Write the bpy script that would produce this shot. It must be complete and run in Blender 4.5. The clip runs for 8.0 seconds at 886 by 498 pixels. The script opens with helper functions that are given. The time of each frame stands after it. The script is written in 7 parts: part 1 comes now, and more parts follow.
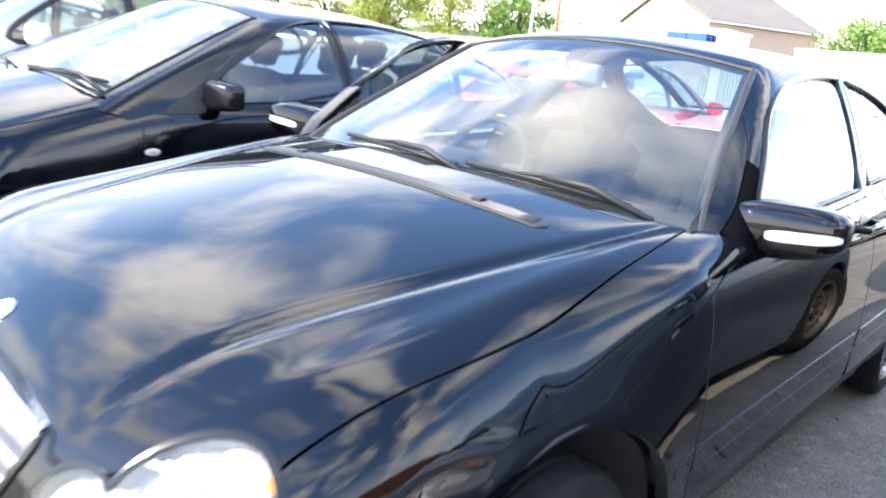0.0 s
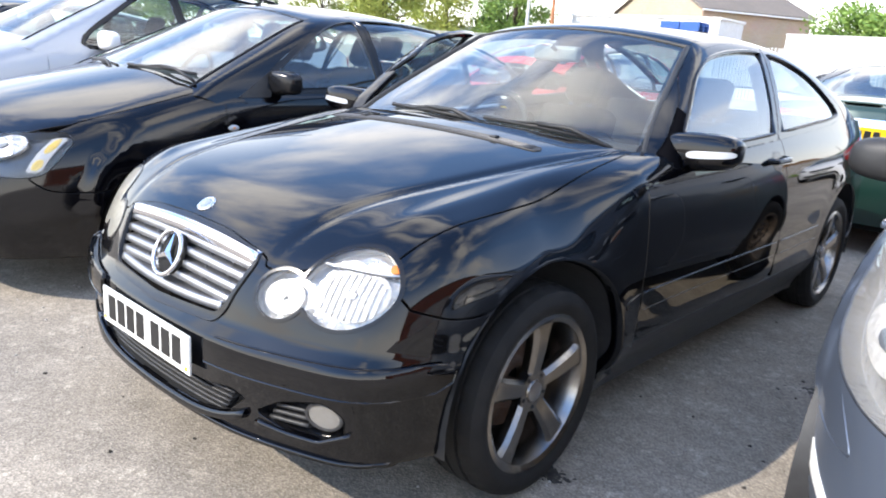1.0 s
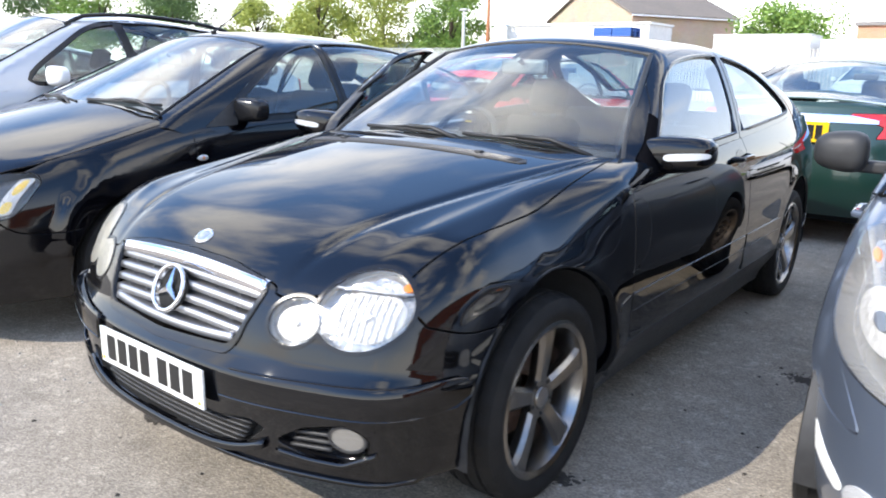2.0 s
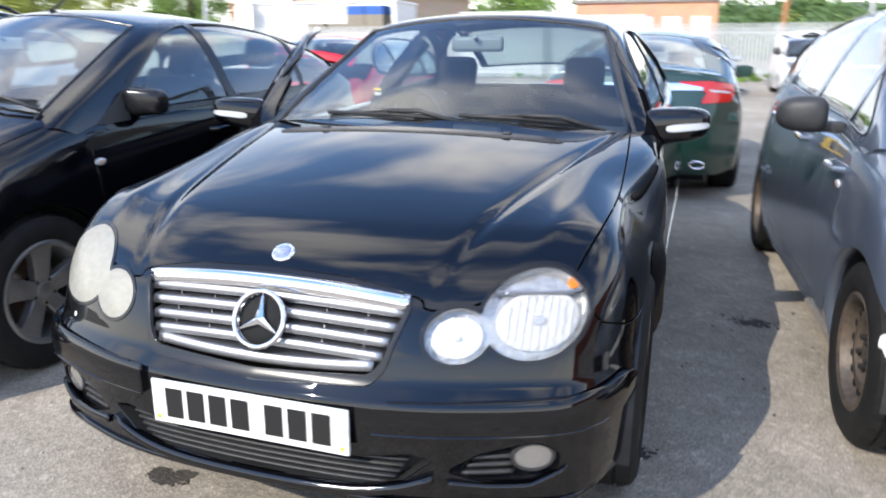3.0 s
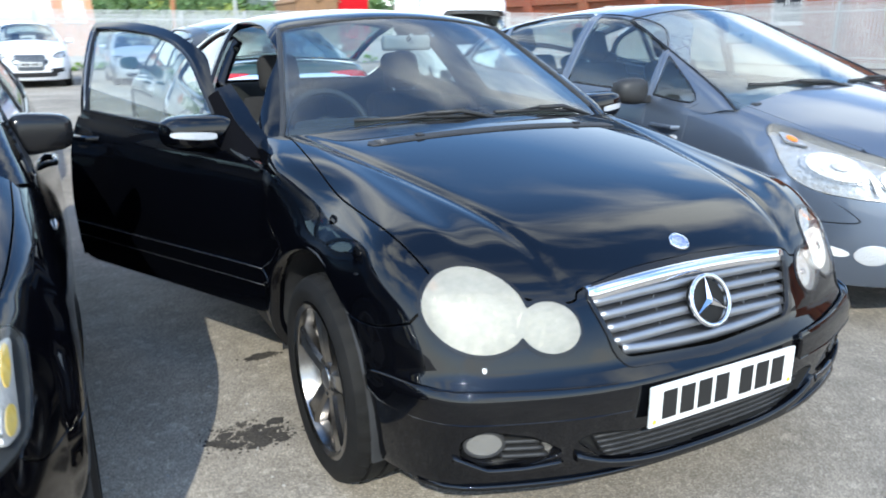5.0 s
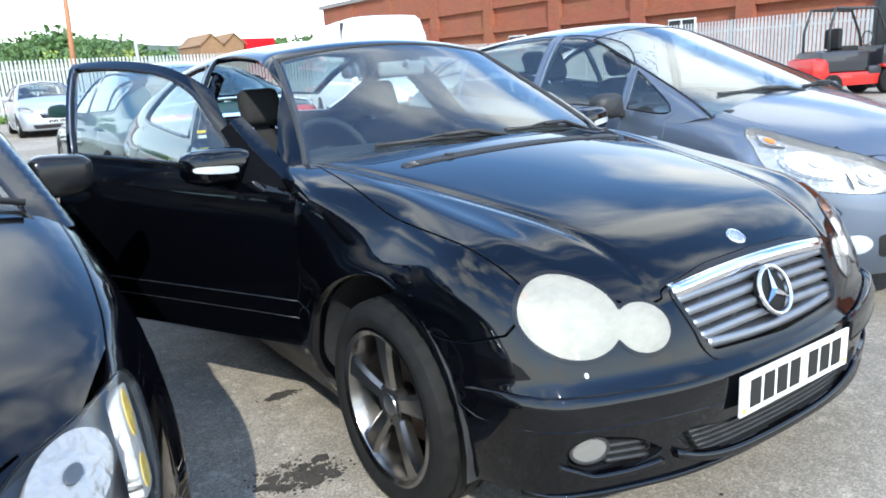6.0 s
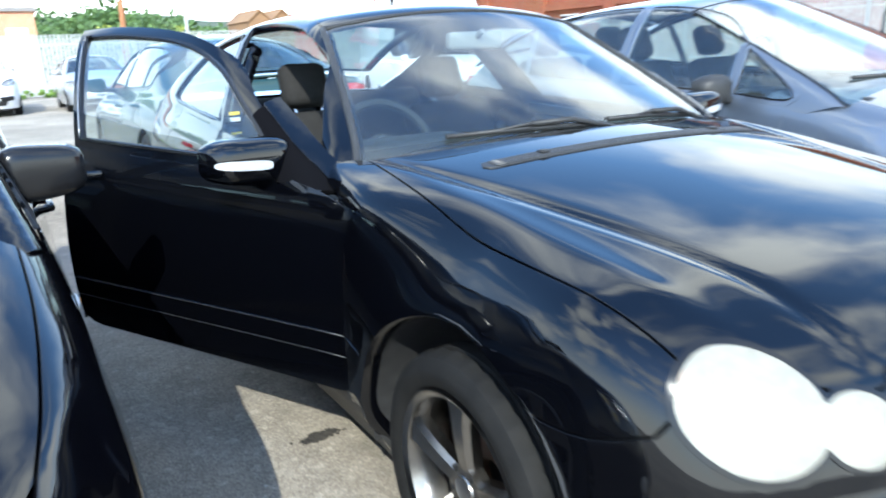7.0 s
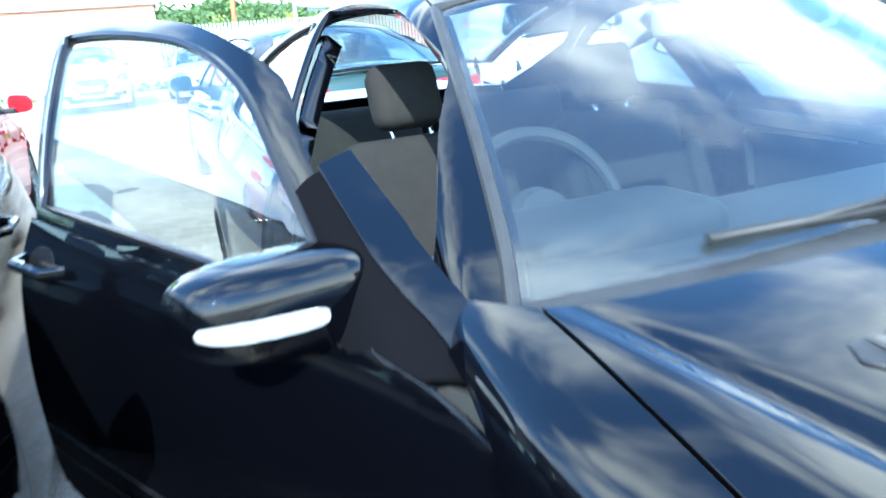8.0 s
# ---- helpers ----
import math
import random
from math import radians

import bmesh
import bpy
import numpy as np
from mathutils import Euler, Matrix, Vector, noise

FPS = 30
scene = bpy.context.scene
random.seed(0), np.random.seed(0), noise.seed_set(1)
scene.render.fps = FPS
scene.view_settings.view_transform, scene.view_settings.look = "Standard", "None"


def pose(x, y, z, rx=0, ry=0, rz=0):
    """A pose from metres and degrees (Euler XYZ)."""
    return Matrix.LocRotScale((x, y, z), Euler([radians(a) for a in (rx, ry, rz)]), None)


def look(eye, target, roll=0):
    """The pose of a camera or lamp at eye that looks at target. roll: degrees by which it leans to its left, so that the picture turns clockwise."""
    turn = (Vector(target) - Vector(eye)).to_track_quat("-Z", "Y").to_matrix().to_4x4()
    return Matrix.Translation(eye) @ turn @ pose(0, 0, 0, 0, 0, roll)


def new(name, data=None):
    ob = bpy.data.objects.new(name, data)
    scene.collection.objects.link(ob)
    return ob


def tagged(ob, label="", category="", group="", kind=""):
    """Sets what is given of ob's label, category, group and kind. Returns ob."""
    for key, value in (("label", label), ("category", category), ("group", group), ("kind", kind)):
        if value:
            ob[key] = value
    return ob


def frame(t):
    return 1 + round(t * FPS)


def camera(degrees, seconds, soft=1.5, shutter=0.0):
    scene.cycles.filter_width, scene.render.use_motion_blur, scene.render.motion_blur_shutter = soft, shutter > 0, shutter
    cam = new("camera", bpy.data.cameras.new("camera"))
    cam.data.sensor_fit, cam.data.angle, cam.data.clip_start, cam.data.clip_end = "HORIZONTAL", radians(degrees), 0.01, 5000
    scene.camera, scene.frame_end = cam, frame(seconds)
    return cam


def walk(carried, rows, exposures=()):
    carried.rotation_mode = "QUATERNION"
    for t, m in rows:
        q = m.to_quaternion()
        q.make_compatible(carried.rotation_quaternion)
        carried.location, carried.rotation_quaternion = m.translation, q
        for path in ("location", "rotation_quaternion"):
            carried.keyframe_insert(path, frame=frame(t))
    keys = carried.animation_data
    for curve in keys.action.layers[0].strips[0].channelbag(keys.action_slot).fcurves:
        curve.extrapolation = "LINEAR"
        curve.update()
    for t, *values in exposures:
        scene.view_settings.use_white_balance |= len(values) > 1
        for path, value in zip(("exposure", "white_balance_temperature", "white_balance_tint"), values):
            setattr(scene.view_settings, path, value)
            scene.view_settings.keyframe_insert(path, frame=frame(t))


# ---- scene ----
cam = camera(62.6, 8.0, soft=1.8, shutter=0.4)
PATH = [
    (0, (1.358, -0.173, 1.285), (0.073, 1.27, 0.768), 6.1),
    (0.5, (1.662, -0.638, 1.218), (0.318, 0.779, 0.787), 5.0),
    (1, (1.876, -0.857, 1.245), (0.588, 0.579, 0.72), 4.3),
    (1.5, (1.905, -0.863, 1.247), (0.669, 0.623, 0.735), 1.7),
    (2.8, (1.139, -1.247, 1.262), (0.302, 0.503, 0.774), 1.6),
    (3, (0.899, -1.273, 1.239), (0.286, 0.557, 0.714), 0.1),
    (3.5, (0.274, -1.357, 1.257), (-0.098, 0.513, 0.653), 0.6),
    (4, (-0.331, -1.332, 1.239), (-0.115, 0.565, 0.645), 0.0),
    (4.5, (-0.904, -1.236, 1.284), (-0.403, 0.6, 0.67), 1.5),
    (4.7, (-1.141, -1.215, 1.303), (-0.466, 0.571, 0.707), 1.0),
    (5.8, (-1.753, -0.947, 1.282), (-0.633, 0.628, 0.767), -3.4),
    (6, (-1.765, -0.944, 1.268), (-0.669, 0.657, 0.782), -3.2),
    (6.5, (-1.763, -0.802, 1.25), (-0.586, 0.734, 0.746), -1.0),
    (7, (-1.541, -0.404, 1.248), (-0.55, 1.249, 0.716), -2.5),
    (7.5, (-1.336, 0.128, 1.273), (-0.507, 1.854, 0.697), -2.0),
    (8, (-1.105, 0.668, 1.282), (-0.377, 2.442, 0.714), -4.8),
]
EXPOSURES = [(0.0, 1.15, 6850, 11), (0.5, 0.67, 6800, 11), (1.0, 0.47, 6850, 11), (1.5, 0.42, 6800, 10), (3.0, 0.2, 6700, 10), (3.5, 0.06, 6500, 7), (4.0, 0.03, 6350, 5), (4.5, 0.04, 6250, 3), (6.0, 0.33, 6250, 3), (7.0, 0.65, 6150, 1), (7.5, 1.18, 6000, 0), (8.0, 1.43, 5600, -4)]
walk(cam, [(t, look(eye, target, roll)) for t, eye, target, roll in PATH], EXPOSURES)

# ---------- world and light ----------
SUN = Vector((0.63, 1.2, -1.0)).normalized()        # the way the light goes
scene.view_settings.exposure = 0.0
wd = bpy.data.worlds.new("sky")
scene.world = wd
wd.use_nodes = True
wn, wl = wd.node_tree.nodes, wd.node_tree.links
wn.clear()
w_out, w_bg = wn.new("ShaderNodeOutputWorld"), wn.new("ShaderNodeBackground")
sky = wn.new("ShaderNodeTexSky")
sky.sky_type, sky.sun_disc = "NISHITA", False
sky.sun_elevation = math.asin(-SUN.z)
sky.sun_rotation = math.atan2(-SUN.x, -SUN.y)
sky.air_density, sky.dust_density, sky.ozone_density = 1.3, 0.2, 4.0
w_co, w_map = wn.new("ShaderNodeTexCoord"), wn.new("ShaderNodeMapping")
w_map.inputs["Scale"].default_value = (1.0, 1.7, 3.0)
w_map.inputs["Rotation"].default_value = (0.2, 0.1, 0.5)
w_map.inputs["Location"].default_value = (0.3, 0.9, 0.2)
w_no = wn.new("ShaderNodeTexNoise")
w_no.inputs["Scale"].default_value, w_no.inputs["Detail"].default_value = 1.7, 6.0
w_no.inputs["Roughness"].default_value, w_no.inputs["Distortion"].default_value = 0.46, 0.25
w_rm = wn.new("ShaderNodeMapRange")
w_rm.interpolation_type = "SMOOTHSTEP"
w_rm.inputs["From Min"].default_value, w_rm.inputs["From Max"].default_value = 0.43, 0.70
w_sep = wn.new("ShaderNodeSeparateXYZ")
w_hz = wn.new("ShaderNodeMapRange")                  # the cloud deck thickens towards the horizon
w_hz.inputs["From Min"].default_value, w_hz.inputs["From Max"].default_value = 0.42, 0.02
w_mx = wn.new("ShaderNodeMath")
w_mx.operation = "MAXIMUM"
w_mix = wn.new("ShaderNodeMix")
w_mix.data_type = "RGBA"
w_mix.inputs["B"].default_value = (16, 16.1, 16.3, 1)
wl.new(w_co.outputs["Generated"], w_map.inputs["Vector"])
wl.new(w_map.outputs[0], w_no.inputs["Vector"])
wl.new(w_no.outputs["Fac"], w_rm.inputs["Value"])
wl.new(w_co.outputs["Generated"], w_sep.inputs[0])
wl.new(w_sep.outputs["Z"], w_hz.inputs["Value"])
wl.new(w_rm.outputs[0], w_mx.inputs[0])
wl.new(w_hz.outputs[0], w_mx.inputs[1])
wl.new(w_mx.outputs[0], w_mix.inputs["Factor"])
w_gain = wn.new("ShaderNodeMix")                     # a deep, clear blue between the clouds
w_gain.data_type, w_gain.blend_type = "RGBA", "MULTIPLY"
w_gain.inputs["Factor"].default_value = 1.0
w_gain.inputs["B"].default_value = (1.85, 2.05, 2.4, 1)
wl.new(sky.outputs[0], w_gain.inputs["A"])
wl.new(w_gain.outputs["Result"], w_mix.inputs["A"])
wl.new(w_mix.outputs["Result"], w_bg.inputs["Color"])
w_bg.inputs["Strength"].default_value = 0.15
wl.new(w_bg.outputs[0], w_out.inputs[0])
sun = new("sun", bpy.data.lights.new("sun", "SUN"))
sun.data.energy, sun.data.angle, sun.data.color = 5.0, radians(0.5), (1.0, 0.95, 0.87)
sun.matrix_world = look((-10, -5, 20), Vector((-10, -5, 20)) + SUN)


# ---------- materials ----------
def material(name, color=(0.5, 0.5, 0.5), rough=0.5, metal=0.0, coat=0.0, spec=0.5, grain=None, bump=None, glass=0.0, ior=1.45, emit=0.0, vary=0.0, alpha=1.0):
    """grain: (scale, amount, second colour); bump: (scale, strength); vary: brightness change from piece to piece."""
    m = bpy.data.materials.new(name)
    m.use_nodes = True
    nt = m.node_tree
    b = nt.nodes["Principled BSDF"]
    b.inputs["Base Color"].default_value = (*color, 1)
    b.inputs["Roughness"].default_value = rough
    b.inputs["Metallic"].default_value = metal
    b.inputs["Coat Weight"].default_value = coat
    b.inputs["Coat Roughness"].default_value = 0.02
    b.inputs["Specular IOR Level"].default_value = spec
    b.inputs["IOR"].default_value = ior
    b.inputs["Transmission Weight"].default_value = glass
    b.inputs["Alpha"].default_value = alpha
    co = nt.nodes.new("ShaderNodeTexCoord")
    last = None
    if grain:
        sc, amount, other = grain
        n1, n2 = nt.nodes.new("ShaderNodeTexNoise"), nt.nodes.new("ShaderNodeTexNoise")
        n1.inputs["Scale"].default_value, n1.inputs["Detail"].default_value = sc, 6
        n2.inputs["Scale"].default_value, n2.inputs["Detail"].default_value = sc * 0.09, 4
        mul, rng = nt.nodes.new("ShaderNodeMath"), nt.nodes.new("ShaderNodeMapRange")
        mul.operation = "ADD"
        rng.inputs["From Min"].default_value, rng.inputs["From Max"].default_value = 0.75, 1.25
        rng.inputs["To Max"].default_value = amount
        mix = nt.nodes.new("ShaderNodeMix")
        mix.data_type = "RGBA"
        mix.inputs["A"].default_value, mix.inputs["B"].default_value = (*color, 1), (*other, 1)
        for n in (n1, n2):
            nt.links.new(co.outputs["Object"], n.inputs["Vector"])
        nt.links.new(n1.outputs["Fac"], mul.inputs[0])
        nt.links.new(n2.outputs["Fac"], mul.inputs[1])
        nt.links.new(mul.outputs[0], rng.inputs["Value"])
        nt.links.new(rng.outputs[0], mix.inputs["Factor"])
        last = mix.outputs["Result"]
    if vary:
        oi, hs, mr = nt.nodes.new("ShaderNodeObjectInfo"), nt.nodes.new("ShaderNodeHueSaturation"), nt.nodes.new("ShaderNodeMapRange")
        mr.inputs["To Min"].default_value, mr.inputs["To Max"].default_value = 1 - vary, 1 + vary
        nt.links.new(oi.outputs["Random"], mr.inputs["Value"])
        nt.links.new(mr.outputs[0], hs.inputs["Value"])
        hs.inputs["Color"].default_value = (*color, 1)
        if last:
            nt.links.new(last, hs.inputs["Color"])
        last = hs.outputs[0]
    if last:
        nt.links.new(last, b.inputs["Base Color"])
    if bump:
        n3, bp = nt.nodes.new("ShaderNodeTexNoise"), nt.nodes.new("ShaderNodeBump")
        n3.inputs["Scale"].default_value, n3.inputs["Detail"].default_value = bump[0], 5
        bp.inputs["Strength"].default_value, bp.inputs["Distance"].default_value = bump[1], 0.01
        nt.links.new(co.outputs["Object"], n3.inputs["Vector"])
        nt.links.new(n3.outputs["Fac"], bp.inputs["Height"])
        nt.links.new(bp.outputs[0], b.inputs["Normal"])
    if emit:
        b.inputs["Emission Color"].default_value = (*color, 1)
        b.inputs["Emission Strength"].default_value = emit
    return m


def paint(name, color, flake=0.0, dust=(0.25, 0.23, 0.2), haze=(0.01, 0.045)):
    """Clear-coated car paint with a film of dust and faint swirls."""
    m = material(name, color, rough=0.42, metal=flake, coat=1.0, spec=0.5 if flake else 0.0)
    nt = m.node_tree
    b = nt.nodes["Principled BSDF"]
    b.inputs["Coat IOR"].default_value = 1.52
    co, n1, n2 = nt.nodes.new("ShaderNodeTexCoord"), nt.nodes.new("ShaderNodeTexNoise"), nt.nodes.new("ShaderNodeTexNoise")
    n1.inputs["Scale"].default_value, n1.inputs["Detail"].default_value = 2.3, 8
    n2.inputs["Scale"].default_value, n2.inputs["Detail"].default_value = 60, 3
    rr, mix, dr = nt.nodes.new("ShaderNodeMapRange"), nt.nodes.new("ShaderNodeMix"), nt.nodes.new("ShaderNodeMapRange")
    rr.inputs["From Min"].default_value, rr.inputs["From Max"].default_value = 0.35, 0.75
    rr.inputs["To Min"].default_value, rr.inputs["To Max"].default_value = haze
    dr.inputs["From Min"].default_value, dr.inputs["From Max"].default_value = 0.5, 0.85
    dr.inputs["To Max"].default_value = 0.005
    mix.data_type = "RGBA"
    mix.inputs["A"].default_value, mix.inputs["B"].default_value = (*color, 1), (*dust, 1)
    for n in (n1, n2):
        nt.links.new(co.outputs["Object"], n.inputs["Vector"])
    nt.links.new(n1.outputs["Fac"], rr.inputs["Value"])
    nt.links.new(rr.outputs[0], b.inputs["Coat Roughness"])
    nt.links.new(n1.outputs["Fac"], dr.inputs["Value"])
    nt.links.new(dr.outputs[0], mix.inputs["Factor"])
    nt.links.new(mix.outputs["Result"], b.inputs["Base Color"])
    return m


def window_glass(name, tint, clear=0.95, skin=0.1, dust=0.02):
    """Thin automotive glass: a tinted see-through sheet with a mirror-like skin."""
    m = bpy.data.materials.new(name)
    m.use_nodes = True
    nt = m.node_tree
    nt.nodes.clear()
    out, mix, tr, gl, fr, pw, sk = (nt.nodes.new("ShaderNode" + k) for k in ("OutputMaterial", "MixShader", "BsdfTransparent", "BsdfGlossy", "LayerWeight", "Math", "MapRange"))
    tr.inputs["Color"].default_value = (*[c * clear for c in tint], 1)
    gl.inputs["Roughness"].default_value = 0.01
    fr.inputs["Blend"].default_value = 0.5
    pw.operation = "POWER"
    pw.inputs[1].default_value = 3.2
    sk.inputs["To Min"].default_value = skin
    nt.links.new(fr.outputs["Facing"], pw.inputs[0])
    nt.links.new(pw.outputs[0], sk.inputs["Value"])
    nt.links.new(sk.outputs[0], mix.inputs[0])
    nt.links.new(tr.outputs[0], mix.inputs[1])
    nt.links.new(gl.outputs[0], mix.inputs[2])
    film, soil, no, mr, co = (nt.nodes.new("ShaderNode" + k) for k in ("MixShader", "BsdfDiffuse", "TexNoise", "MapRange", "TexCoord"))
    soil.inputs["Color"].default_value = (0.5, 0.5, 0.48, 1)
    no.inputs["Scale"].default_value, no.inputs["Detail"].default_value = 6, 7
    mr.inputs["From Min"].default_value, mr.inputs["From Max"].default_value = 0.35, 0.7
    mr.inputs["To Min"].default_value, mr.inputs["To Max"].default_value = dust * 0.5, dust * 1.4
    nt.links.new(co.outputs["Object"], no.inputs["Vector"])
    nt.links.new(no.outputs["Fac"], mr.inputs["Value"])
    nt.links.new(mr.outputs[0], film.inputs[0])
    nt.links.new(mix.outputs[0], film.inputs[1])
    nt.links.new(soil.outputs[0], film.inputs[2])
    nt.links.new(film.outputs[0], out.inputs[0])
    return m


M_black = paint("black_paint", (0.0011, 0.0013, 0.0022))
M_black_b = paint("black_paint_second", (0.0018, 0.0018, 0.0028), haze=(0.04, 0.14))
M_silver = paint("blue_grey_metallic_paint", (0.12, 0.145, 0.19), 0.6)
M_green = paint("dark_green_paint", (0.004, 0.03, 0.022), 0.2)
M_red = paint("red_paint", (0.5, 0.012, 0.02))
M_white = paint("white_paint", (0.78, 0.78, 0.78))
M_pale = paint("pale_silver_paint", (0.45, 0.47, 0.5), 0.5)
M_glass = window_glass("window_glass", (0.80, 0.90, 0.88))
M_lens = window_glass("lamp_lens", (0.97, 0.97, 0.97), 1.0, 0.03, 0.02)
M_chrome = material("chrome", (0.8, 0.8, 0.82), 0.06, 1.0)
M_satin = material("satin_silver", (0.34, 0.345, 0.36), 0.42, 1.0, bump=(300, 0.02))
M_alloy = material("grey_alloy", (0.27, 0.26, 0.25), 0.24, 1.0, coat=0.3, grain=(90, 0.5, (0.17, 0.155, 0.14)))
M_alloy_light = material("silver_alloy", (0.3, 0.3, 0.3), 0.38, 0.8, grain=(90, 0.5, (0.2, 0.19, 0.18)))
M_steel = material("painted_steel_wheel", (0.035, 0.034, 0.033), 0.55, 0.2, grain=(40, 0.7, (0.14, 0.1, 0.07)))
M_disc = material("brake_disc", (0.25, 0.2, 0.17), 0.45, 0.8, grain=(60, 0.8, (0.2, 0.09, 0.04)))
M_rubber = material("tyre_rubber", (0.006, 0.006, 0.006), 0.75, spec=0.3, grain=(18, 0.6, (0.018, 0.017, 0.016)), bump=(120, 0.15))
M_plastic = material("black_plastic", (0.02, 0.02, 0.021), 0.5, grain=(30, 0.5, (0.045, 0.045, 0.045)), bump=(400, 0.12))
M_trim = material("gloss_black_trim", (0.008, 0.008, 0.009), 0.2)
M_slat = material("vent_slat_plastic", (0.03, 0.03, 0.032), 0.34, spec=0.9)
M_seal = material("matt_black_seal", (0.005, 0.005, 0.006), 0.6, spec=0.0)
# near-black: colours in the shade of hollows, also serves plain black parts
M_dark = material("void_shade_and_black", (0.006, 0.006, 0.006), 0.85)
M_reflector = material("lamp_reflector", (0.46, 0.45, 0.43), 0.2, 0.6, bump=(34, 0.7))
M_bowl = material("lamp_bowl", (0.62, 0.6, 0.56), 0.22, 0.3, bump=(45, 0.8))
M_facet = material("faceted_reflector", (0.5, 0.49, 0.47), 0.15, 0.65, bump=(34, 1.0))
M_fogged = material("yellowed_lamp_lens", (0.42, 0.4, 0.34), 0.4, coat=0.6, grain=(8, 1.0, (0.37, 0.352, 0.295)))
fog_nt = M_fogged.node_tree
fog_mix, fog_tr, fog_no, fog_mr = (fog_nt.nodes.new("ShaderNode" + k) for k in ("MixShader", "BsdfTransparent", "TexNoise", "MapRange"))
fog_tr.inputs["Color"].default_value = (0.72, 0.71, 0.63, 1)
fog_no.inputs["Scale"].default_value, fog_no.inputs["Detail"].default_value = 14, 5
fog_mr.inputs["From Min"].default_value, fog_mr.inputs["From Max"].default_value = 0.3, 0.7
fog_mr.inputs["To Min"].default_value, fog_mr.inputs["To Max"].default_value = 0.36, 0.46
fog_nt.links.new(fog_no.outputs["Fac"], fog_mr.inputs["Value"])
fog_nt.links.new(fog_mr.outputs[0], fog_mix.inputs[0])
fog_nt.links.new(fog_nt.nodes["Principled BSDF"].outputs[0], fog_mix.inputs[1])
fog_nt.links.new(fog_tr.outputs[0], fog_mix.inputs[2])
fog_nt.links.new(fog_mix.outputs[0], fog_nt.nodes["Material Output"].inputs[0])
M_lampdark = material("dark_lamp_housing", (0.1, 0.11, 0.12), 0.3, 0.6)
M_amber = material("amber_lens", (0.75, 0.22, 0.02), 0.15, coat=0.5)
M_yellow = material("yellow_lamp_lens", (0.78, 0.5, 0.06), 0.2, coat=0.6, grain=(40, 0.8, (0.8, 0.66, 0.25)), bump=(60, 0.6))
M_redlens = material("red_lens", (0.45, 0.012, 0.012), 0.12, coat=0.8)
M_clearlens = material("clear_indicator_lens", (0.58, 0.59, 0.6), 0.15, 0.3, coat=1.0, bump=(180, 0.5))
M_plate = material("white_plate", (0.75, 0.75, 0.72), 0.35, coat=0.3, grain=(30, 0.4, (0.6, 0.6, 0.55)))
M_plate_y = material("yellow_plate", (0.8, 0.5, 0.01), 0.35, coat=0.3, grain=(30, 0.3, (0.65, 0.4, 0.02)))
M_ink = material("plate_ink", (0.012, 0.012, 0.012), 0.4)
M_fabric = material("charcoal_fabric", (0.022, 0.021, 0.021), 0.95, spec=0.2, grain=(30, 0.4, (0.036, 0.035, 0.034)), bump=(90, 0.06))
M_cabin = material("cabin_plastic", (0.03, 0.032, 0.035), 0.65, spec=0.3, grain=(60, 0.4, (0.045, 0.045, 0.048)), bump=(400, 0.02))
M_pale_plastic = material("grey_plastic", (0.25, 0.25, 0.25), 0.4, grain=(60, 0.3, (0.2, 0.2, 0.2)))
M_sticker = material("yellow_sticker", (0.8, 0.55, 0.02), 0.5)
M_badge = material("blue_silver_badge", (0.04, 0.08, 0.24), 0.3, 0.0, grain=(160, 0.8, (0.4, 0.43, 0.5)))


# ---------- shape tools ----------
def spl(*pts):
    """A smooth curve through (s, value) pairs, flat past its ends."""
    xs, ys = np.array([p[0] for p in pts], float), np.array([p[1] for p in pts], float)
    n = len(xs)
    h = np.diff(xs)
    a, r = np.zeros((n, n)), np.zeros(n)
    a[0, 0] = a[-1, -1] = 1
    for i in range(1, n - 1):
        a[i, i - 1], a[i, i], a[i, i + 1] = h[i - 1], 2 * (h[i - 1] + h[i]), h[i]
        r[i] = 6 * ((ys[i + 1] - ys[i]) / h[i] - (ys[i] - ys[i - 1]) / h[i - 1])
    m = np.linalg.solve(a, r)
    gx = np.linspace(xs[0], xs[-1], 1500)
    i = np.clip(np.searchsorted(xs, gx) - 1, 0, n - 2)
    d, e = xs[i + 1] - gx, gx - xs[i]
    gy = m[i] * d ** 3 / (6 * h[i]) + m[i + 1] * e ** 3 / (6 * h[i]) + (ys[i] / h[i] - m[i] * h[i] / 6) * d + (ys[i + 1] / h[i] - m[i + 1] * h[i] / 6) * e
    return lambda s: np.interp(s, gx, gy)


def smax(a, b, k):
    h = np.maximum(k - np.abs(a - b), 0) / k
    return np.maximum(a, b) + h ** 3 * k / 6


def unit(v):
    v = np.asarray(v, float)
    return v / np.linalg.norm(v)


class Flat:
    """Looks along a straight way."""
    def __init__(self, way):
        self.d = unit(way)
        self.e = unit(np.cross(self.d, (0, 0, 1) if abs(self.d[2]) < 0.95 else (0, 1, 0)))
        self.f = np.cross(self.e, self.d)

    def flat(self, p):
        return np.stack([p @ self.e, p @ self.f], 1)

    def rays(self, uv, near):
        o = uv[:, :1] * self.e + uv[:, 1:] * self.f + (near @ self.d) * self.d
        return o, np.tile(self.d, (len(uv), 1))


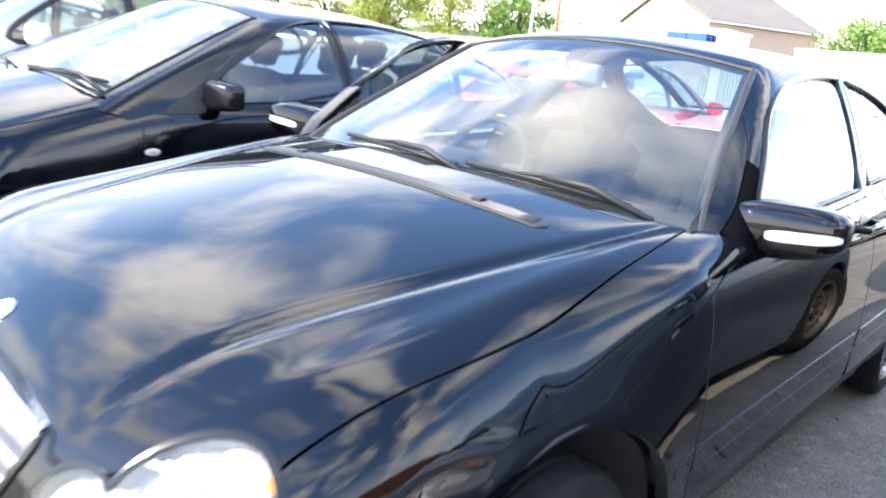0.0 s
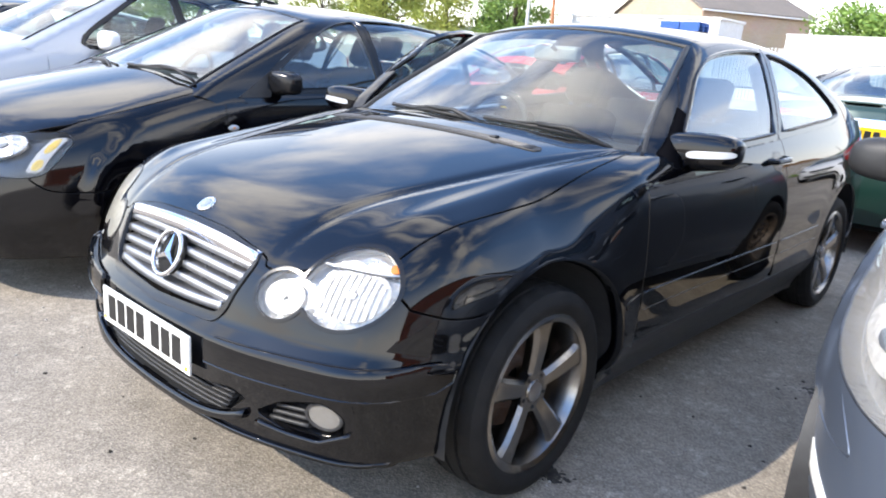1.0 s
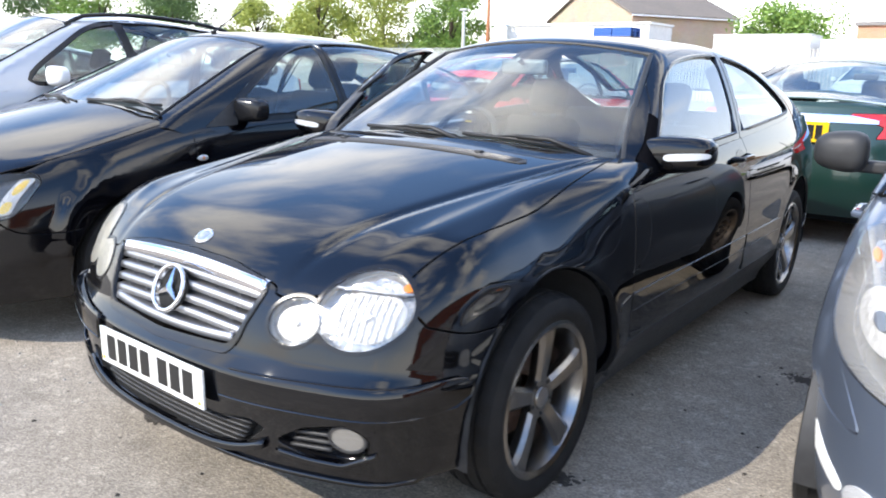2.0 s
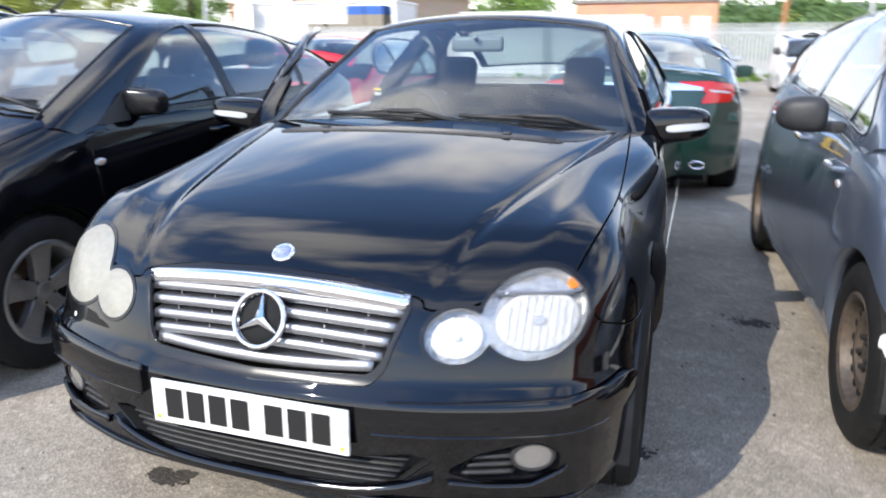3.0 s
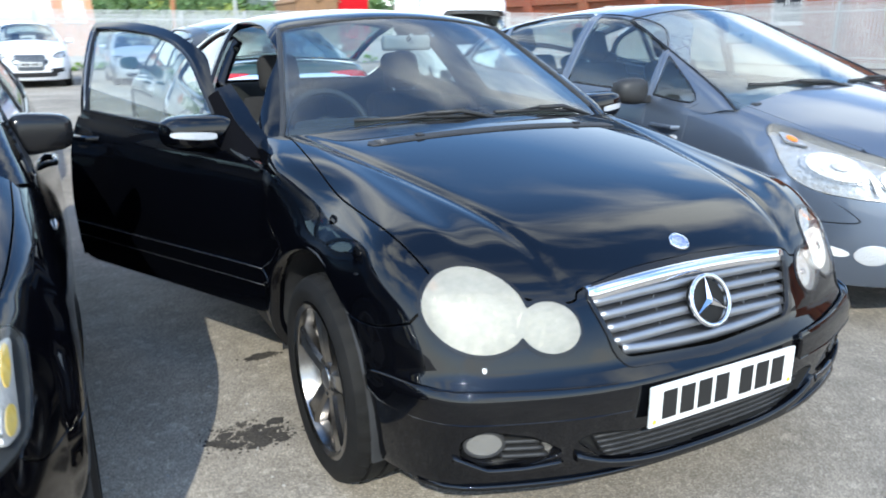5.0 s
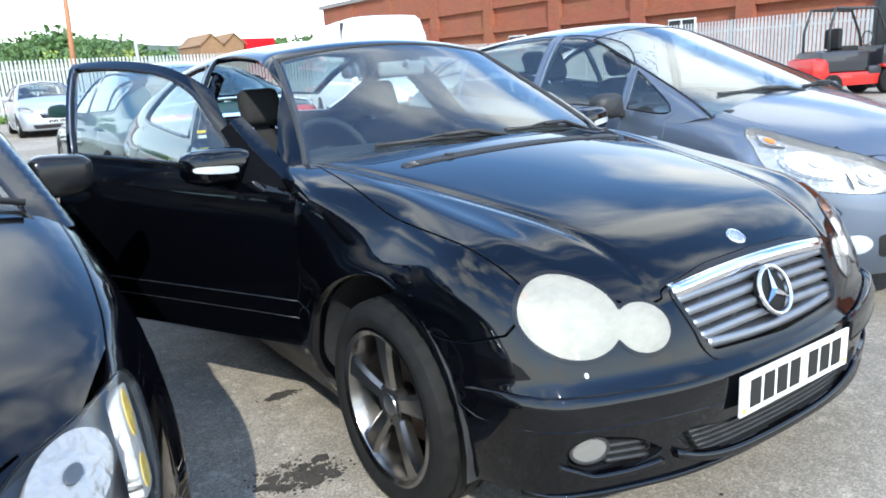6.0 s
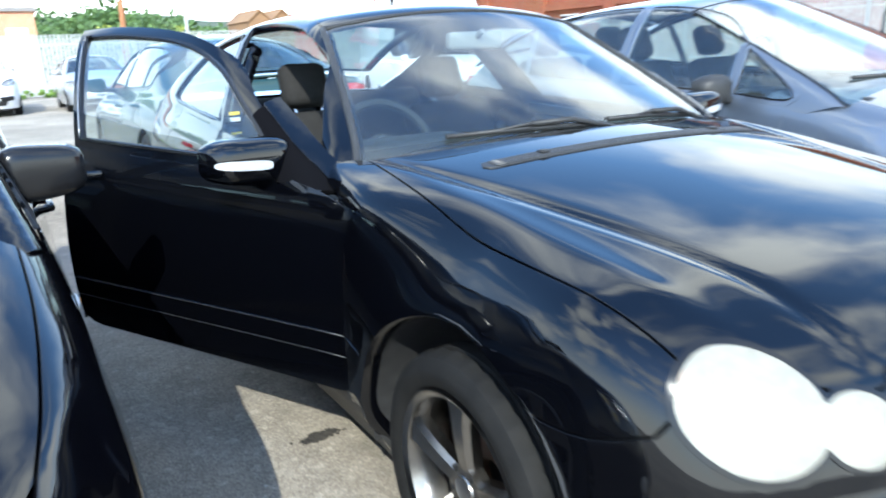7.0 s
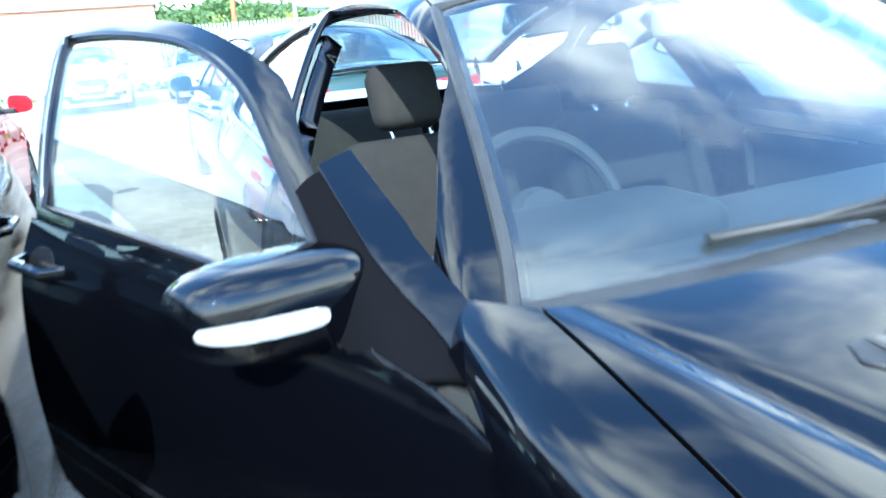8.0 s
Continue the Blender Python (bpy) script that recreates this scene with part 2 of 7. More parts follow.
class Round:
    """Looks inward at an upright axis at (0, yc)."""
    def __init__(self, yc, r=0.8):
        self.c, self.r = yc, r

    def flat(self, p):
        return np.stack([np.arctan2(p[:, 0], self.c - p[:, 1]) * self.r, p[:, 2]], 1)

    def rays(self, uv, near):
        a = uv[:, 0] / self.r
        d = np.stack([-np.sin(a), np.cos(a), 0 * a], 1)
        o = np.stack([0 * a, 0 * a + self.c, uv[:, 1]], 1) - d * 1.0
        return o, d


def meet(surf, o, d, reach=1.1, n=90):
    """First places where rays meet a surface; o lies about mid-way."""
    ts = np.linspace(-reach, reach, n)
    p = o[:, None, :] + ts[None, :, None] * d[:, None, :]
    v = surf(p[..., 0], p[..., 1], p[..., 2])
    neg = v < 0
    hit = neg.any(1)
    i = np.where(hit, neg.argmax(1), v.argmin(1))
    i = np.clip(i, 1, n - 1)
    lo, hi = ts[i - 1].copy(), ts[i].copy()
    for _ in range(18):
        mid = (lo + hi) / 2
        q = o + mid[:, None] * d
        s = surf(q[:, 0], q[:, 1], q[:, 2]) < 0
        hi, lo = np.where(s, mid, hi), np.where(s, lo, mid)
    return o + hi[:, None] * d


def grad(surf, p, e=0.006):
    g = np.zeros_like(p)
    for k in range(3):
        s = np.zeros(3)
        s[k] = e
        a, b = p + s, p - s
        g[:, k] = surf(a[:, 0], a[:, 1], a[:, 2]) - surf(b[:, 0], b[:, 1], b[:, 2])
    return g / np.maximum(np.linalg.norm(g, axis=1), 1e-9)[:, None]


def smooth_loop(pts, closed=True, n=8):
    """A rounded line through points (Catmull-Rom)."""
    p = np.array(pts, float)
    k = len(p)
    out = []
    for i in range(k if closed else k - 1):
        if closed:
            a, b, c, d = p[(i - 1) % k], p[i], p[(i + 1) % k], p[(i + 2) % k]
        else:
            a, b, c, d = p[max(i - 1, 0)], p[i], p[i + 1], p[min(i + 2, k - 1)]
        for t in np.arange(n) / n:
            out.append(0.5 * (2 * b + (c - a) * t + (2 * a - 5 * b + 4 * c - d) * t * t + (3 * b - a - 3 * c + d) * t ** 3))
    if not closed:
        out.append(p[-1])
    return np.array(out)


def corner_loop(pts, r=0.03, n=5):
    """A polygon with rounded corners; r may be one radius or one for each corner."""
    p = np.array(pts, float)
    k = len(p)
    out = []
    for i in range(k):
        b, a, c = p[i], p[i - 1], p[(i + 1) % k]
        rr = r[i] if isinstance(r, (list, tuple)) else r
        la, lc = np.linalg.norm(a - b), np.linalg.norm(c - b)
        s = min(rr, la * 0.45, lc * 0.45)
        u, v = b + (a - b) / la * s, b + (c - b) / lc * s
        for t in np.linspace(0, 1, n):
            out.append((1 - t) ** 2 * u + 2 * t * (1 - t) * b + t * t * v)
    return np.array(out)


def ring(cx, cy, rx, ry=None, n=40):
    a = np.linspace(0, 2 * np.pi, n, endpoint=False)
    return np.stack([cx + rx * np.cos(a), cy + (ry or rx) * np.sin(a)], 1)


def clip_loop(p, side, at, lean=0.0):
    """Keeps the part of a (y, z) loop behind (side 1) or ahead (side -1) of the line y = at + lean * (z - 1)."""
    f = side * (p[:, 0] - at - lean * (p[:, 1] - 1))
    out = []
    for i in range(len(p)):
        a, b, fa, fb = p[i - 1], p[i], f[i - 1], f[i]
        if (fa < 0) != (fb < 0):
            out.append(a + (b - a) * fa / (fa - fb))
        if fb >= 0:
            out.append(b)
    return np.array(out)


def area(p):
    x, y = p[:, 0], p[:, 1]
    return 0.5 * np.sum(x * np.roll(y, -1) - np.roll(x, -1) * y)


def dense(p, step):
    out = []
    for i in range(len(p)):
        a, b = p[i], p[(i + 1) % len(p)]
        k = max(1, int(np.ceil(np.linalg.norm(b - a) / step)))
        for t in range(k):
            out.append(a + (b - a) * t / k)
    return np.array(out)


def grow(p, g):
    """Moves a 2D loop outward by g (inward: minus)."""
    if g == 0:
        return p
    s = 1 if area(p) > 0 else -1
    t = np.roll(p, -1, 0) - np.roll(p, 1, 0)
    t /= np.maximum(np.linalg.norm(t, axis=1), 1e-9)[:, None]
    return p + s * g * np.stack([t[:, 1], -t[:, 0]], 1)


def inside(q, p):
    a, b = p, np.roll(p, -1, 0)
    x, y = q[:, :1], q[:, 1:]
    c = ((a[:, 1] > y) != (b[:, 1] > y)) & (x < (b[:, 0] - a[:, 0]) * (y - a[:, 1]) / np.where(b[:, 1] == a[:, 1], 1e-9, b[:, 1] - a[:, 1]) + a[:, 0])
    return c.sum(1) % 2 == 1


def off_edge(q, p):
    a, b = p, np.roll(p, -1, 0)
    ab = b - a
    t = np.clip(((q[:, None] - a) * ab).sum(2) / np.maximum((ab ** 2).sum(1), 1e-12), 0, 1)
    return np.linalg.norm(q[:, None] - a - t[..., None] * ab, axis=2).min(1)


def part(name, data, mat, parent, label=""):
    """Links a bmesh or mesh as one mesh object under a thing or under a part."""
    if isinstance(data, bmesh.types.BMesh):
        me = bpy.data.meshes.new(name)
        bmesh.ops.recalc_face_normals(data, faces=data.faces)
        data.to_mesh(me)
        data.free()
    else:
        me = data
    ob = new(name, me)
    if len(me.materials) == 0:
        me.materials.append(mat)
    ob.parent = parent
    if label:
        ob["label"] = label
    return ob


def shell(surf, proj, loop, cuts=(), gap=0.0025, off=0.0, deep=0.014, step=0.04, side=1, name="panel"):
    """A pressed sheet: the piece of a surface inside a loop and outside the cuts, with edges that turn inward. side -1 mirrors it."""
    outer = grow(dense(proj.flat(np.asarray(loop, float)), step * 0.6), -gap)
    holes = [grow(dense(proj.flat(np.asarray(c, float)), step * 0.6), gap) for c in cuts]
    lo, hi = outer.min(0), outer.max(0)
    gx, gy = np.arange(lo[0], hi[0], step), np.arange(lo[1], hi[1], step * 0.87)
    q = np.array([(x + (step / 2 if j % 2 else 0), y) for j, y in enumerate(gy) for x in gx])
    if len(q):
        q = q[inside(q, outer)]
    for p in [outer] + holes:
        if len(q):
            q = q[off_edge(q, p) > step * 0.35]
    for p in holes:
        if len(q):
            q = q[~inside(q, p)]
    verts, edges = [], []
    for p in [outer] + holes:
        b = len(verts)
        verts += [Vector(v) for v in p]
        edges += [(b + i, b + (i + 1) % len(p)) for i in range(len(p))]
    verts += [Vector(v) for v in q]
    v2, _, tris, *_ = cdt(verts, edges, [], 0, 1e-6)
    v2 = np.array([tuple(v) for v in v2])
    t = np.array([f for f in tris if len(f) == 3])
    c = v2[t].mean(1)
    keep = inside(c, outer)
    for p in holes:
        keep &= ~inside(c, p)
    t = t[keep]
    used = np.unique(t)
    m = np.zeros(len(v2), int)
    m[used] = np.arange(len(used))
    t, v2 = m[t], v2[used]
    e, f, g = v2[t[:, 0]], v2[t[:, 1]], v2[t[:, 2]]
    o, d = proj.rays(v2, np.asarray(loop, float).mean(0))
    p = meet(surf, o, d)
    n = grad(surf, p)
    p = p + n * off
    fn = np.cross(p[t[:, 1]] - p[t[:, 0]], p[t[:, 2]] - p[t[:, 0]])
    flip = (fn * n[t[:, 0]]).sum(1) < 0
    t[flip] = t[flip][:, ::-1]
    allp, alln, faces = [p], [n], [tuple(x) for x in t]
    if deep:
        seen = {}
        for a, b, c3 in t:
            for u, v in ((a, b), (b, c3), (c3, a)):
                seen[(u, v)] = 1
        rim = [(u, v) for (u, v) in seen if (v, u) not in seen]
        base = len(p)
        ids = sorted({i for uv in rim for i in uv})
        k = len(ids)
        at = {j: i for i, j in enumerate(ids)}
        out = np.zeros((k, 3))
        for u, v in rim:
            w = np.cross(p[v] - p[u], n[u])
            out[at[u]] += w
            out[at[v]] += w
        out /= np.maximum(np.linalg.norm(out, axis=1), 1e-9)[:, None]
        b1 = p[ids] + out * 0.0008 - n[ids] * (0.0008 if deep > 0 else -0.0008)
        b2 = p[ids] - n[ids] * deep
        allp += [b1, b2]
        alln += [unit_rows(out + n[ids] * 0.6), out] if deep > 0 else [unit_rows(n[ids] * 0.6 - out), -out]
        for u, v in rim:
            i, j = at[u], at[v]
            for q in ((v, u, base + i, base + j), (base + j, base + i, base + k + i, base + k + j)):
                faces.append(q if deep > 0 else q[::-1])
    p, n = np.concatenate(allp), np.concatenate(alln)
    if side < 0:
        p, n = p * (-1, 1, 1), n * (-1, 1, 1)
        faces = [f[::-1] for f in faces]
    me = bpy.data.meshes.new(name)
    me.from_pydata(p.tolist(), [], faces)
    me.polygons.foreach_set("use_smooth", [deep >= 0] * len(me.polygons))
    if deep < 0:
        return me
    me.normals_split_custom_set_from_vertices(n.tolist())
    return me


def unit_rows(a):
    return a / np.maximum(np.linalg.norm(a, axis=1), 1e-9)[:, None]


from mathutils.geometry import delaunay_2d_cdt as cdt


def box(bm, x0, x1, y0, y1, z0, z1, bevel=0.0, seg=2, m=None):
    """A bevelled box added to a bmesh."""
    r = bmesh.ops.create_cube(bm, size=1)
    vs = r["verts"]
    for v in vs:
        v.co = Vector(((x0 + x1) / 2 + v.co.x * (x1 - x0), (y0 + y1) / 2 + v.co.y * (y1 - y0), (z0 + z1) / 2 + v.co.z * (z1 - z0)))
    if bevel:
        es = list({e for v in vs for e in v.link_edges})
        r = bmesh.ops.bevel(bm, geom=es, offset=bevel, segments=seg, affect="EDGES", profile=0.6)
        vs = list({v for f in r["faces"] for v in f.verts} | {v for v in vs if v.is_valid})
    if m is not None:
        bmesh.ops.transform(bm, matrix=m, verts=vs)
    return vs


def lathe(bm, prof, axis="x", n=48, m=None):
    """Turns a profile of (radius, along) about an axis."""
    rows = []
    for k in range(n):
        a = 2 * math.pi * k / n
        row = []
        for r, h in prof:
            c, s = r * math.cos(a), r * math.sin(a)
            co = {"x": (h, c, s), "y": (c, h, s), "z": (c, s, h)}[axis]
            row.append(bm.verts.new(m @ Vector(co) if m is not None else co))
        rows.append(row)
    for k in range(n):
        a, b = rows[k], rows[(k + 1) % n]
        for i in range(len(prof) - 1):
            f = bm.faces.new((a[i], a[i + 1], b[i + 1], b[i]))
            f.smooth = True
    return rows


def tube(bm, pts, r, n=8, closed=False, taper=None):
    """A round bar along points."""
    p = [Vector(q) for q in pts]
    rows = []
    for i, q in enumerate(p):
        a = p[i - 1] if i or closed else q
        b = p[(i + 1) % len(p)] if i < len(p) - 1 or closed else q
        d = (b - a).normalized()
        u = d.orthogonal().normalized() if not rows else (last - d * last.dot(d)).normalized()
        last = u
        v = d.cross(u)
        rr = r if taper is None else taper[i]
        rows.append([bm.verts.new(q + (u * math.cos(t) + v * math.sin(t)) * rr) for t in (2 * math.pi * k / n for k in range(n))])
    for i in range(len(rows) if closed else len(rows) - 1):
        a, b = rows[i], rows[(i + 1) % len(rows)]
        for k in range(n):
            bm.faces.new((a[k], a[(k + 1) % n], b[(k + 1) % n], b[k])).smooth = True
    if not closed:
        bm.faces.new(rows[0][::-1])
        bm.faces.new(rows[-1])


def prism(bm, loop, depth, place):
    """A flat plate with the outline loop (2D); place maps (u, v, w) to 3D, w from 0 to depth."""
    a = [bm.verts.new(place(u, v, 0)) for u, v in loop]
    b = [bm.verts.new(place(u, v, depth)) for u, v in loop]
    bm.faces.new(a)
    bm.faces.new(b[::-1])
    k = len(a)
    for i in range(k):
        bm.faces.new((a[i], a[(i + 1) % k], b[(i + 1) % k], b[i]))


def smooth(ob, angle=40):
    for p in ob.data.polygons:
        p.use_smooth = True
    ob.data.set_sharp_from_angle(angle=radians(angle))
    return ob


def thing(name, label, category, m, group="", kind=""):
    e = new(name)
    e.empty_display_size = 0.2
    e.matrix_world = m
    return tagged(e, label, category, group, kind)


# ---------- cars ----------
class Form:
    """The outer shape of a car: nose at y = 0, tail at y = length, z up from the ground."""
    def __init__(s, length, w, dz, plan, rake, hood, hoodfall, cowl, wsk, roof, crown, belt, tumble, axles, R, tail=((0, 0), (0.45, 0.03), (0.65, 0.1), (0.8, 0.28)), tailrake=((0.2, 0.1), (0.45, 0.0), (0.6, 0.0), (0.9, 0.06), (1.1, 0.1)), deck=None, ridge=0.0, round_top=0.14, flare=0.003, lean=0.0, rim=0.035):
        s.length, s.axles, s.R, s.flare, s.ridge, s.round_top, s.lean, s.rim = length, axles, R, flare, ridge, round_top, lean, rim
        s.w, s.dz, s.plan, s.rake = spl(*w), spl(*dz), spl(*plan), spl(*rake)
        s.hood, s.fall, s.ws, s.roof, s.belt = spl(*hood), spl(*hoodfall), spl(*wsk), spl(*roof), spl(*belt)
        s.cowl, s.crown, s.tumble = cowl, crown, tumble
        s.tail, s.tailrake = spl(*tail), spl(*tailrake)
        s.deck = spl(*deck) if deck else None
        s.half = max(v for _, v in w)

    def width(s, y, z):
        x = s.w(y) - s.dz(z)
        for a in s.axles:
            x = x + s.flare * np.exp(-((np.hypot(y - a, z - s.R) - s.R - s.rim) / (0.045 + 2.5 * s.flare)) ** 2)
        if s.lean:
            f = np.clip((1.25 - y) / 0.5, 0, 1)
            x = x - s.lean * f * f * (3 - 2 * f) * np.maximum(0, z - 0.56) ** 2
            g = np.clip((y - 0.22) / 0.3, 0, 1)     # the wing falls away above the wheel
            x = x - 0.75 * s.lean * f * f * (3 - 2 * f) * g * g * (3 - 2 * g) * np.maximum(0, z - 0.5) ** 1.5
        return x

    def low(s, x, y, z):
        x = np.abs(x)
        gs = x - s.width(y, z)
        gf = (s.plan(x) + s.rake(z) - y) * 0.75
        over = np.maximum(0, y - s.cowl - 0.13 - 0.33 * x * x)
        if s.deck is not None:
            over = over * np.clip((s.length - 0.9 - y) / 0.3, 0, 1)
            zc = np.where(y > s.length * 0.6, s.deck(y), s.hood(y))
        else:
            zc = s.hood(y)
        zt = np.minimum(zc + 3 * over ** 1.5, np.maximum(zc, s.belt(y) + 0.1)) - s.fall(y) * (x / 0.8) ** 2
        if s.ridge:
            xe, xc = 0.345 + 0.235 * y, 0.60 + 0.07 * y - 0.9 * np.maximum(0, 0.5 - y) ** 2     # a valley beside the middle panel, a rounded crest outside it
            r = np.clip((y + 0.02) / 0.2, 0, 1)
            r = r * r * (3 - 2 * r) * np.clip((1.5 - y) / 0.3, 0, 1)
            zt = zt + s.ridge * r * (0.55 * np.exp(-((x - xc) / 0.045) ** 2) - 0.45 * np.exp(-((x - xe - 0.012) / 0.02) ** 2) - 0.25 * (0.5 + 0.5 * np.tanh((x - xe) / 0.03)))
        gr = y - (s.length - s.tail(x) - s.tailrake(z))
        return smax(smax(smax(gs, z - zt, s.round_top), gf, 0.1), gr, 0.12)

    def top(s, x, y, z):
        x = np.abs(x)
        b = s.belt(y)
        gw = (s.ws(z) + (0.33 + 0.5 * np.maximum(0, z - 1)) * x * x - y) * 0.5
        h = z - b
        gs = x - (s.w(y) - s.dz(b) - 0.006 - s.tumble[0] * h - s.tumble[1] * h * h)
        gt = z - (s.roof(y) - s.crown * (x / 0.55) ** 2)
        gr = y - (s.length - s.tail(x) - s.tailrake(z))
        return smax(smax(smax(gs, gt, 0.10), gw, 0.05), gr, 0.06)

    def both(s, x, y, z):
        return np.minimum(s.low(x, y, z), s.top(x, y, z))

    def on_side(s, yz, surf=None):
        yz = np.asarray(yz, float)
        o = np.stack([0 * yz[:, 0] + 0.9, yz[:, 0], yz[:, 1]], 1)
        return meet(surf or s.both, o, np.tile((-1.0, 0, 0), (len(o), 1)), 0.85)

    def on_top(s, xy, surf=None):
        xy = np.asarray(xy, float)
        o = np.stack([xy[:, 0], xy[:, 1], 0 * xy[:, 0] + 1.0], 1)
        return meet(surf or s.low, o, np.tile((0, 0, -1.0), (len(o), 1)), 0.75)

    def on_front(s, xz, surf=None):
        xz = np.asarray(xz, float)
        o = np.stack([xz[:, 0], 0 * xz[:, 0] + 0.2, xz[:, 1]], 1)
        return meet(surf or s.low, o, np.tile((0, 1.0, 0), (len(o), 1)), 0.9)

    def on_tail(s, xz, surf=None):
        xz = np.asarray(xz, float)
        o = np.stack([xz[:, 0], 0 * xz[:, 0] + s.length - 0.3, xz[:, 1]], 1)
        return meet(surf or s.both, o, np.tile((0, -1.0, 0), (len(o), 1)), 0.9)


SIDE, OBLIQUE, TOP, WIND = Flat((-1, 0, 0)), Flat((-0.78, 0, -0.62)), Flat((0, 0, -1)), Flat((0, 0.62, -0.78))
LEANED = Flat((-0.87, 0, -0.5))


def wheel(name, R, width, rim_r, style, parent, place, side, steer=0.0, label=""):
    """A wheel at place: tyre with tread, rim with spokes, hub cap, nuts, brake disc. side 1 faces +x."""
    w, tr = width, rim_r
    bm = bmesh.new()
    h = w / 2
    prof = [(tr - 0.012, -h + 0.02), (tr + 0.006, -h + 0.006), (tr + 0.03, -h - 0.004), (R - 0.035, -h - 0.002), (R - 0.012, -h + 0.012), (R - 0.002, -h + 0.035)]
    for g in (-0.3, 0.0, 0.3):
        prof += [(R, g * h * 1.6 - 0.006), (R - 0.008, g * h * 1.6 - 0.005), (R - 0.008, g * h * 1.6 + 0.005), (R, g * h * 1.6 + 0.006)]
    prof += [(r, -a) for r, a in prof[5::-1]]
    rows = lathe(bm, prof, n=96)
    for k, row in enumerate(rows):                     # cross grooves on the shoulders
        if k % 3 == 0:
            for v in row[5:7] + row[-7:-5]:
                v.co.y *= 1 - 0.008 / R
                v.co.z *= 1 - 0.008 / R
    rot = Matrix.Translation(place) @ Matrix.Rotation(radians(steer), 4, "Z") @ Matrix.Rotation(0 if side > 0 else math.pi, 4, "Z")
    tyre = part("wheel", bm, M_rubber, parent, label)
    tyre.matrix_basis = rot
    smooth(tyre, 35)
    mats = {"star": M_alloy, "five": M_alloy_light, "steel": M_steel, "multi": M_alloy_light}
    mat = mats[style]
    bm = bmesh.new()
    lathe(bm, [(tr - 0.045, -h + 0.02), (tr - 0.035, h - 0.05), (tr - 0.02, h - 0.012), (tr - 0.006, h - 0.004), (tr + 0.004, h - 0.008), (tr + 0.004, h - 0.014), (tr - 0.006, h - 0.02)], n=72)
    hub = h - 0.035
    if style == "steel":
        lathe(bm, [(0.0, hub - 0.01), (0.035, hub - 0.01), (0.04, hub - 0.02), (0.08, hub - 0.025), (0.1, hub - 0.005), (tr - 0.055, hub - 0.008), (tr - 0.035, hub - 0.035)], n=64)
    else:
        n = {"star": 5, "five": 5, "multi": 9}[style]
        for k in range(n):
            m = Matrix.Rotation(2 * math.pi * k / n, 4, "X")
            w0, w1 = {"star": (0.027, 0.04), "five": (0.034, 0.05), "multi": (0.016, 0.02)}[style]
            rows = []
            for t in (0.0, 0.25, 0.5, 0.75, 0.93, 1.0):
                r = 0.05 + (tr - 0.022 - 0.05) * t
                ww = w0 + (w1 - w0) * t + (0.02 if t == 1 else 0.006 if t == 0.93 else 0)
                zz = hub + 0.002 + 0.03 * t - 0.014 * t * t
                fl, ch = (0.6, 0.012) if style == "star" else (0.78, 0.004)
                rows.append([bm.verts.new(m @ Vector(c)) for c in ((zz - 0.036, -ww * 1.02, r), (zz - ch, -ww * 0.96, r), (zz, -ww * fl, r), (zz, ww * fl, r), (zz - ch, ww * 0.96, r), (zz - 0.036, ww * 1.02, r))])
            for a, b in zip(rows, rows[1:]):
                for i in range(5):
                    bm.faces.new((a[i], a[i + 1], b[i + 1], b[i]))
        lathe(bm, [(0.0, hub + 0.006), (0.034, hub + 0.006), (0.036, hub + 0.002), (0.062, hub + 0.002), (0.066, hub - 0.03)], n=40)
    rim = smooth(part("rim", bm, mat, tyre), 28)
    bm = bmesh.new()
    if style == "steel":
        for k in range(16):
            bm2 = bmesh.new()
            m = Matrix.Rotation(2 * math.pi * k / 16, 4, "X") @ Matrix.Translation((hub - 0.0055, 0, tr * 0.74))
            lathe(bm2, [(0.0, 0.0), (0.011, 0.0), (0.013, -0.002)], n=12, m=m)
            # flat dark disc on the solid wheel, painting the shade of a hole
            part("vent_hole", bm2, M_dark, tyre)
    bm.free()
    for k in range(5):
        bm = bmesh.new()
        m = Matrix.Rotation(2 * math.pi * (k + 0.5) / 5, 4, "X") @ Matrix.Translation((hub, 0, 0.05))
        lathe(bm, [(0.0, 0.004), (0.006, 0.004), (0.007, 0.003), (0.009, -0.001), (0.011, -0.02)], n=6, m=m)
        part("wheel_nut", bm, M_dark, tyre)
    if style != "steel":
        bm = bmesh.new()
        lathe(bm, [(0.0, hub + 0.009), (0.02, hub + 0.009), (0.03, hub + 0.006)], n=32)
        part("hub_cap", bm, M_satin, tyre)
    bm = bmesh.new()
    lathe(bm, [(0.05, hub - 0.07), (0.08, hub - 0.07), (0.085, hub - 0.09), (0.14, hub - 0.09), (0.142, hub - 0.1), (0.05, hub - 0.1)], n=48)
    part("brake_disc", bm, M_disc, tyre)
    bm = bmesh.new()
    lathe(bm, [(0.0, -h + 0.03), (tr - 0.03, -h + 0.03), (tr - 0.03, -h + 0.04)], n=32)
    part("wheel_back", bm, M_dark, tyre)
    return tyre


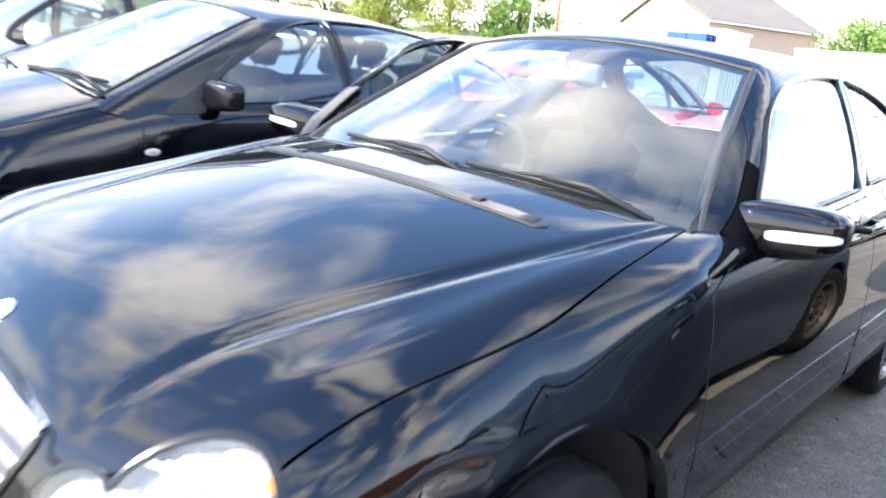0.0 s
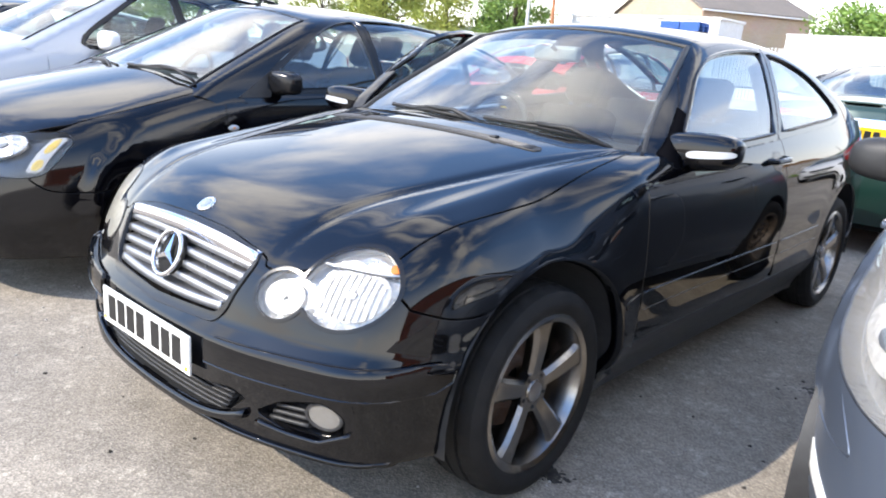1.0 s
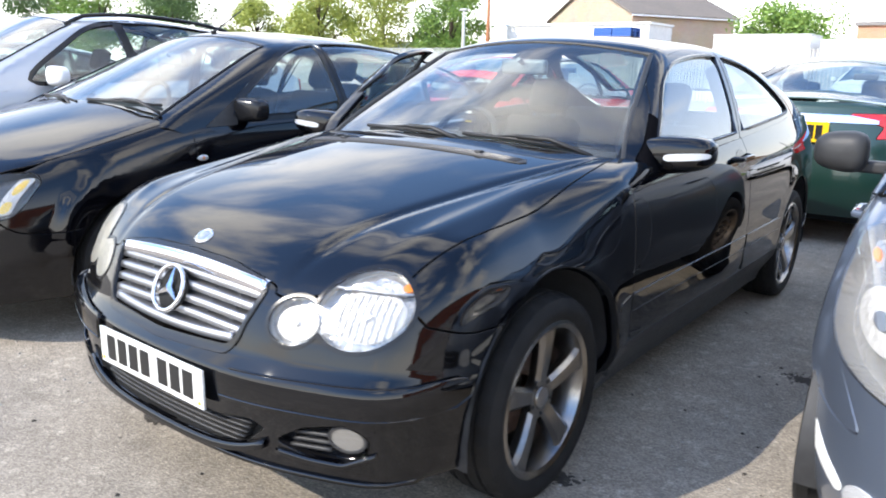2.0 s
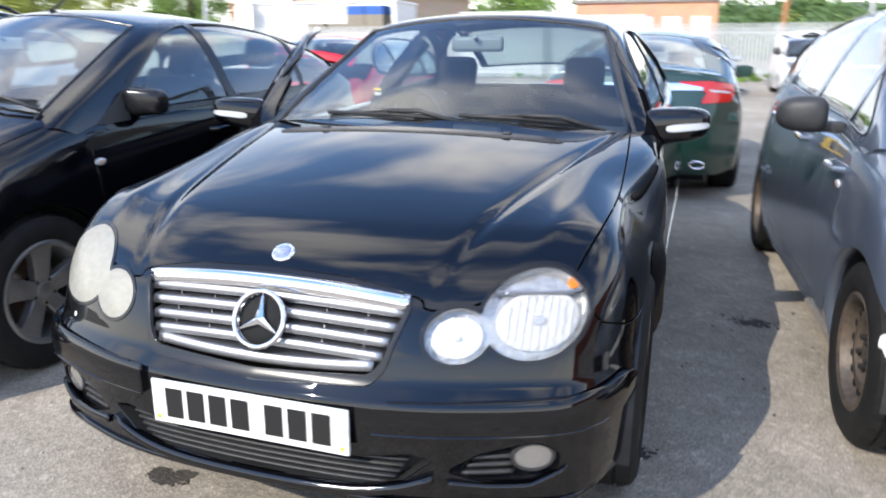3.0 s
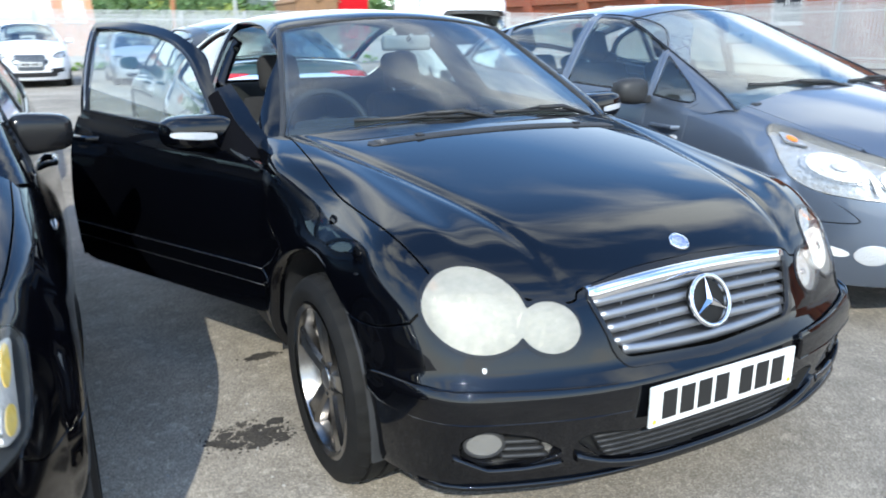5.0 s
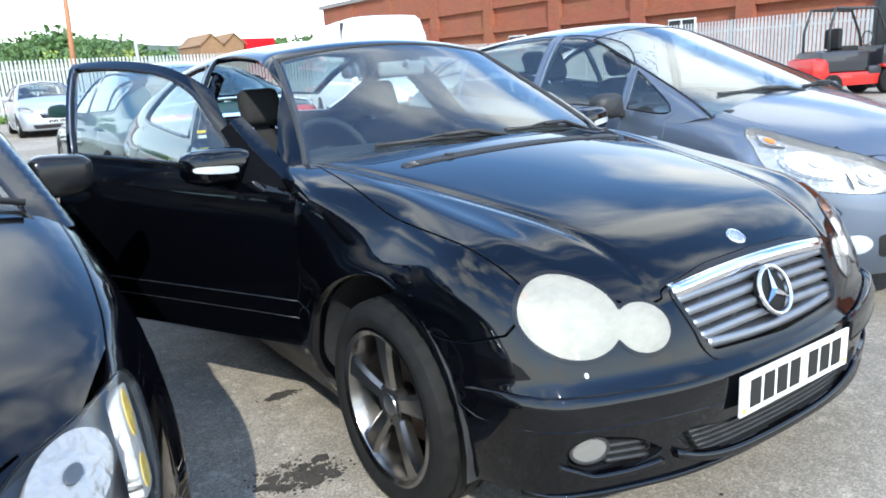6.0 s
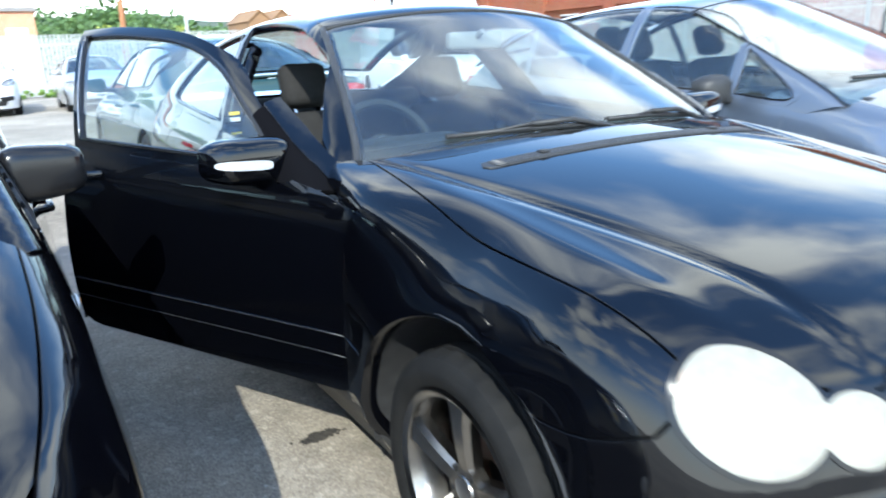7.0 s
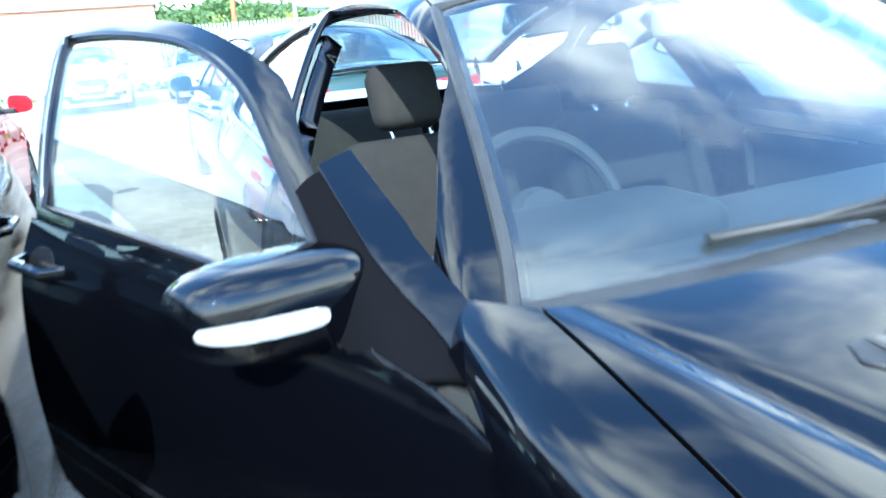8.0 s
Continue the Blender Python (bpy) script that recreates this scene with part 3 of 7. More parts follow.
def plate(parent, place, mat, w=0.512, h=0.109):
    """A number plate with its characters as plain bars. place: pose of its middle, facing -y."""
    bm = bmesh.new()
    box(bm, -w / 2, w / 2, -0.004, 0.004, -h / 2, h / 2, 0.003)
    ob = part("number_plate", bm, mat, parent, "white number plate with dark bars" if mat == M_plate else "yellow number plate with dark bars")
    ob.matrix_basis = place
    x = -w * 0.425
    for k in range(7):
        if k == 4:
            x += w * 0.055
        bm = bmesh.new()
        box(bm, x, x + w * 0.092, -0.0052, -0.003, -h * 0.345, h * 0.345, 0.001)
        part("bar", bm, M_ink, ob)
        x += w * 0.116
    for sx in (-1, 1):
        bm = bmesh.new()
        lathe(bm, [(0.0, -0.0075), (0.004, -0.007), (0.006, -0.004)], "y", 12, Matrix.Translation((sx * w * 0.47, 0, -h * 0.36)))
        part("screw", bm, M_sticker if mat == M_plate else M_satin, ob)
    return ob


def mirror_housing(form, parent, side, at, size, mat, lens=True, e=0.62):
    """A door mirror; at: where its foot meets the door."""
    x, y, z = at
    L, D, H = size
    bm = bmesh.new()
    r = bmesh.ops.create_uvsphere(bm, u_segments=28, v_segments=16, radius=1)
    for v in r["verts"]:
        c = v.co
        u = [math.copysign(abs(k) ** e, k) for k in c]
        yy = u[1] * D / 2
        if u[1] > 0.25:
            yy = 0.25 * D / 2 + (u[1] - 0.25) * D * 0.06
        v.co = Vector((side * (x + 0.05 + L / 2 + u[0] * L / 2), y + yy + u[0] * 0.02, z + H / 2 + u[2] * H / 2 * (1 - 0.12 * u[0]) + (0.012 * u[0] if lens else 0)))
    ob = smooth(part("door_mirror", bm, mat, parent), 60)
    bm = bmesh.new()
    box(bm, -0.07, 0.05, -0.03, 0.03, -0.012, 0.03, 0.012, 3, Matrix.Translation((side * (x + 0.03), y + 0.012, z + 0.012)))
    smooth(part("mirror_foot", bm, mat if lens else M_plastic, parent))
    if lens:
        bm = bmesh.new()
        rows = []
        for k in range(9):
            row = []
            for n in range(48):
                a, f = 2 * math.pi * n / 48, k / 8
                ca, sa = (math.copysign(abs(q) ** 0.55, q) for q in (math.cos(a), math.sin(a)))
                u0, u2 = min(0.4 + 0.56 * f * ca, 0.96), -0.08 + 0.2 * f * sa
                c1 = max(0.0, 1 - abs(u0) ** (2 / e) - abs(u2) ** (2 / e)) ** 0.5
                u1 = -c1 ** e
                row.append(bm.verts.new((side * (x + 0.05 + L / 2 + u0 * 1.008 * L / 2), y + u1 * 1.02 * D / 2 + u0 * 0.02, z + H / 2 + u2 * H / 2 * (1 - 0.12 * u0) + 0.012 * u0)))
            rows.append(row)
        for p, q in zip(rows, rows[1:]):
            for n in range(48):
                bm.faces.new((p[n], p[(n + 1) % 48], q[(n + 1) % 48], q[n]))
        bmesh.ops.remove_doubles(bm, verts=bm.verts, dist=1e-5)
        smooth(part("indicator_lens", bm, M_clearlens, parent), 60)
    return ob


def wiper(parent, a, b, arm, mat=None):
    bm = bmesh.new()
    tube(bm, [a, (Vector(a) + Vector(b)) / 2 + Vector((0, 0, 0.006)), b], 0.008, 6)
    tube(bm, [(Vector(a) * 0.8 + Vector(b) * 0.2), Vector(a) * 0.5 + Vector(b) * 0.5 + Vector((0, -0.006, 0.02)), (Vector(a) * 0.2 + Vector(b) * 0.8)], 0.005, 6)
    tube(bm, [arm, Vector(arm) * 0.45 + (Vector(a) + Vector(b)) * 0.275 + Vector((0, -0.005, 0.03)), (Vector(a) + Vector(b)) / 2 + Vector((0, -0.006, 0.018))], 0.009, 6)
    part("wiper", bm, M_plastic, parent)


def seat(parent, x, y, z, mat, head=True, w=0.5):
    """A car seat facing -y: cushion, backrest with bolsters, headrest."""
    bm = bmesh.new()
    box(bm, x - w / 2, x + w / 2, y - 0.5, y + 0.05, z - 0.12, z + 0.05, 0.05, 3)
    smooth(part("seat_cushion", bm, mat, parent))
    lean = Matrix.Translation((x, y + 0.02, z)) @ Matrix.Rotation(radians(-22), 4, "X")
    bm = bmesh.new()
    box(bm, -w / 2 + 0.03, w / 2 - 0.03, -0.06, 0.08, 0, 0.60, 0.05, 3, lean)
    for s in (-1, 1):
        bb = bmesh.new()
        box(bb, s * (w / 2 - 0.02) - 0.035, s * (w / 2 - 0.02) + 0.035, -0.09, 0.05, 0.03, 0.46, 0.034, 3, lean)
        smooth(part("side_bolster", bb, mat, parent))
    smooth(part("backrest", bm, mat, parent))
    if head:
        bm = bmesh.new()
        box(bm, -0.105, 0.105, -0.055, 0.05, 0.63, 0.82, 0.05, 4, lean)
        smooth(part("headrest", bm, mat, parent))
        for s in (-1, 1):
            bm = bmesh.new()
            tube(bm, [lean @ Vector((s * 0.06, 0, 0.55)), lean @ Vector((s * 0.06, 0, 0.68))], 0.007, 6)
            part("headrest_post", bm, M_chrome, parent)


def cabin(form, car, x_wheel, y_dash, z_dash, y_seat, z_seat, mat=None, rear=True, y_rear=None, rear_heads=True):
    """What shows through the glass: dashboard, steering wheel, seats, floor, inner mirror."""
    mat = mat or M_fabric
    hw = form.half - 0.16
    bm = bmesh.new()
    box(bm, -hw, hw, y_dash, y_dash + 0.32, z_dash - 0.35, z_dash, 0.06, 3)
    box(bm, -hw + 0.02, hw - 0.02, y_dash - 0.35, y_dash + 0.1, z_dash - 0.2, z_dash - 0.03, 0.02, 2)
    box(bm, x_wheel - 0.2, x_wheel + 0.2, y_dash + 0.1, y_dash + 0.32, z_dash - 0.05, z_dash + 0.05, 0.05, 3)
    smooth(part("dashboard", bm, M_cabin, car))
    m = Matrix.Translation((x_wheel, y_dash + 0.42, z_dash - 0.02)) @ Matrix.Rotation(radians(65), 4, "X")
    bm = bmesh.new()
    tube(bm, [m @ Vector((0.185 * math.cos(t), 0.185 * math.sin(t), 0)) for t in np.linspace(0, 2 * math.pi, 40, endpoint=False)], 0.015, 8, True)
    for t in (0.1, math.pi - 0.1, -math.pi / 2):
        tube(bm, [m @ Vector((0.04 * math.cos(t), 0.04 * math.sin(t), -0.02)), m @ Vector((0.18 * math.cos(t), 0.18 * math.sin(t), 0))], 0.018, 6)
    lathe(bm, [(0.0, 0.02), (0.06, 0.015), (0.075, -0.02)], "z", 24, m)
    smooth(part("steering_wheel", bm, M_cabin, car))
    bm = bmesh.new()
    tube(bm, [m @ Vector((0, 0, -0.02)), m @ Vector((0, 0, -0.3))], 0.035, 8)
    part("steering_column", bm, M_cabin, car)
    for s in (-1, 1):
        seat(car, s * 0.35, y_seat, z_seat, mat)
    if rear:
        yr = y_rear or y_seat + 0.85
        for s in (-1, 1):
            seat(car, s * 0.32, yr, z_seat + 0.03, mat, rear_heads, w=0.58)
    bm = bmesh.new()
    box(bm, -hw, hw, y_dash - 0.2, form.length - 0.5, 0.22, 0.27, 0.01)
    part("cabin_floor", bm, M_cabin, car)
    for s in (-1, 1):
        bm = bmesh.new()
        x1 = s * (form.half - 0.12)
        box(bm, min(x1, x1 + s * 0.02), max(x1, x1 + s * 0.02), form.axles[0] + form.R + 0.08, form.axles[1] - form.R - 0.06, 0.2, 0.36, 0.005)
        part("floor_side", bm, M_cabin, car)
    bm = bmesh.new()
    ym = float(form.ws(1.27)) + 0.13
    box(bm, -0.115, 0.115, ym - 0.02, ym + 0.02, 1.235, 1.3, 0.018, 3)
    tube(bm, [(0, ym - 0.01, 1.28), (0, float(form.ws(1.3)) + 0.02, 1.3)], 0.01, 6)
    smooth(part("rear_view_mirror", bm, M_pale_plastic, car))


def wells(form, car):
    """Dark wheel wells and underside."""
    R = form.R + form.rim + 0.01
    for a in form.axles:
        for s in (1, -1):
            bm = bmesh.new()
            rows = []
            for t in np.linspace(-0.15, math.pi + 0.15, 20):
                y, z = a + R * math.cos(t), form.R + R * math.sin(t)
                rows.append([bm.verts.new((s * x, y, z)) for x in (form.half - 0.035, form.half - 0.34)])
            for p, q in zip(rows, rows[1:]):
                bm.faces.new((p[0], p[1], q[1], q[0])).smooth = True
            bm.faces.new([r[1] for r in rows])
            part("wheel_arch_liner", bm, M_plastic, car)
    for a, e in ((form.axles[0], 1), (form.axles[1], -1)):
        for s in (1, -1):
            bm = bmesh.new()
            ya, yb = sorted((a + e * (form.R + 0.06), a + e * (form.R + 0.3)))
            xa, xb = sorted((s * (form.half - 0.26), s * (form.half - 0.14)))
            box(bm, xa, xb, ya, yb, 0.22, 0.55, 0.01)
            part("splash_panel", bm, M_plastic, car)
    bm = bmesh.new()
    hw = form.half - 0.2
    box(bm, -hw + 0.12, hw - 0.12, 0.3, form.length - 0.25, 0.17, 0.21, 0.01)
    box(bm, -hw, hw, form.axles[0] + form.R + 0.06, form.axles[1] - form.R - 0.06, 0.17, 0.24, 0.01)
    box(bm, -0.35, 0.35, 0.25, form.cowl - 0.1, 0.2, 0.6, 0.03)
    part("underbody", bm, M_dark, car)


def body_car(form, car, mat, hood_edge, lamp, dlo, splits, doors, nose_top, wind, roof_end, glass=None, rim="five", rim_r=0.205, tyre_w=0.205, step=0.05, cuts_front=(), sill=0.2, lower_trim=None, steer=0.0, glass_back=None, tail_glass=None, hatch=True, tail_lamp=None, mirror=None, mirror_mat=None, handle_mat=None, strip=None, front_join=0.52, join=None, detail=True, gap=0.003, open_door=None, roof_edge=None, tail_corner=0.32, plate_front=None, plate_back=None, fogged=(), lamp_depth=0.05, lamp_mat=None, frame_mat=None, chin=None, sail=(), core=None, foot=0.05, handle_up=0.0, bead=0.007, bead_mat=None, handle_in=0.16):
    """All pressed panels, glass, lamps and wheels of a car.
    hood_edge: (x, y) of the bonnet's side edge from the cowl forward; lamp: (x, z) outline of the +x headlamp seen from ahead;
    dlo: (y, z) outline of the side glass; splits: the door pillars; doors: door edges along y."""
    glass = glass or M_glass
    roof_edge = roof_edge or wind[2] - 0.005
    nose = Round(form.axles[0] + 0.25)
    zb = lambda y: float(form.belt(y)) - 0.035
    y0 = doors[0]
    lampL = form.on_front(dense(np.asarray(lamp, float), 0.012))
    flip = lampL * (-1, 1, 1)
    arch = [form.on_side(ring(a, form.R, form.R + form.rim, n=56), form.low) for a in form.axles]
    ff = [(x, y) for x, y in hood_edge]
    edge = form.on_top(smooth_loop(ff, False, 8))
    edge2 = edge * (-1, 1, 1)
    # bonnet: side edges, nose edge, cowl edge
    nose_line = form.on_front(smooth_loop(nose_top, False, 8))
    nose_full = np.concatenate([nose_line, (nose_line * (-1, 1, 1))[::-1][1:]])
    cowl = form.on_top([(x, form.cowl + 0.22 * x * x) for x in np.linspace(-edge[0][0], edge[0][0], 15)])
    tuck = form.on_front([(core[0] - 0.08, core[1] + 0.01)]) if core else np.zeros((0, 3))
    loop = np.concatenate([edge, tuck, nose_full, tuck * (-1, 1, 1), edge2[::-1], cowl[1:-1]])
    bonnet = part("bonnet", shell(form.low, Flat((0, 0.35, -0.94)), loop, [lampL, flip], gap, step=step if step > 0.03 else 0.013, name="bonnet"), mat, car)
    # front bumper
    jz = front_join
    ax = form.axles[0]
    yj = ax - math.sqrt(max(0, (form.R + 0.035) ** 2 - (jz - form.R) ** 2))
    side_line = form.on_side(smooth_loop(join or [(yj, jz), (yj - 0.12, jz - 0.012), (yj - 0.25, jz + 0.0), (0.36, jz + 0.05)], False, 6), form.low)
    chin = chin or sill
    low_line = form.on_front([(x, chin) for x in np.linspace(0, form.half * 0.82, 10)])
    low_side = form.on_side([(y, chin) for y in np.linspace(0.42, ax - form.R - 0.03, 4)], form.low)
    lamp_mid = lampL[np.argmax(lampL[:, 0])]
    upper = np.concatenate([side_line, [lamp_mid], nose_line])
    half = np.concatenate([low_line, low_side, upper])
    loop = np.concatenate([half, (half * (-1, 1, 1))[::-1][1:-1]])
    bumper = part("front_bumper", shell(form.low, nose, loop, [lampL, flip, arch[0], arch[0] * (-1, 1, 1)] + list(cuts_front), gap, step=step, name="front_bumper"), mat, car)
    # wings
    yw = edge[0][1] + 0.07
    if sail:
        bot = np.concatenate([form.on_side([(y0, sill)] + list(sail), form.low), form.on_top([(edge[0][0] + 0.06, edge[0][1] + 0.1)])])
    else:
        bot = np.concatenate([form.on_side([(y0, sill), (y0, zb(y0)), ((y0 + yw) / 2, zb((y0 + yw) / 2) + 0.003), (yw, zb(yw) + 0.003)], form.low), form.on_top([(edge[0][0] + 0.06, edge[0][1] + 0.1)])])
    wing_loop = np.concatenate([edge, form.on_front([core]) if core else np.zeros((0, 3)), [lamp_mid], side_line[::-1], form.on_side([(ax, form.R), (ax + form.R + 0.01, sill)], form.low), bot])
    for s in (1, -1):
        part("front_wing", shell(form.low, OBLIQUE, wing_loop, [lampL, arch[0]], gap, step=step, side=s, deep=0.045, name="front_wing"), mat, car)
    # doors
    frame_loop = grow(dlo, 0.03)

    def glass_foot(y):
        a, b = frame_loop, np.roll(frame_loop, -1, 0)
        k = (a[:, 0] <= y) != (b[:, 0] <= y)
        if not k.any():
            return zb(y)
        return float((a[k, 1] + (b[k, 1] - a[k, 1]) * (y - a[k, 0]) / (b[k, 0] - a[k, 0])).min()) + 0.006
    made_doors = {}
    for k, (a, b) in enumerate(zip(doors, doors[1:])):
        top = [(y, float(np.interp(y, [q[0] for q in sail], [q[1] for q in sail])) if sail and y < sail[-1][0] else glass_foot(y)) for y in np.linspace(a, b, 26)]
        loop = form.on_side(corner_loop([(a, sill + foot), (b, sill + foot), top[-1]] + top[-2:0:-1] + [top[0]], [0.05, 0.12] + [0.0] * 26), form.low)
        for s in (1, -1):
            d = part("door", shell(form.low, SIDE, loop, [arch[1]], gap, step=step, side=s, name="door"), mat, car)
            made_doors[(k, s)] = d
    # rear quarters
    yq = doors[-1]
    yb = form.length - tail_corner
    loop = form.on_side([(yq, sill + foot), (form.axles[1], sill + foot), (form.axles[1] + form.R, 0.42), (yb, 0.5), (yb + 0.08, 0.72), (yb + 0.05, zb(yb))] + [(y, glass_foot(y)) for y in np.linspace(yb, yq, 14)], form.low)
    tl = form.on_tail(tail_lamp) if tail_lamp is not None else None
    for s in (1, -1):
        part("rear_wing", shell(form.low, SIDE, loop, [arch[1]], gap, step=step, side=s, name="rear_wing"), mat, car)
    # sills
    loop = form.on_side([(ax + form.R - 0.06, sill - 0.03), (form.axles[1] - form.R + 0.06, sill - 0.03), (form.axles[1] - form.R - 0.02, sill + foot + 0.002), (ax + form.R + 0.03, sill + foot + 0.002)], form.low)
    for s in (1, -1):
        part("sill", shell(form.low, SIDE, loop, arch, gap, step=step, side=s, name="sill"), lower_trim or mat, car)
    # scuttle under the windscreen
    sc = np.concatenate([form.on_top([(x, form.cowl - 0.02 + 0.22 * x * x) for x in np.linspace(-edge[0][0], edge[0][0], 11)]), form.on_top([(x, form.cowl + 0.125 + 0.3 * x * x) for x in np.linspace(edge[0][0] + 0.05, -edge[0][0] - 0.05, 11)])])
    part("scuttle", shell(form.low, TOP, sc, (), 0.0, off=-0.012, deep=0.05, step=step, name="scuttle"), M_plastic, car)
    # roof, pillars
    ws_low = np.array([(x, form.cowl + 0.03 + wind[0] * x * x, 0) for x in np.linspace(wind[1], 0, 8)])
    o = np.array(ws_low)
    o[:, 2] = 1.0
    z_top = wind[3]
    NS, NT = 24, 16
    ws_side = np.array([(wind[1] + (wind[2] - wind[1]) * t, 0, (zb(form.cowl + 0.2) + 0.03) + (z_top - zb(form.cowl + 0.2) - 0.03) * t) for t in np.linspace(0, 1, NS)])
    zc, z_bot = wind[4], wind[5]
    line = [(x, z) for x, _, z in ws_side]
    line += [(x, zc - (zc - z_top) * (x / wind[2]) ** 2) for x in np.linspace(wind[2], 0, NT)[1:]]
    line += [(x, z_bot - (z_bot - ws_side[0][2]) * (x / wind[1]) ** 2) for x in np.linspace(0, wind[1], NT)[:-1]]
    h = np.array([(x, float(form.ws(z)) + (0.33 + 0.5 * max(0, z - 1)) * x * x, z) for x, z in line])
    o, d = WIND.rays(WIND.flat(h), h.mean(0))
    h = meet(form.top, o, d)
    pts = h
    right, bottom = h[:NS + NT - 1], h[NS + NT - 1:]
    wl = np.concatenate([right, (right * (-1, 1, 1))[::-1][1:], (bottom * (-1, 1, 1))[::-1], bottom[1:]])
    part("windscreen", shell(form.top, WIND, wl, (), 0.0, off=0.001, deep=0.005, step=step, name="windscreen"), glass, car)
    band = grow_3d(wl, WIND, -0.022)
    part("windscreen_seal", shell(form.top, WIND, wl, [band], 0.0, off=-0.006, deep=0.004, step=step, name="seal"), M_trim, car)
    path = right + grad(form.top, right) * 0.001
    for s in (1, -1):
        bm = bmesh.new()
        tube(bm, [(s * x, y, z) for x, y, z in path], bead, 8, taper=[bead if k < NS else bead * 0.6 for k in range(len(path))])
        smooth(part("windscreen_bead", bm, bead_mat or M_trim, car))
    # side frame around the glass
    rail_y = np.linspace(pts[NS - 1][1], roof_end, 14)
    rail = form.on_top([(wind[2] - 0.01 + (roof_edge - wind[2] + 0.01) * (y - rail_y[0]) / (roof_end - rail_y[0]), y) for y in rail_y], form.top)
    rail[0] = pts[NS - 1]
    yl = form.length - 0.32
    back = form.on_side([(roof_end + (yl - roof_end) * t, float(form.roof(roof_end)) - 0.07 - (float(form.roof(roof_end)) - 0.07 - zb(yl)) * t) for t in (0.35, 0.7, 1.0)], form.top)
    low = form.on_side([(y, zb(y) - 0.03) for y in np.linspace(yl, form.cowl + 0.2, 22)], form.top)
    frame_out = np.concatenate([right[:NS], rail[1:], back, low[1:]])
    hole = form.on_side(frame_loop, form.top)
    for s in (1, -1):
        part("roof_pillar", shell(form.top, LEANED, frame_out, [hole], 0.001, step=step * 0.55 if step < 0.05 else step, side=s, deep=0.03, name="roof_pillar"), mat, car)
    # roof skin
    rfront = np.array(right[NS - 1:])
    rl = np.concatenate([rail[::-1], rfront, (rfront * (-1, 1, 1))[::-1][1:], rail * (-1, 1, 1), form.on_top([(x, roof_end + 0.06 * (1 - (x / roof_edge) ** 2)) for x in np.linspace(-roof_edge, roof_edge, 9)], form.top)])
    part("roof", shell(form.top, TOP, rl, (), 0.001, step=step, name="roof"), mat, car)
    bm = bmesh.new()
    # windows and door frames
    bounds = [-9] + [p for p, *_ in splits] + [99]
    for k in range(len(bounds) - 1):
        g, fr = dlo, frame_loop
        if k:
            y, lean, half_w = splits[k - 1]
            g, fr = clip_loop(g, 1, y + half_w, lean), clip_loop(fr, 1, y + 0.003, lean)
        if k < len(bounds) - 2:
            y, lean, half_w = splits[k]
            g, fr = clip_loop(g, -1, y - half_w, lean), clip_loop(fr, -1, y - 0.003, lean)
        if len(g) < 4:
            continue
        gl, frl = form.on_side(g, form.top), form.on_side(fr, form.top)
        for s in (1, -1):
            host = made_doors.get((k, s), car)
            part("window_frame", shell(form.top, LEANED, frl, [gl], 0.0015, off=0.001, deep=0.02, step=step, side=s, name="window_frame"), frame_mat or M_trim, host)
            bm = bmesh.new()
            seal = gl * (s, 1, 1)
            tube(bm, [Vector(q) for q in seal], bead * 0.8 if s else bead, 6, True)
            smooth(part("window_seal", bm, M_trim, host))
            part("side_window", shell(form.top, LEANED, gl, (), 0.0, off=-0.006, deep=0.003, step=step * 1.5, side=s, name="side_window"), glass if k == 0 else (glass_back or glass), host)
    # lamps
    for s in (1, -1):
        lens_mat = M_fogged if s in fogged else M_lens
        lamp_ob = part("headlamp", shell(form.low, nose, lampL, (), 0.001, off=-lamp_depth, deep=-lamp_depth + 0.004, step=step * 0.7, side=s, name="headlamp"), lamp_mat or M_reflector, car)
        part("lens", shell(form.low, nose, lampL, (), -0.001, off=0.002, deep=0.006, step=step * 0.7, side=s, name="lens"), lens_mat, lamp_ob, "clouded yellowed plastic lens" if s in fogged else "")
    # tail
    tl_l = [tl] if tl is not None else []
    zt = 0.72
    xs = form.half * 0.78
    tail_low = form.on_tail([(x, sill + 0.03) for x in np.linspace(0, xs, 8)])
    tail_up = form.on_tail([(x, zt - 0.06) for x in np.linspace(xs, 0, 8)])
    sidep = form.on_side([(form.axles[1] + form.R + 0.02, 0.36), (yb, 0.5), (yb + 0.08, zt - 0.06)], form.low)
    hb = np.concatenate([tail_low, sidep, tail_up])
    hb = np.concatenate([hb, (hb * (-1, 1, 1))[::-1][1:-1]])
    tailp = RoundBack(form.length - 1.1)
    part("rear_bumper", shell(form.both, tailp, hb, (), gap, step=step, name="rear_bumper"), mat, car)
    zdeck = zb(yb) if form.deck is None else float(form.deck(form.length - 0.2))
    up = form.on_tail([(x, zdeck - 0.02) for x in np.linspace(xs + 0.02, 0, 8)])
    sidep = form.on_side([(yb + 0.08, zt - 0.06), (yb + 0.06, zdeck - 0.02)], form.low)
    hb = np.concatenate([tail_up[::-1], sidep, up])
    hb = np.concatenate([hb, (hb * (-1, 1, 1))[::-1][1:-1]])
    gate = part("tailgate" if hatch else "boot_lid", shell(form.both, tailp, hb, [c for t in tl_l for c in (t, t * (-1, 1, 1))], gap, step=step, name="gate"), mat, car)
    # deck and rear glass: from the roof's end down to the tail
    ys = np.linspace(roof_end + 0.03, form.length - 0.25, 9)
    xe = lambda y: roof_edge + (0.1 if form.deck is None else 0.12) * (y - roof_end) / (form.length - roof_end)
    dl = form.on_top([(xe(y), y) for y in ys], form.both)
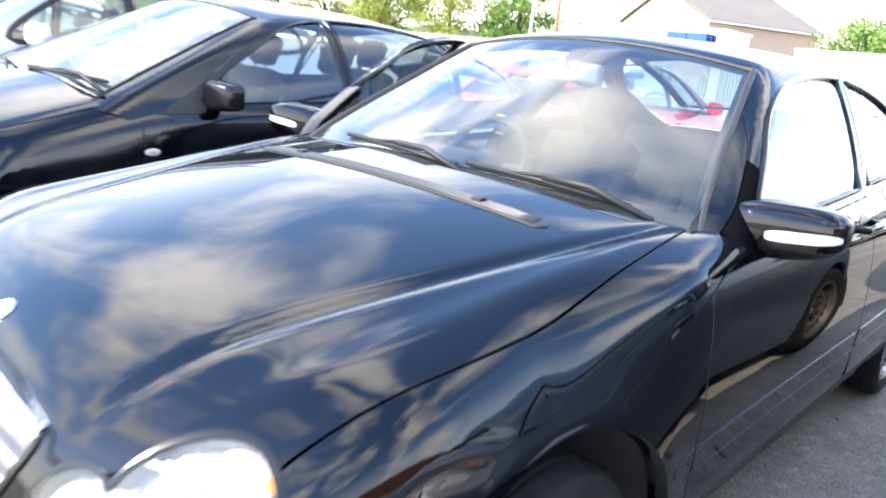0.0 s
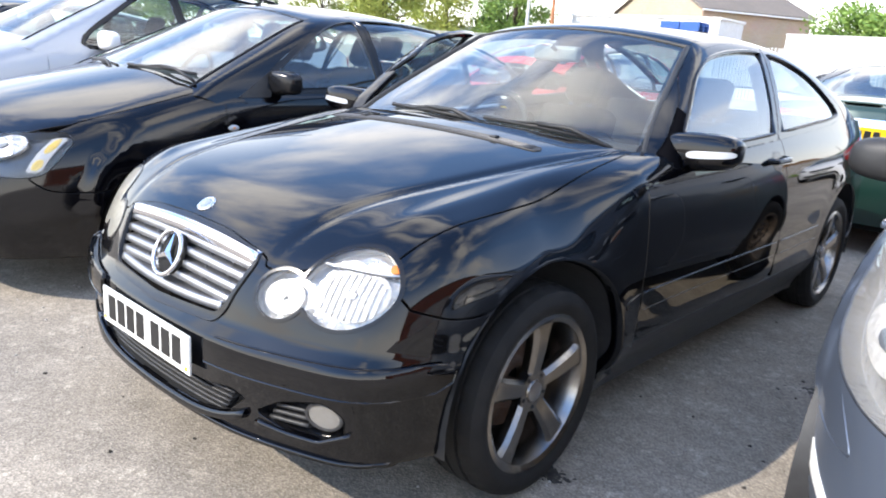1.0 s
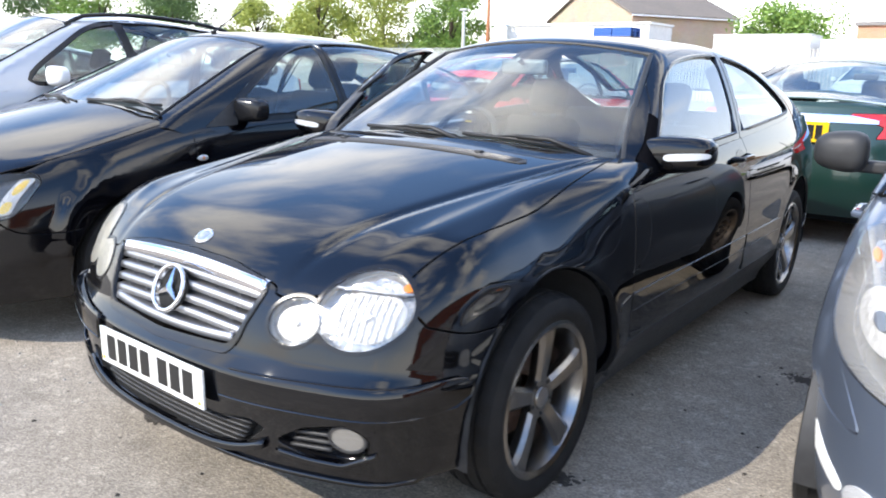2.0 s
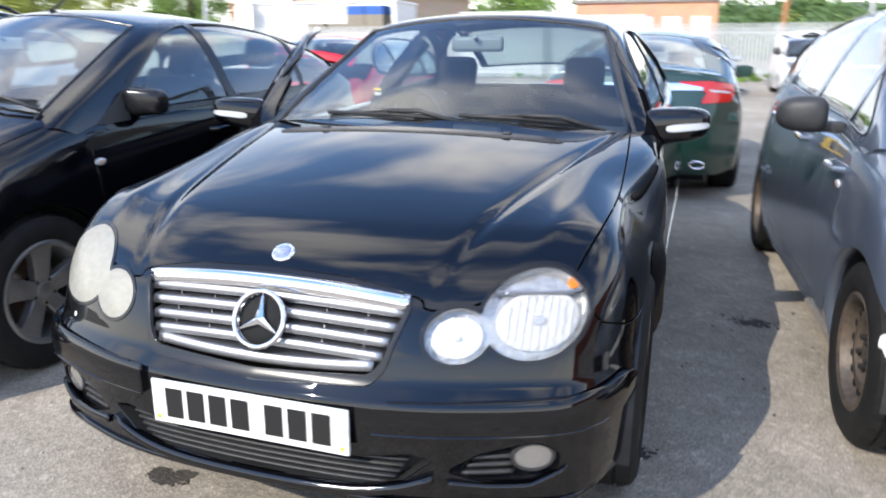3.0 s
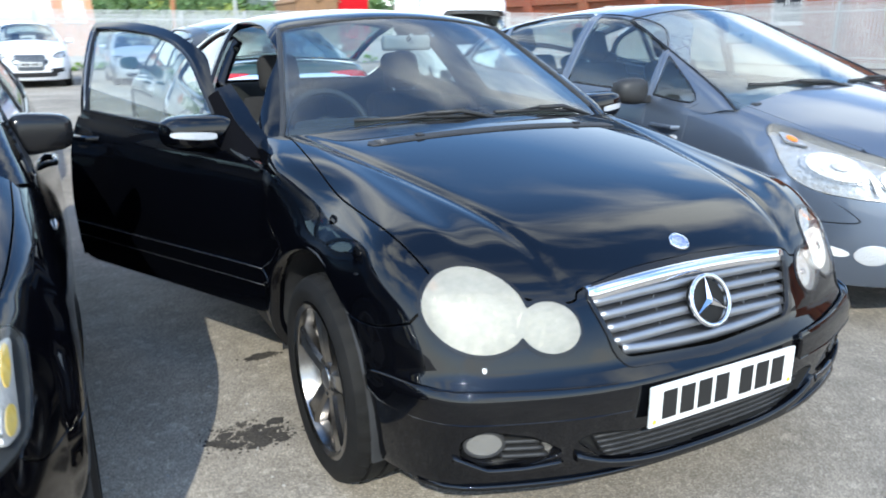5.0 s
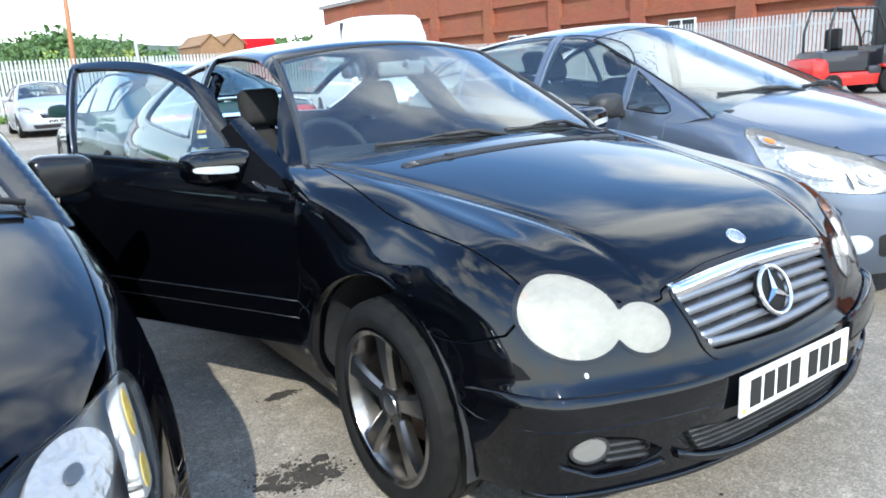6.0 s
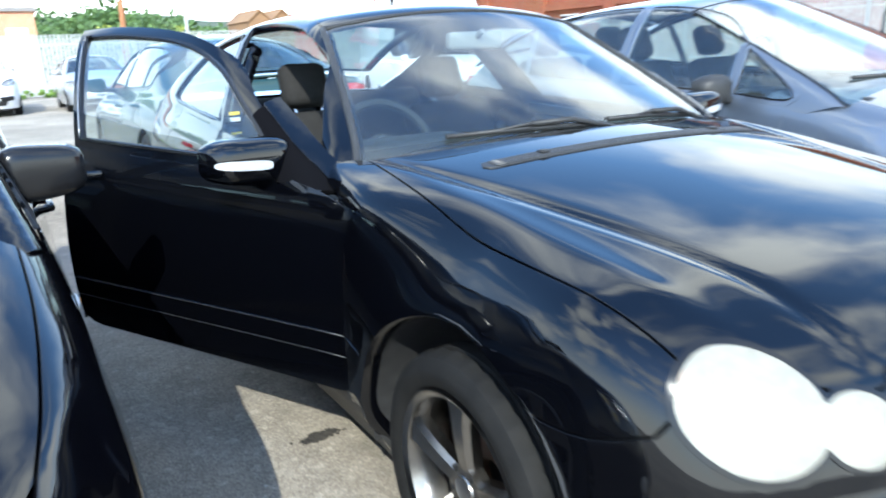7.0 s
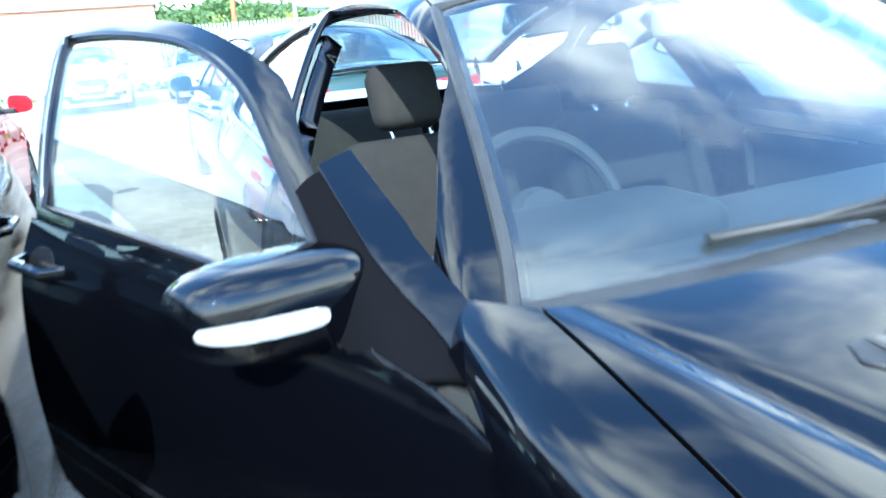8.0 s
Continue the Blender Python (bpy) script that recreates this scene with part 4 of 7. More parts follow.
    dl2 = np.concatenate([dl, (dl * (-1, 1, 1))[::-1]])
    cut = ()
    if tail_glass:
        ya, ybk, xa, xb = tail_glass
        xa, xb = min(xa, xe(ya) - 0.05), min(xb, xe(ybk) - 0.05)
        gl = form.on_top(corner_loop([(-xa, ya), (xa, ya), (xb, ybk), (-xb, ybk)], 0.06), form.both)
        cut = (gl,)
        part("rear_window", shell(form.both, TOP, gl, (), 0.0, off=-0.003, deep=0.004, step=step, name="rear_window"), glass_back or glass, car)
    part("rear_deck", shell(form.both, TOP, dl2, cut, 0.001, step=step, name="rear_deck"), mat, car)
    if tl is not None:
        for s in (1, -1):
            part("tail_lamp", shell(form.both, tailp, tl, (), 0.002, off=0.003, deep=0.02, step=step * 0.7, side=s, name="tail_lamp"), M_redlens, car)
    # wheels
    for s in (1, -1):
        for i, a in enumerate(form.axles):
            wheel("wheel", form.R, tyre_w, rim_r, rim, car, (s * (form.half - tyre_w / 2 - 0.025), a, form.R), s, steer if i == 0 else 0)
    wells(form, car)
    # mirrors, handles
    for s in (1, -1):
        host = made_doors[(0, s)]
        if mirror:
            mirror_housing(form, host, s, mirror[0], mirror[1], mirror_mat or mat, *mirror[2:])
        for k in range(len(doors) - 1):
            yh = doors[k + 1] - handle_in
            zh = zb(yh) - 0.09 + handle_up
            xh = float(form.w(yh) - form.dz(zh))
            bm = bmesh.new()
            tube(bm, [(s * (xh - 0.01), yh - 0.1, zh), (s * (xh + 0.028), yh - 0.08, zh + 0.002), (s * (xh + 0.03), yh + 0.06, zh + 0.004), (s * (xh - 0.01), yh + 0.09, zh + 0.004)], 0.013, 8)
            smooth(part("door_handle", bm, handle_mat or mat, made_doors[(k, s)]))
    if plate_front:
        plate(car, plate_front, M_plate)
    if plate_back:
        plate(car, plate_back, M_plate_y)
    if open_door:
        side, ang, hx, hy = open_door
        h = Matrix.Translation((side * hx, hy, 0))
        made_doors[(0, side)].matrix_basis = h @ Matrix.Rotation(-radians(ang) * side, 4, "Z") @ h.inverted()
    return made_doors


def grow_3d(loop, proj, g):
    """A loop moved inward in its own view; kept as rough places for cutting."""
    uv = proj.flat(loop)
    q = grow(uv, g)
    d = q - uv
    return loop + d[:, :1] * proj.e + d[:, 1:] * proj.f


class RoundBack:
    """Looks inward at an upright axis from behind."""
    def __init__(self, yc, r=0.8):
        self.c, self.r = yc, r

    def flat(self, p):
        return np.stack([np.arctan2(-p[:, 0], p[:, 1] - self.c) * self.r, p[:, 2]], 1)

    def rays(self, uv, near):
        a = uv[:, 0] / self.r
        d = np.stack([np.sin(a), -np.cos(a), 0 * a], 1)
        o = np.stack([0 * a, 0 * a + self.c, uv[:, 1]], 1) - d * 1.0
        return o, d


def lamp_guts(form, car, items):
    """Bowls, bulbs and strips inside both headlamps: (name, (x, z) loop, depth, material)."""
    nose = Round(form.axles[0] + 0.25)
    for s, lampo in zip((1, -1), [o for o in car.children if o.name.startswith("headlamp")]):
        for nm, loop, off, mat in items:
            lp = form.on_front(dense(np.asarray(loop, float), 0.012))
            part(nm, shell(form.low, nose, lp, (), 0.0, off=off, deep=0.025, step=0.02, side=s, name=nm), mat, lampo)


# ---------- ground ----------
def asphalt():
    m = material("worn_asphalt", (0.2, 0.19, 0.18), 0.92)
    nt = m.node_tree
    b = nt.nodes["Principled BSDF"]
    co = nt.nodes.new("ShaderNodeTexCoord")

    def noise_of(scale, detail, lo, hi, to0, to1):
        n, r = nt.nodes.new("ShaderNodeTexNoise"), nt.nodes.new("ShaderNodeMapRange")
        n.inputs["Scale"].default_value, n.inputs["Detail"].default_value = scale, detail
        r.inputs["From Min"].default_value, r.inputs["From Max"].default_value = lo, hi
        r.inputs["To Min"].default_value, r.inputs["To Max"].default_value = to0, to1
        nt.links.new(co.outputs["Object"], n.inputs["Vector"])
        nt.links.new(n.outputs["Fac"], r.inputs["Value"])
        return r.outputs[0], n.outputs["Fac"]

    def times(a, c):
        k = nt.nodes.new("ShaderNodeMath")
        k.operation = "MULTIPLY"
        nt.links.new(a, k.inputs[0])
        nt.links.new(c, k.inputs[1])
        return k.outputs[0]

    v = nt.nodes.new("ShaderNodeTexVoronoi")
    v.inputs["Scale"].default_value = 130
    nt.links.new(co.outputs["Object"], v.inputs["Vector"])
    vr = nt.nodes.new("ShaderNodeMapRange")
    vr.inputs["From Max"].default_value, vr.inputs["To Min"].default_value, vr.inputs["To Max"].default_value = 0.8, 1.12, 0.8
    nt.links.new(v.outputs["Distance"], vr.inputs["Value"])
    fine, fh = noise_of(150, 4, 0.3, 0.7, 0.72, 1.28)
    mid, _ = noise_of(7, 6, 0.35, 0.65, 0.9, 1.1)
    big, _ = noise_of(0.7, 5, 0.3, 0.7, 0.84, 1.14)
    dark, _ = noise_of(2.3, 7, 0.6, 0.72, 1.0, 0.8)
    sc, sr = nt.nodes.new("ShaderNodeSeparateColor"), nt.nodes.new("ShaderNodeMapRange")
    nt.links.new(v.outputs["Color"], sc.inputs[0])
    nt.links.new(sc.outputs[0], sr.inputs["Value"])
    sr.inputs["To Min"].default_value, sr.inputs["To Max"].default_value = 0.78, 1.22
    v2, s2, c2 = nt.nodes.new("ShaderNodeTexVoronoi"), nt.nodes.new("ShaderNodeMapRange"), nt.nodes.new("ShaderNodeSeparateColor")
    v2.inputs["Scale"].default_value = 38
    nt.links.new(co.outputs["Object"], v2.inputs["Vector"])
    nt.links.new(v2.outputs["Color"], c2.inputs[0])
    nt.links.new(c2.outputs[1], s2.inputs["Value"])
    s2.inputs["From Min"].default_value, s2.inputs["To Min"].default_value, s2.inputs["To Max"].default_value = 0.82, 1.0, 1.3
    worn, _ = noise_of(0.35, 6, 0.42, 0.6, 0.86, 1.08)
    k = times(times(times(fine, mid), times(big, dark)), times(times(vr.outputs[0], sr.outputs[0]), times(s2.outputs[0], worn)))
    mx = nt.nodes.new("ShaderNodeMix")
    mx.data_type = "RGBA"
    mx.inputs["A"].default_value, mx.inputs["B"].default_value = (0.0, 0.0, 0.0, 1), (0.315, 0.275, 0.223, 1)
    mx.clamp_factor = False
    nt.links.new(k, mx.inputs["Factor"])
    nt.links.new(mx.outputs["Result"], b.inputs["Base Color"])
    bp = nt.nodes.new("ShaderNodeBump")
    bp.inputs["Strength"].default_value, bp.inputs["Distance"].default_value = 0.45, 0.003
    nt.links.new(v.outputs["Distance"], bp.inputs["Height"])
    nt.links.new(bp.outputs[0], b.inputs["Normal"])
    return m


M_asphalt = asphalt()
bm = bmesh.new()
bmesh.ops.create_grid(bm, x_segments=20, y_segments=20, size=900)
ground = part("ground", bm, M_asphalt, None)
tagged(ground, "worn pale grey asphalt yard with dusty patches", "ground", kind="structure")

# ---------- the black coupe ----------
F_coupe = Form(
    4.343,
    w=((0.25, 0.852), (0.77, 0.862), (1.4, 0.858), (2.3, 0.864), (3.2, 0.862), (3.8, 0.835), (4.343, 0.76)),
    dz=((0.15, 0.1), (0.24, 0.07), (0.3, 0.03), (0.345, 0.01), (0.45, 0.003), (0.6, 0.0), (0.75, 0.009), (0.86, 0.026), (0.93, 0.05), (0.98, 0.075), (1.1, 0.12)),
    plan=((0, 0), (0.25, 0.01), (0.42, 0.037), (0.55, 0.078), (0.65, 0.118), (0.73, 0.175), (0.79, 0.28), (0.83, 0.43), (0.864, 0.68)),
    rake=((0.15, 0.09), (0.22, 0.045), (0.3, 0.03), (0.42, 0.02), (0.49, 0.017), (0.505, 0.021), (0.52, 0.036), (0.57, 0.062), (0.64, 0.092), (0.72, 0.14), (0.82, 0.24)),
    hood=((0.05, 0.73), (0.2, 0.787), (0.4, 0.85), (0.7, 0.915), (1.0, 0.967), (1.3, 1.005), (1.5, 1.02), (2.0, 1.03)),
    hoodfall=((0.05, 0.1), (0.3, 0.045), (0.6, 0.05), (0.9, 0.06), (1.2, 0.06), (1.5, 0.055)),
    cowl=1.235, wsk=((0.85, 1.11), (1.0, 1.30), (1.2, 1.625), (1.4, 1.99)),
    roof=((1.5, 1.3), (1.9, 1.386), (2.2, 1.413), (2.5, 1.428), (3.0, 1.402), (3.5, 1.3), (3.9, 1.165), (4.343, 1.02)),
    crown=0.05, belt=((1.2, 0.935), (1.6, 0.955), (2.5, 1.0), (3.2, 1.03), (3.8, 1.06), (4.343, 1.06)),
    tumble=(0.42, 0.5), axles=(0.775, 3.487), R=0.316, ridge=0.012, round_top=0.08, lean=0.4, flare=0.008, rim=0.078)
coupe = thing("coupe_car", "black three-door coupe with silver grille and its driver's door open", "car", Matrix.Identity(4))
lamp_a, lamp_b = (0.614, 0.68, 0.113, 0.093), (0.458, 0.639, 0.073, 0.059)
big, small = ring(*lamp_a, n=72), ring(*lamp_b, n=60)
peanut_pts = [p for p in big if (p[0] - lamp_b[0]) ** 2 / lamp_b[2] ** 2 + (p[1] - lamp_b[1]) ** 2 / lamp_b[3] ** 2 > 1] + [p for p in small if (p[0] - lamp_a[0]) ** 2 / lamp_a[2] ** 2 + (p[1] - lamp_a[1]) ** 2 / lamp_a[3] ** 2 > 1]
# outline order: walk round each lobe from one waist point to the other
bigs = sorted([p for p in peanut_pts[:72] if any((p == q).all() for q in big)], key=lambda p: (math.atan2(p[1] - lamp_a[1], p[0] - lamp_a[0]) - math.atan2(lamp_b[1] - lamp_a[1], lamp_b[0] - lamp_a[0])) % (2 * math.pi))
smalls = sorted([p for p in peanut_pts if any((p == q).all() for q in small)], key=lambda p: (math.atan2(p[1] - lamp_b[1], p[0] - lamp_b[0]) - math.atan2(lamp_a[1] - lamp_b[1], lamp_a[0] - lamp_b[0])) % (2 * math.pi))
peanut = np.array(bigs + smalls)
dlo_coupe = smooth_loop([(1.545, 0.965), (1.585, 1.015), (1.71, 1.108), (1.89, 1.226), (2.1, 1.297), (2.4, 1.332), (2.66, 1.336), (2.93, 1.312), (3.16, 1.25), (3.35, 1.155), (3.45, 1.085), (3.38, 1.055), (3.0, 1.03), (2.4, 0.998), (1.9, 0.975), (1.6, 0.959)], True, 5)
grille_xz = corner_loop([(-0.35, 0.705), (-0.2, 0.728), (0, 0.735), (0.2, 0.728), (0.35, 0.705), (0.305, 0.578), (0.28, 0.55), (0, 0.536), (-0.28, 0.55), (-0.305, 0.578)], 0.03)
grille_loop = F_coupe.on_front(grille_xz)
fog_loop = F_coupe.on_front(corner_loop([(0.455, 0.345), (0.53, 0.392), (0.64, 0.418), (0.69, 0.39), (0.684, 0.335), (0.633, 0.308), (0.53, 0.32)], 0.02))
intake_loop = F_coupe.on_front(corner_loop([(-0.34, 0.3), (0, 0.285), (0.34, 0.3), (0.425, 0.37), (0.38, 0.385), (0.28, 0.37), (-0.28, 0.37), (-0.38, 0.385), (-0.425, 0.37)], 0.015))
doors_coupe = body_car(
    F_coupe, coupe, M_black, hood_edge=[(0.705, 1.36), (0.726, 1.0), (0.731, 0.7), (0.722, 0.5), (0.708, 0.41), (0.685, 0.315)], lamp=peanut,
    dlo=dlo_coupe, splits=[(2.505, 0.57, 0.05)], doors=(1.255, 2.5), nose_top=[(0.55, 0.72), (0.45, 0.69), (0.385, 0.69), (0.355, 0.712), (0.2, 0.737), (0.0, 0.744)],
    wind=(0.22, 0.722, 0.535, 1.326, 1.378, 1.0), roof_end=3.05, rim="star", lower_trim=M_plastic, rim_r=0.236, tyre_w=0.21, step=0.028, cuts_front=[grille_loop, fog_loop, fog_loop * (-1, 1, 1), intake_loop], sill=0.2, chin=0.262, foot=0.165, handle_up=0.025, sail=((1.255, 0.872), (1.34, 0.905), (1.47, 0.931)), bead=0.011, bead_mat=M_plastic, roof_edge=0.47, handle_in=0.1, lamp_depth=0.03,
    tail_glass=(3.12, 3.95, 0.46, 0.5), tail_lamp=corner_loop([(0.6, 0.76), (0.745, 0.77), (0.735, 0.95), (0.66, 0.95)], 0.03),
    mirror=((0.66, 1.585, 0.908), (0.262, 0.15, 0.132), True, 0.6), plate_front=pose(0, 0.008, 0.438, 0, 0, 0), open_door=(-1, 25.6, 0.83, 1.27), fogged=(-1,), frame_mat=M_black, front_join=0.6, join=[(0.572, 0.632), (0.48, 0.618), (0.39, 0.622), (0.3, 0.65)])
cabin(F_coupe, coupe, -0.36, 1.5, 0.92, 2.42, 0.44, y_rear=3.15, rear_heads=False)

# ---------- the neighbours ----------
F_dark = Form(
    4.34,
    w=((0.2, 0.86), (0.8, 0.905), (1.5, 0.91), (2.5, 0.92), (3.4, 0.91), (4.0, 0.87), (4.34, 0.8)),
    dz=((0.15, 0.06), (0.3, 0.02), (0.5, 0.0), (0.65, 0.005), (0.8, 0.03), (0.92, 0.06), (1.05, 0.1)),
    plan=((0, 0), (0.3, 0.02), (0.5, 0.08), (0.65, 0.17), (0.78, 0.33), (0.86, 0.55)),
    rake=((0.15, 0.1), (0.3, 0.01), (0.5, 0.0), (0.6, 0.03), (0.7, 0.1), (0.8, 0.2)),
    hood=((0.05, 0.74), (0.25, 0.83), (0.6, 0.93), (1.0, 1.02), (1.2, 1.06), (1.6, 1.1)), hoodfall=((0.1, 0.16), (0.5, 0.12), (1.0, 0.09), (1.5, 0.08)),
    cowl=1.1, wsk=((0.9, 0.82), (1.05, 1.12), (1.25, 1.55), (1.47, 2.05)),
    roof=((1.5, 1.33), (1.9, 1.42), (2.3, 1.455), (2.8, 1.45), (3.4, 1.38), (3.9, 1.24), (4.34, 1.02)), crown=0.07,
    belt=((1.1, 0.93), (2.0, 0.96), (3.0, 0.99), (4.34, 1.03)), tumble=(0.34, 0.42), axles=(0.96, 3.55), R=0.312)
dark_m = pose(-2.345, -0.12, 0)
dark_car = thing("hatchback_car", "black five-door hatchback with silver alloy wheels parked alongside", "car", dark_m)
body_car(F_dark, dark_car, M_black_b, hood_edge=[(0.795, 1.32), (0.808, 0.95), (0.795, 0.7), (0.775, 0.56)], lamp=corner_loop([(0.5, 0.7), (0.6, 0.752), (0.7, 0.765), (0.79, 0.772), (0.815, 0.73), (0.815, 0.65), (0.805, 0.585), (0.76, 0.575), (0.65, 0.6), (0.53, 0.64)], 0.02), lamp_mat=M_lampdark, core=(0.72, 0.69),
         dlo=smooth_loop([(1.55, 0.985), (1.85, 1.2), (2.15, 1.345), (2.6, 1.385), (3.1, 1.36), (3.6, 1.24), (3.75, 1.1), (3.6, 1.04), (2.8, 1.01), (1.9, 0.985)], True, 5),
         splits=[(2.38, -0.1, 0.035), (3.2, 0.1, 0.02)], doors=(1.28, 2.36, 3.22), nose_top=[(0.6, 0.76), (0.4, 0.73), (0.0, 0.74)], wind=(0.2, 0.76, 0.56, 1.36, 1.415, 1.03), roof_end=3.3,
         rim="five", step=0.045, tail_glass=(3.4, 3.95, 0.5, 0.55), mirror=((0.745, 1.63, 0.95), (0.18, 0.12, 0.125), False, 0.5), mirror_mat=M_trim, front_join=0.52, tail_lamp=corner_loop([(0.6, 0.8), (0.77, 0.8), (0.75, 1.0), (0.66, 1.0)], 0.03))
lamp_guts(F_dark, dark_car, [("main_reflector", ring(0.668, 0.708, 0.07, 0.05, 40), -0.012, M_facet), ("bulb_shield", ring(0.668, 0.714, 0.014, 0.01, 20), -0.006, M_lampdark), ("inner_reflector", ring(0.56, 0.683, 0.026, 0.026, 24), -0.02, M_facet), ("amber_strip", corner_loop([(0.775, 0.75), (0.8, 0.75), (0.8, 0.6), (0.775, 0.6)], 0.01), -0.012, M_bowl), ("amber_bulb", ring(0.788, 0.632, 0.008, 0.024, 20), -0.01, M_yellow), ("amber_reflector", ring(0.788, 0.715, 0.007, 0.032, 20), -0.01, M_yellow)])
cabin(F_dark, dark_car, -0.36, 1.35, 0.97, 2.35, 0.52)

F_grey = Form(
    4.0,
    w=((0.2, 0.82), (0.8, 0.86), (1.5, 0.865), (2.5, 0.868), (3.3, 0.86), (4.0, 0.77)),
    dz=((0.15, 0.06), (0.3, 0.02), (0.5, 0.0), (0.7, 0.006), (0.85, 0.03), (0.97, 0.06), (1.1, 0.1)),
    plan=((0, 0), (0.25, 0.025), (0.45, 0.09), (0.6, 0.19), (0.72, 0.34), (0.82, 0.55)),
    rake=((0.15, 0.1), (0.3, 0.01), (0.5, 0.0), (0.6, 0.02), (0.7, 0.07), (0.85, 0.22)),
    hood=((0.05, 0.74), (0.2, 0.82), (0.5, 0.93), (0.85, 1.02), (1.1, 1.07), (1.5, 1.12)), hoodfall=((0.1, 0.2), (0.5, 0.14), (1.0, 0.1), (1.5, 0.09)),
    cowl=0.98, wsk=((0.9, 0.66), (1.05, 0.96), (1.25, 1.42), (1.49, 2.0)),
    roof=((1.4, 1.36), (1.8, 1.45), (2.2, 1.485), (2.7, 1.475), (3.2, 1.42), (3.6, 1.3), (4.0, 1.0)), crown=0.07,
    belt=((1.0, 0.94), (2.0, 0.98), (3.0, 1.03), (4.0, 1.08)), tumble=(0.32, 0.4), axles=(0.83, 3.34), R=0.30)
grey_m = pose(2.33, 0.44, 0, 0, 0, 2.3)
grey_car = thing("hatchback_car", "blue-grey five-door hatchback with black mirrors and steel wheels", "car", grey_m)
body_car(F_grey, grey_car, M_silver, hood_edge=[(0.72, 1.2), (0.71, 0.9), (0.67, 0.6), (0.6, 0.4)], lamp=corner_loop([(0.745, 0.9), (0.637, 0.805), (0.55, 0.765), (0.47, 0.7), (0.5, 0.62), (0.58, 0.595), (0.7, 0.6), (0.775, 0.615), (0.815, 0.665), (0.815, 0.75), (0.79, 0.875)], 0.03),
         dlo=smooth_loop([(1.18, 0.97), (1.5, 1.2), (1.85, 1.375), (2.3, 1.415), (2.8, 1.39), (3.25, 1.28), (3.4, 1.16), (3.3, 1.09), (2.5, 1.03), (1.6, 0.99)], True, 5),
         splits=[(1.5, 0.0, 0.025), (2.25, -0.08, 0.035), (3.0, 0.12, 0.02)], doors=(1.2, 1.5, 2.24, 3.0), nose_top=[(0.5, 0.76), (0.35, 0.75), (0.0, 0.77)], wind=(0.2, 0.785, 0.57, 1.38, 1.44, 1.02), roof_end=3.1, frame_mat=M_silver, core=(0.7, 0.74),
         rim="steel", rim_r=0.19, tyre_w=0.185, step=0.045, tail_glass=(3.2, 3.7, 0.48, 0.52), mirror=((0.825, 1.49, 0.937), (0.178, 0.14, 0.138), False, 0.68), mirror_mat=M_plastic, front_join=0.5, tail_lamp=corner_loop([(0.58, 0.85), (0.73, 0.85), (0.7, 1.05), (0.62, 1.05)], 0.03))
lamp_guts(F_grey, grey_car, [("reflector_bezel", ring(0.71, 0.735, 0.074, 0.072, 40), -0.034, M_facet), ("main_reflector", ring(0.71, 0.735, 0.064, 0.062, 40), -0.022, M_bowl), ("bulb_shield", ring(0.71, 0.735, 0.018, 0.017, 24), -0.012, M_satin), ("inner_bezel", ring(0.58, 0.685, 0.056, 0.052, 36), -0.034, M_facet), ("inner_reflector", ring(0.58, 0.685, 0.047, 0.044, 36), -0.022, M_bowl), ("inner_bulb", ring(0.58, 0.685, 0.012, 0.012, 20), -0.012, M_satin), ("indicator_bowl", corner_loop([(0.735, 0.815), (0.775, 0.83), (0.765, 0.875), (0.742, 0.868)], 0.01), -0.02, M_facet), ("amber_bulb", ring(0.755, 0.842, 0.009, 0.011, 16), -0.012, M_amber), ("lamp_fin", corner_loop([(0.64, 0.62), (0.655, 0.622), (0.655, 0.775), (0.64, 0.765)], 0.004), -0.02, M_satin)])
cabin(F_grey, grey_car, -0.36, 1.25, 1.0, 2.2, 0.55)


def screen_wipers(form, car, spans, z):
    """Two wipers resting along the foot of the windscreen."""
    for xa, xb in spans:
        p = [Vector((x, float(form.ws(z + dz)) + 0.33 * x * x - 0.022, z + dz)) for x, dz in ((xa, 0.0), (xb, 0.012))]
        wiper(car, p[0], p[1], (xa + 0.06, p[0].y - 0.05, z - 0.03))


screen_wipers(F_dark, dark_car, ((0.1, -0.5), (0.68, 0.16)), 1.035)
screen_wipers(F_grey, grey_car, ((0.02, -0.58), (0.6, 0.1)), 1.035)


def side_bits(form, car, repeater, sail=None):
    """Side repeaters on the wings and the black corner pieces ahead of the front windows."""
    for s in (1, -1):
        y, z = repeater
        bm = bmesh.new()
        r = bmesh.ops.create_uvsphere(bm, u_segments=16, v_segments=8, radius=1)
        x = float(form.on_side([(y, z)], form.low)[0][0])
        for v in r["verts"]:
            v.co = Vector((s * (x + 0.002 + v.co.x * 0.007), y + v.co.y * 0.032, z + v.co.z * 0.016))
        rep = smooth(part("side_repeater", bm, M_clearlens, car, "small clear oval lens"), 60)
        bm = bmesh.new()
        box(bm, s * (x + 0.0065) - 0.003, s * (x + 0.0065) + 0.003, y - 0.006, y + 0.006, z - 0.006, z + 0.006, 0.002)
        part("amber_bulb", bm, M_amber, rep)
        if sail:
            part("corner_piece", shell(form.both, LEANED, form.on_side(corner_loop(sail, 0.012)), (), 0.0, off=0.004, deep=0.008, step=0.03, side=s, name="corner"), M_plastic, car)


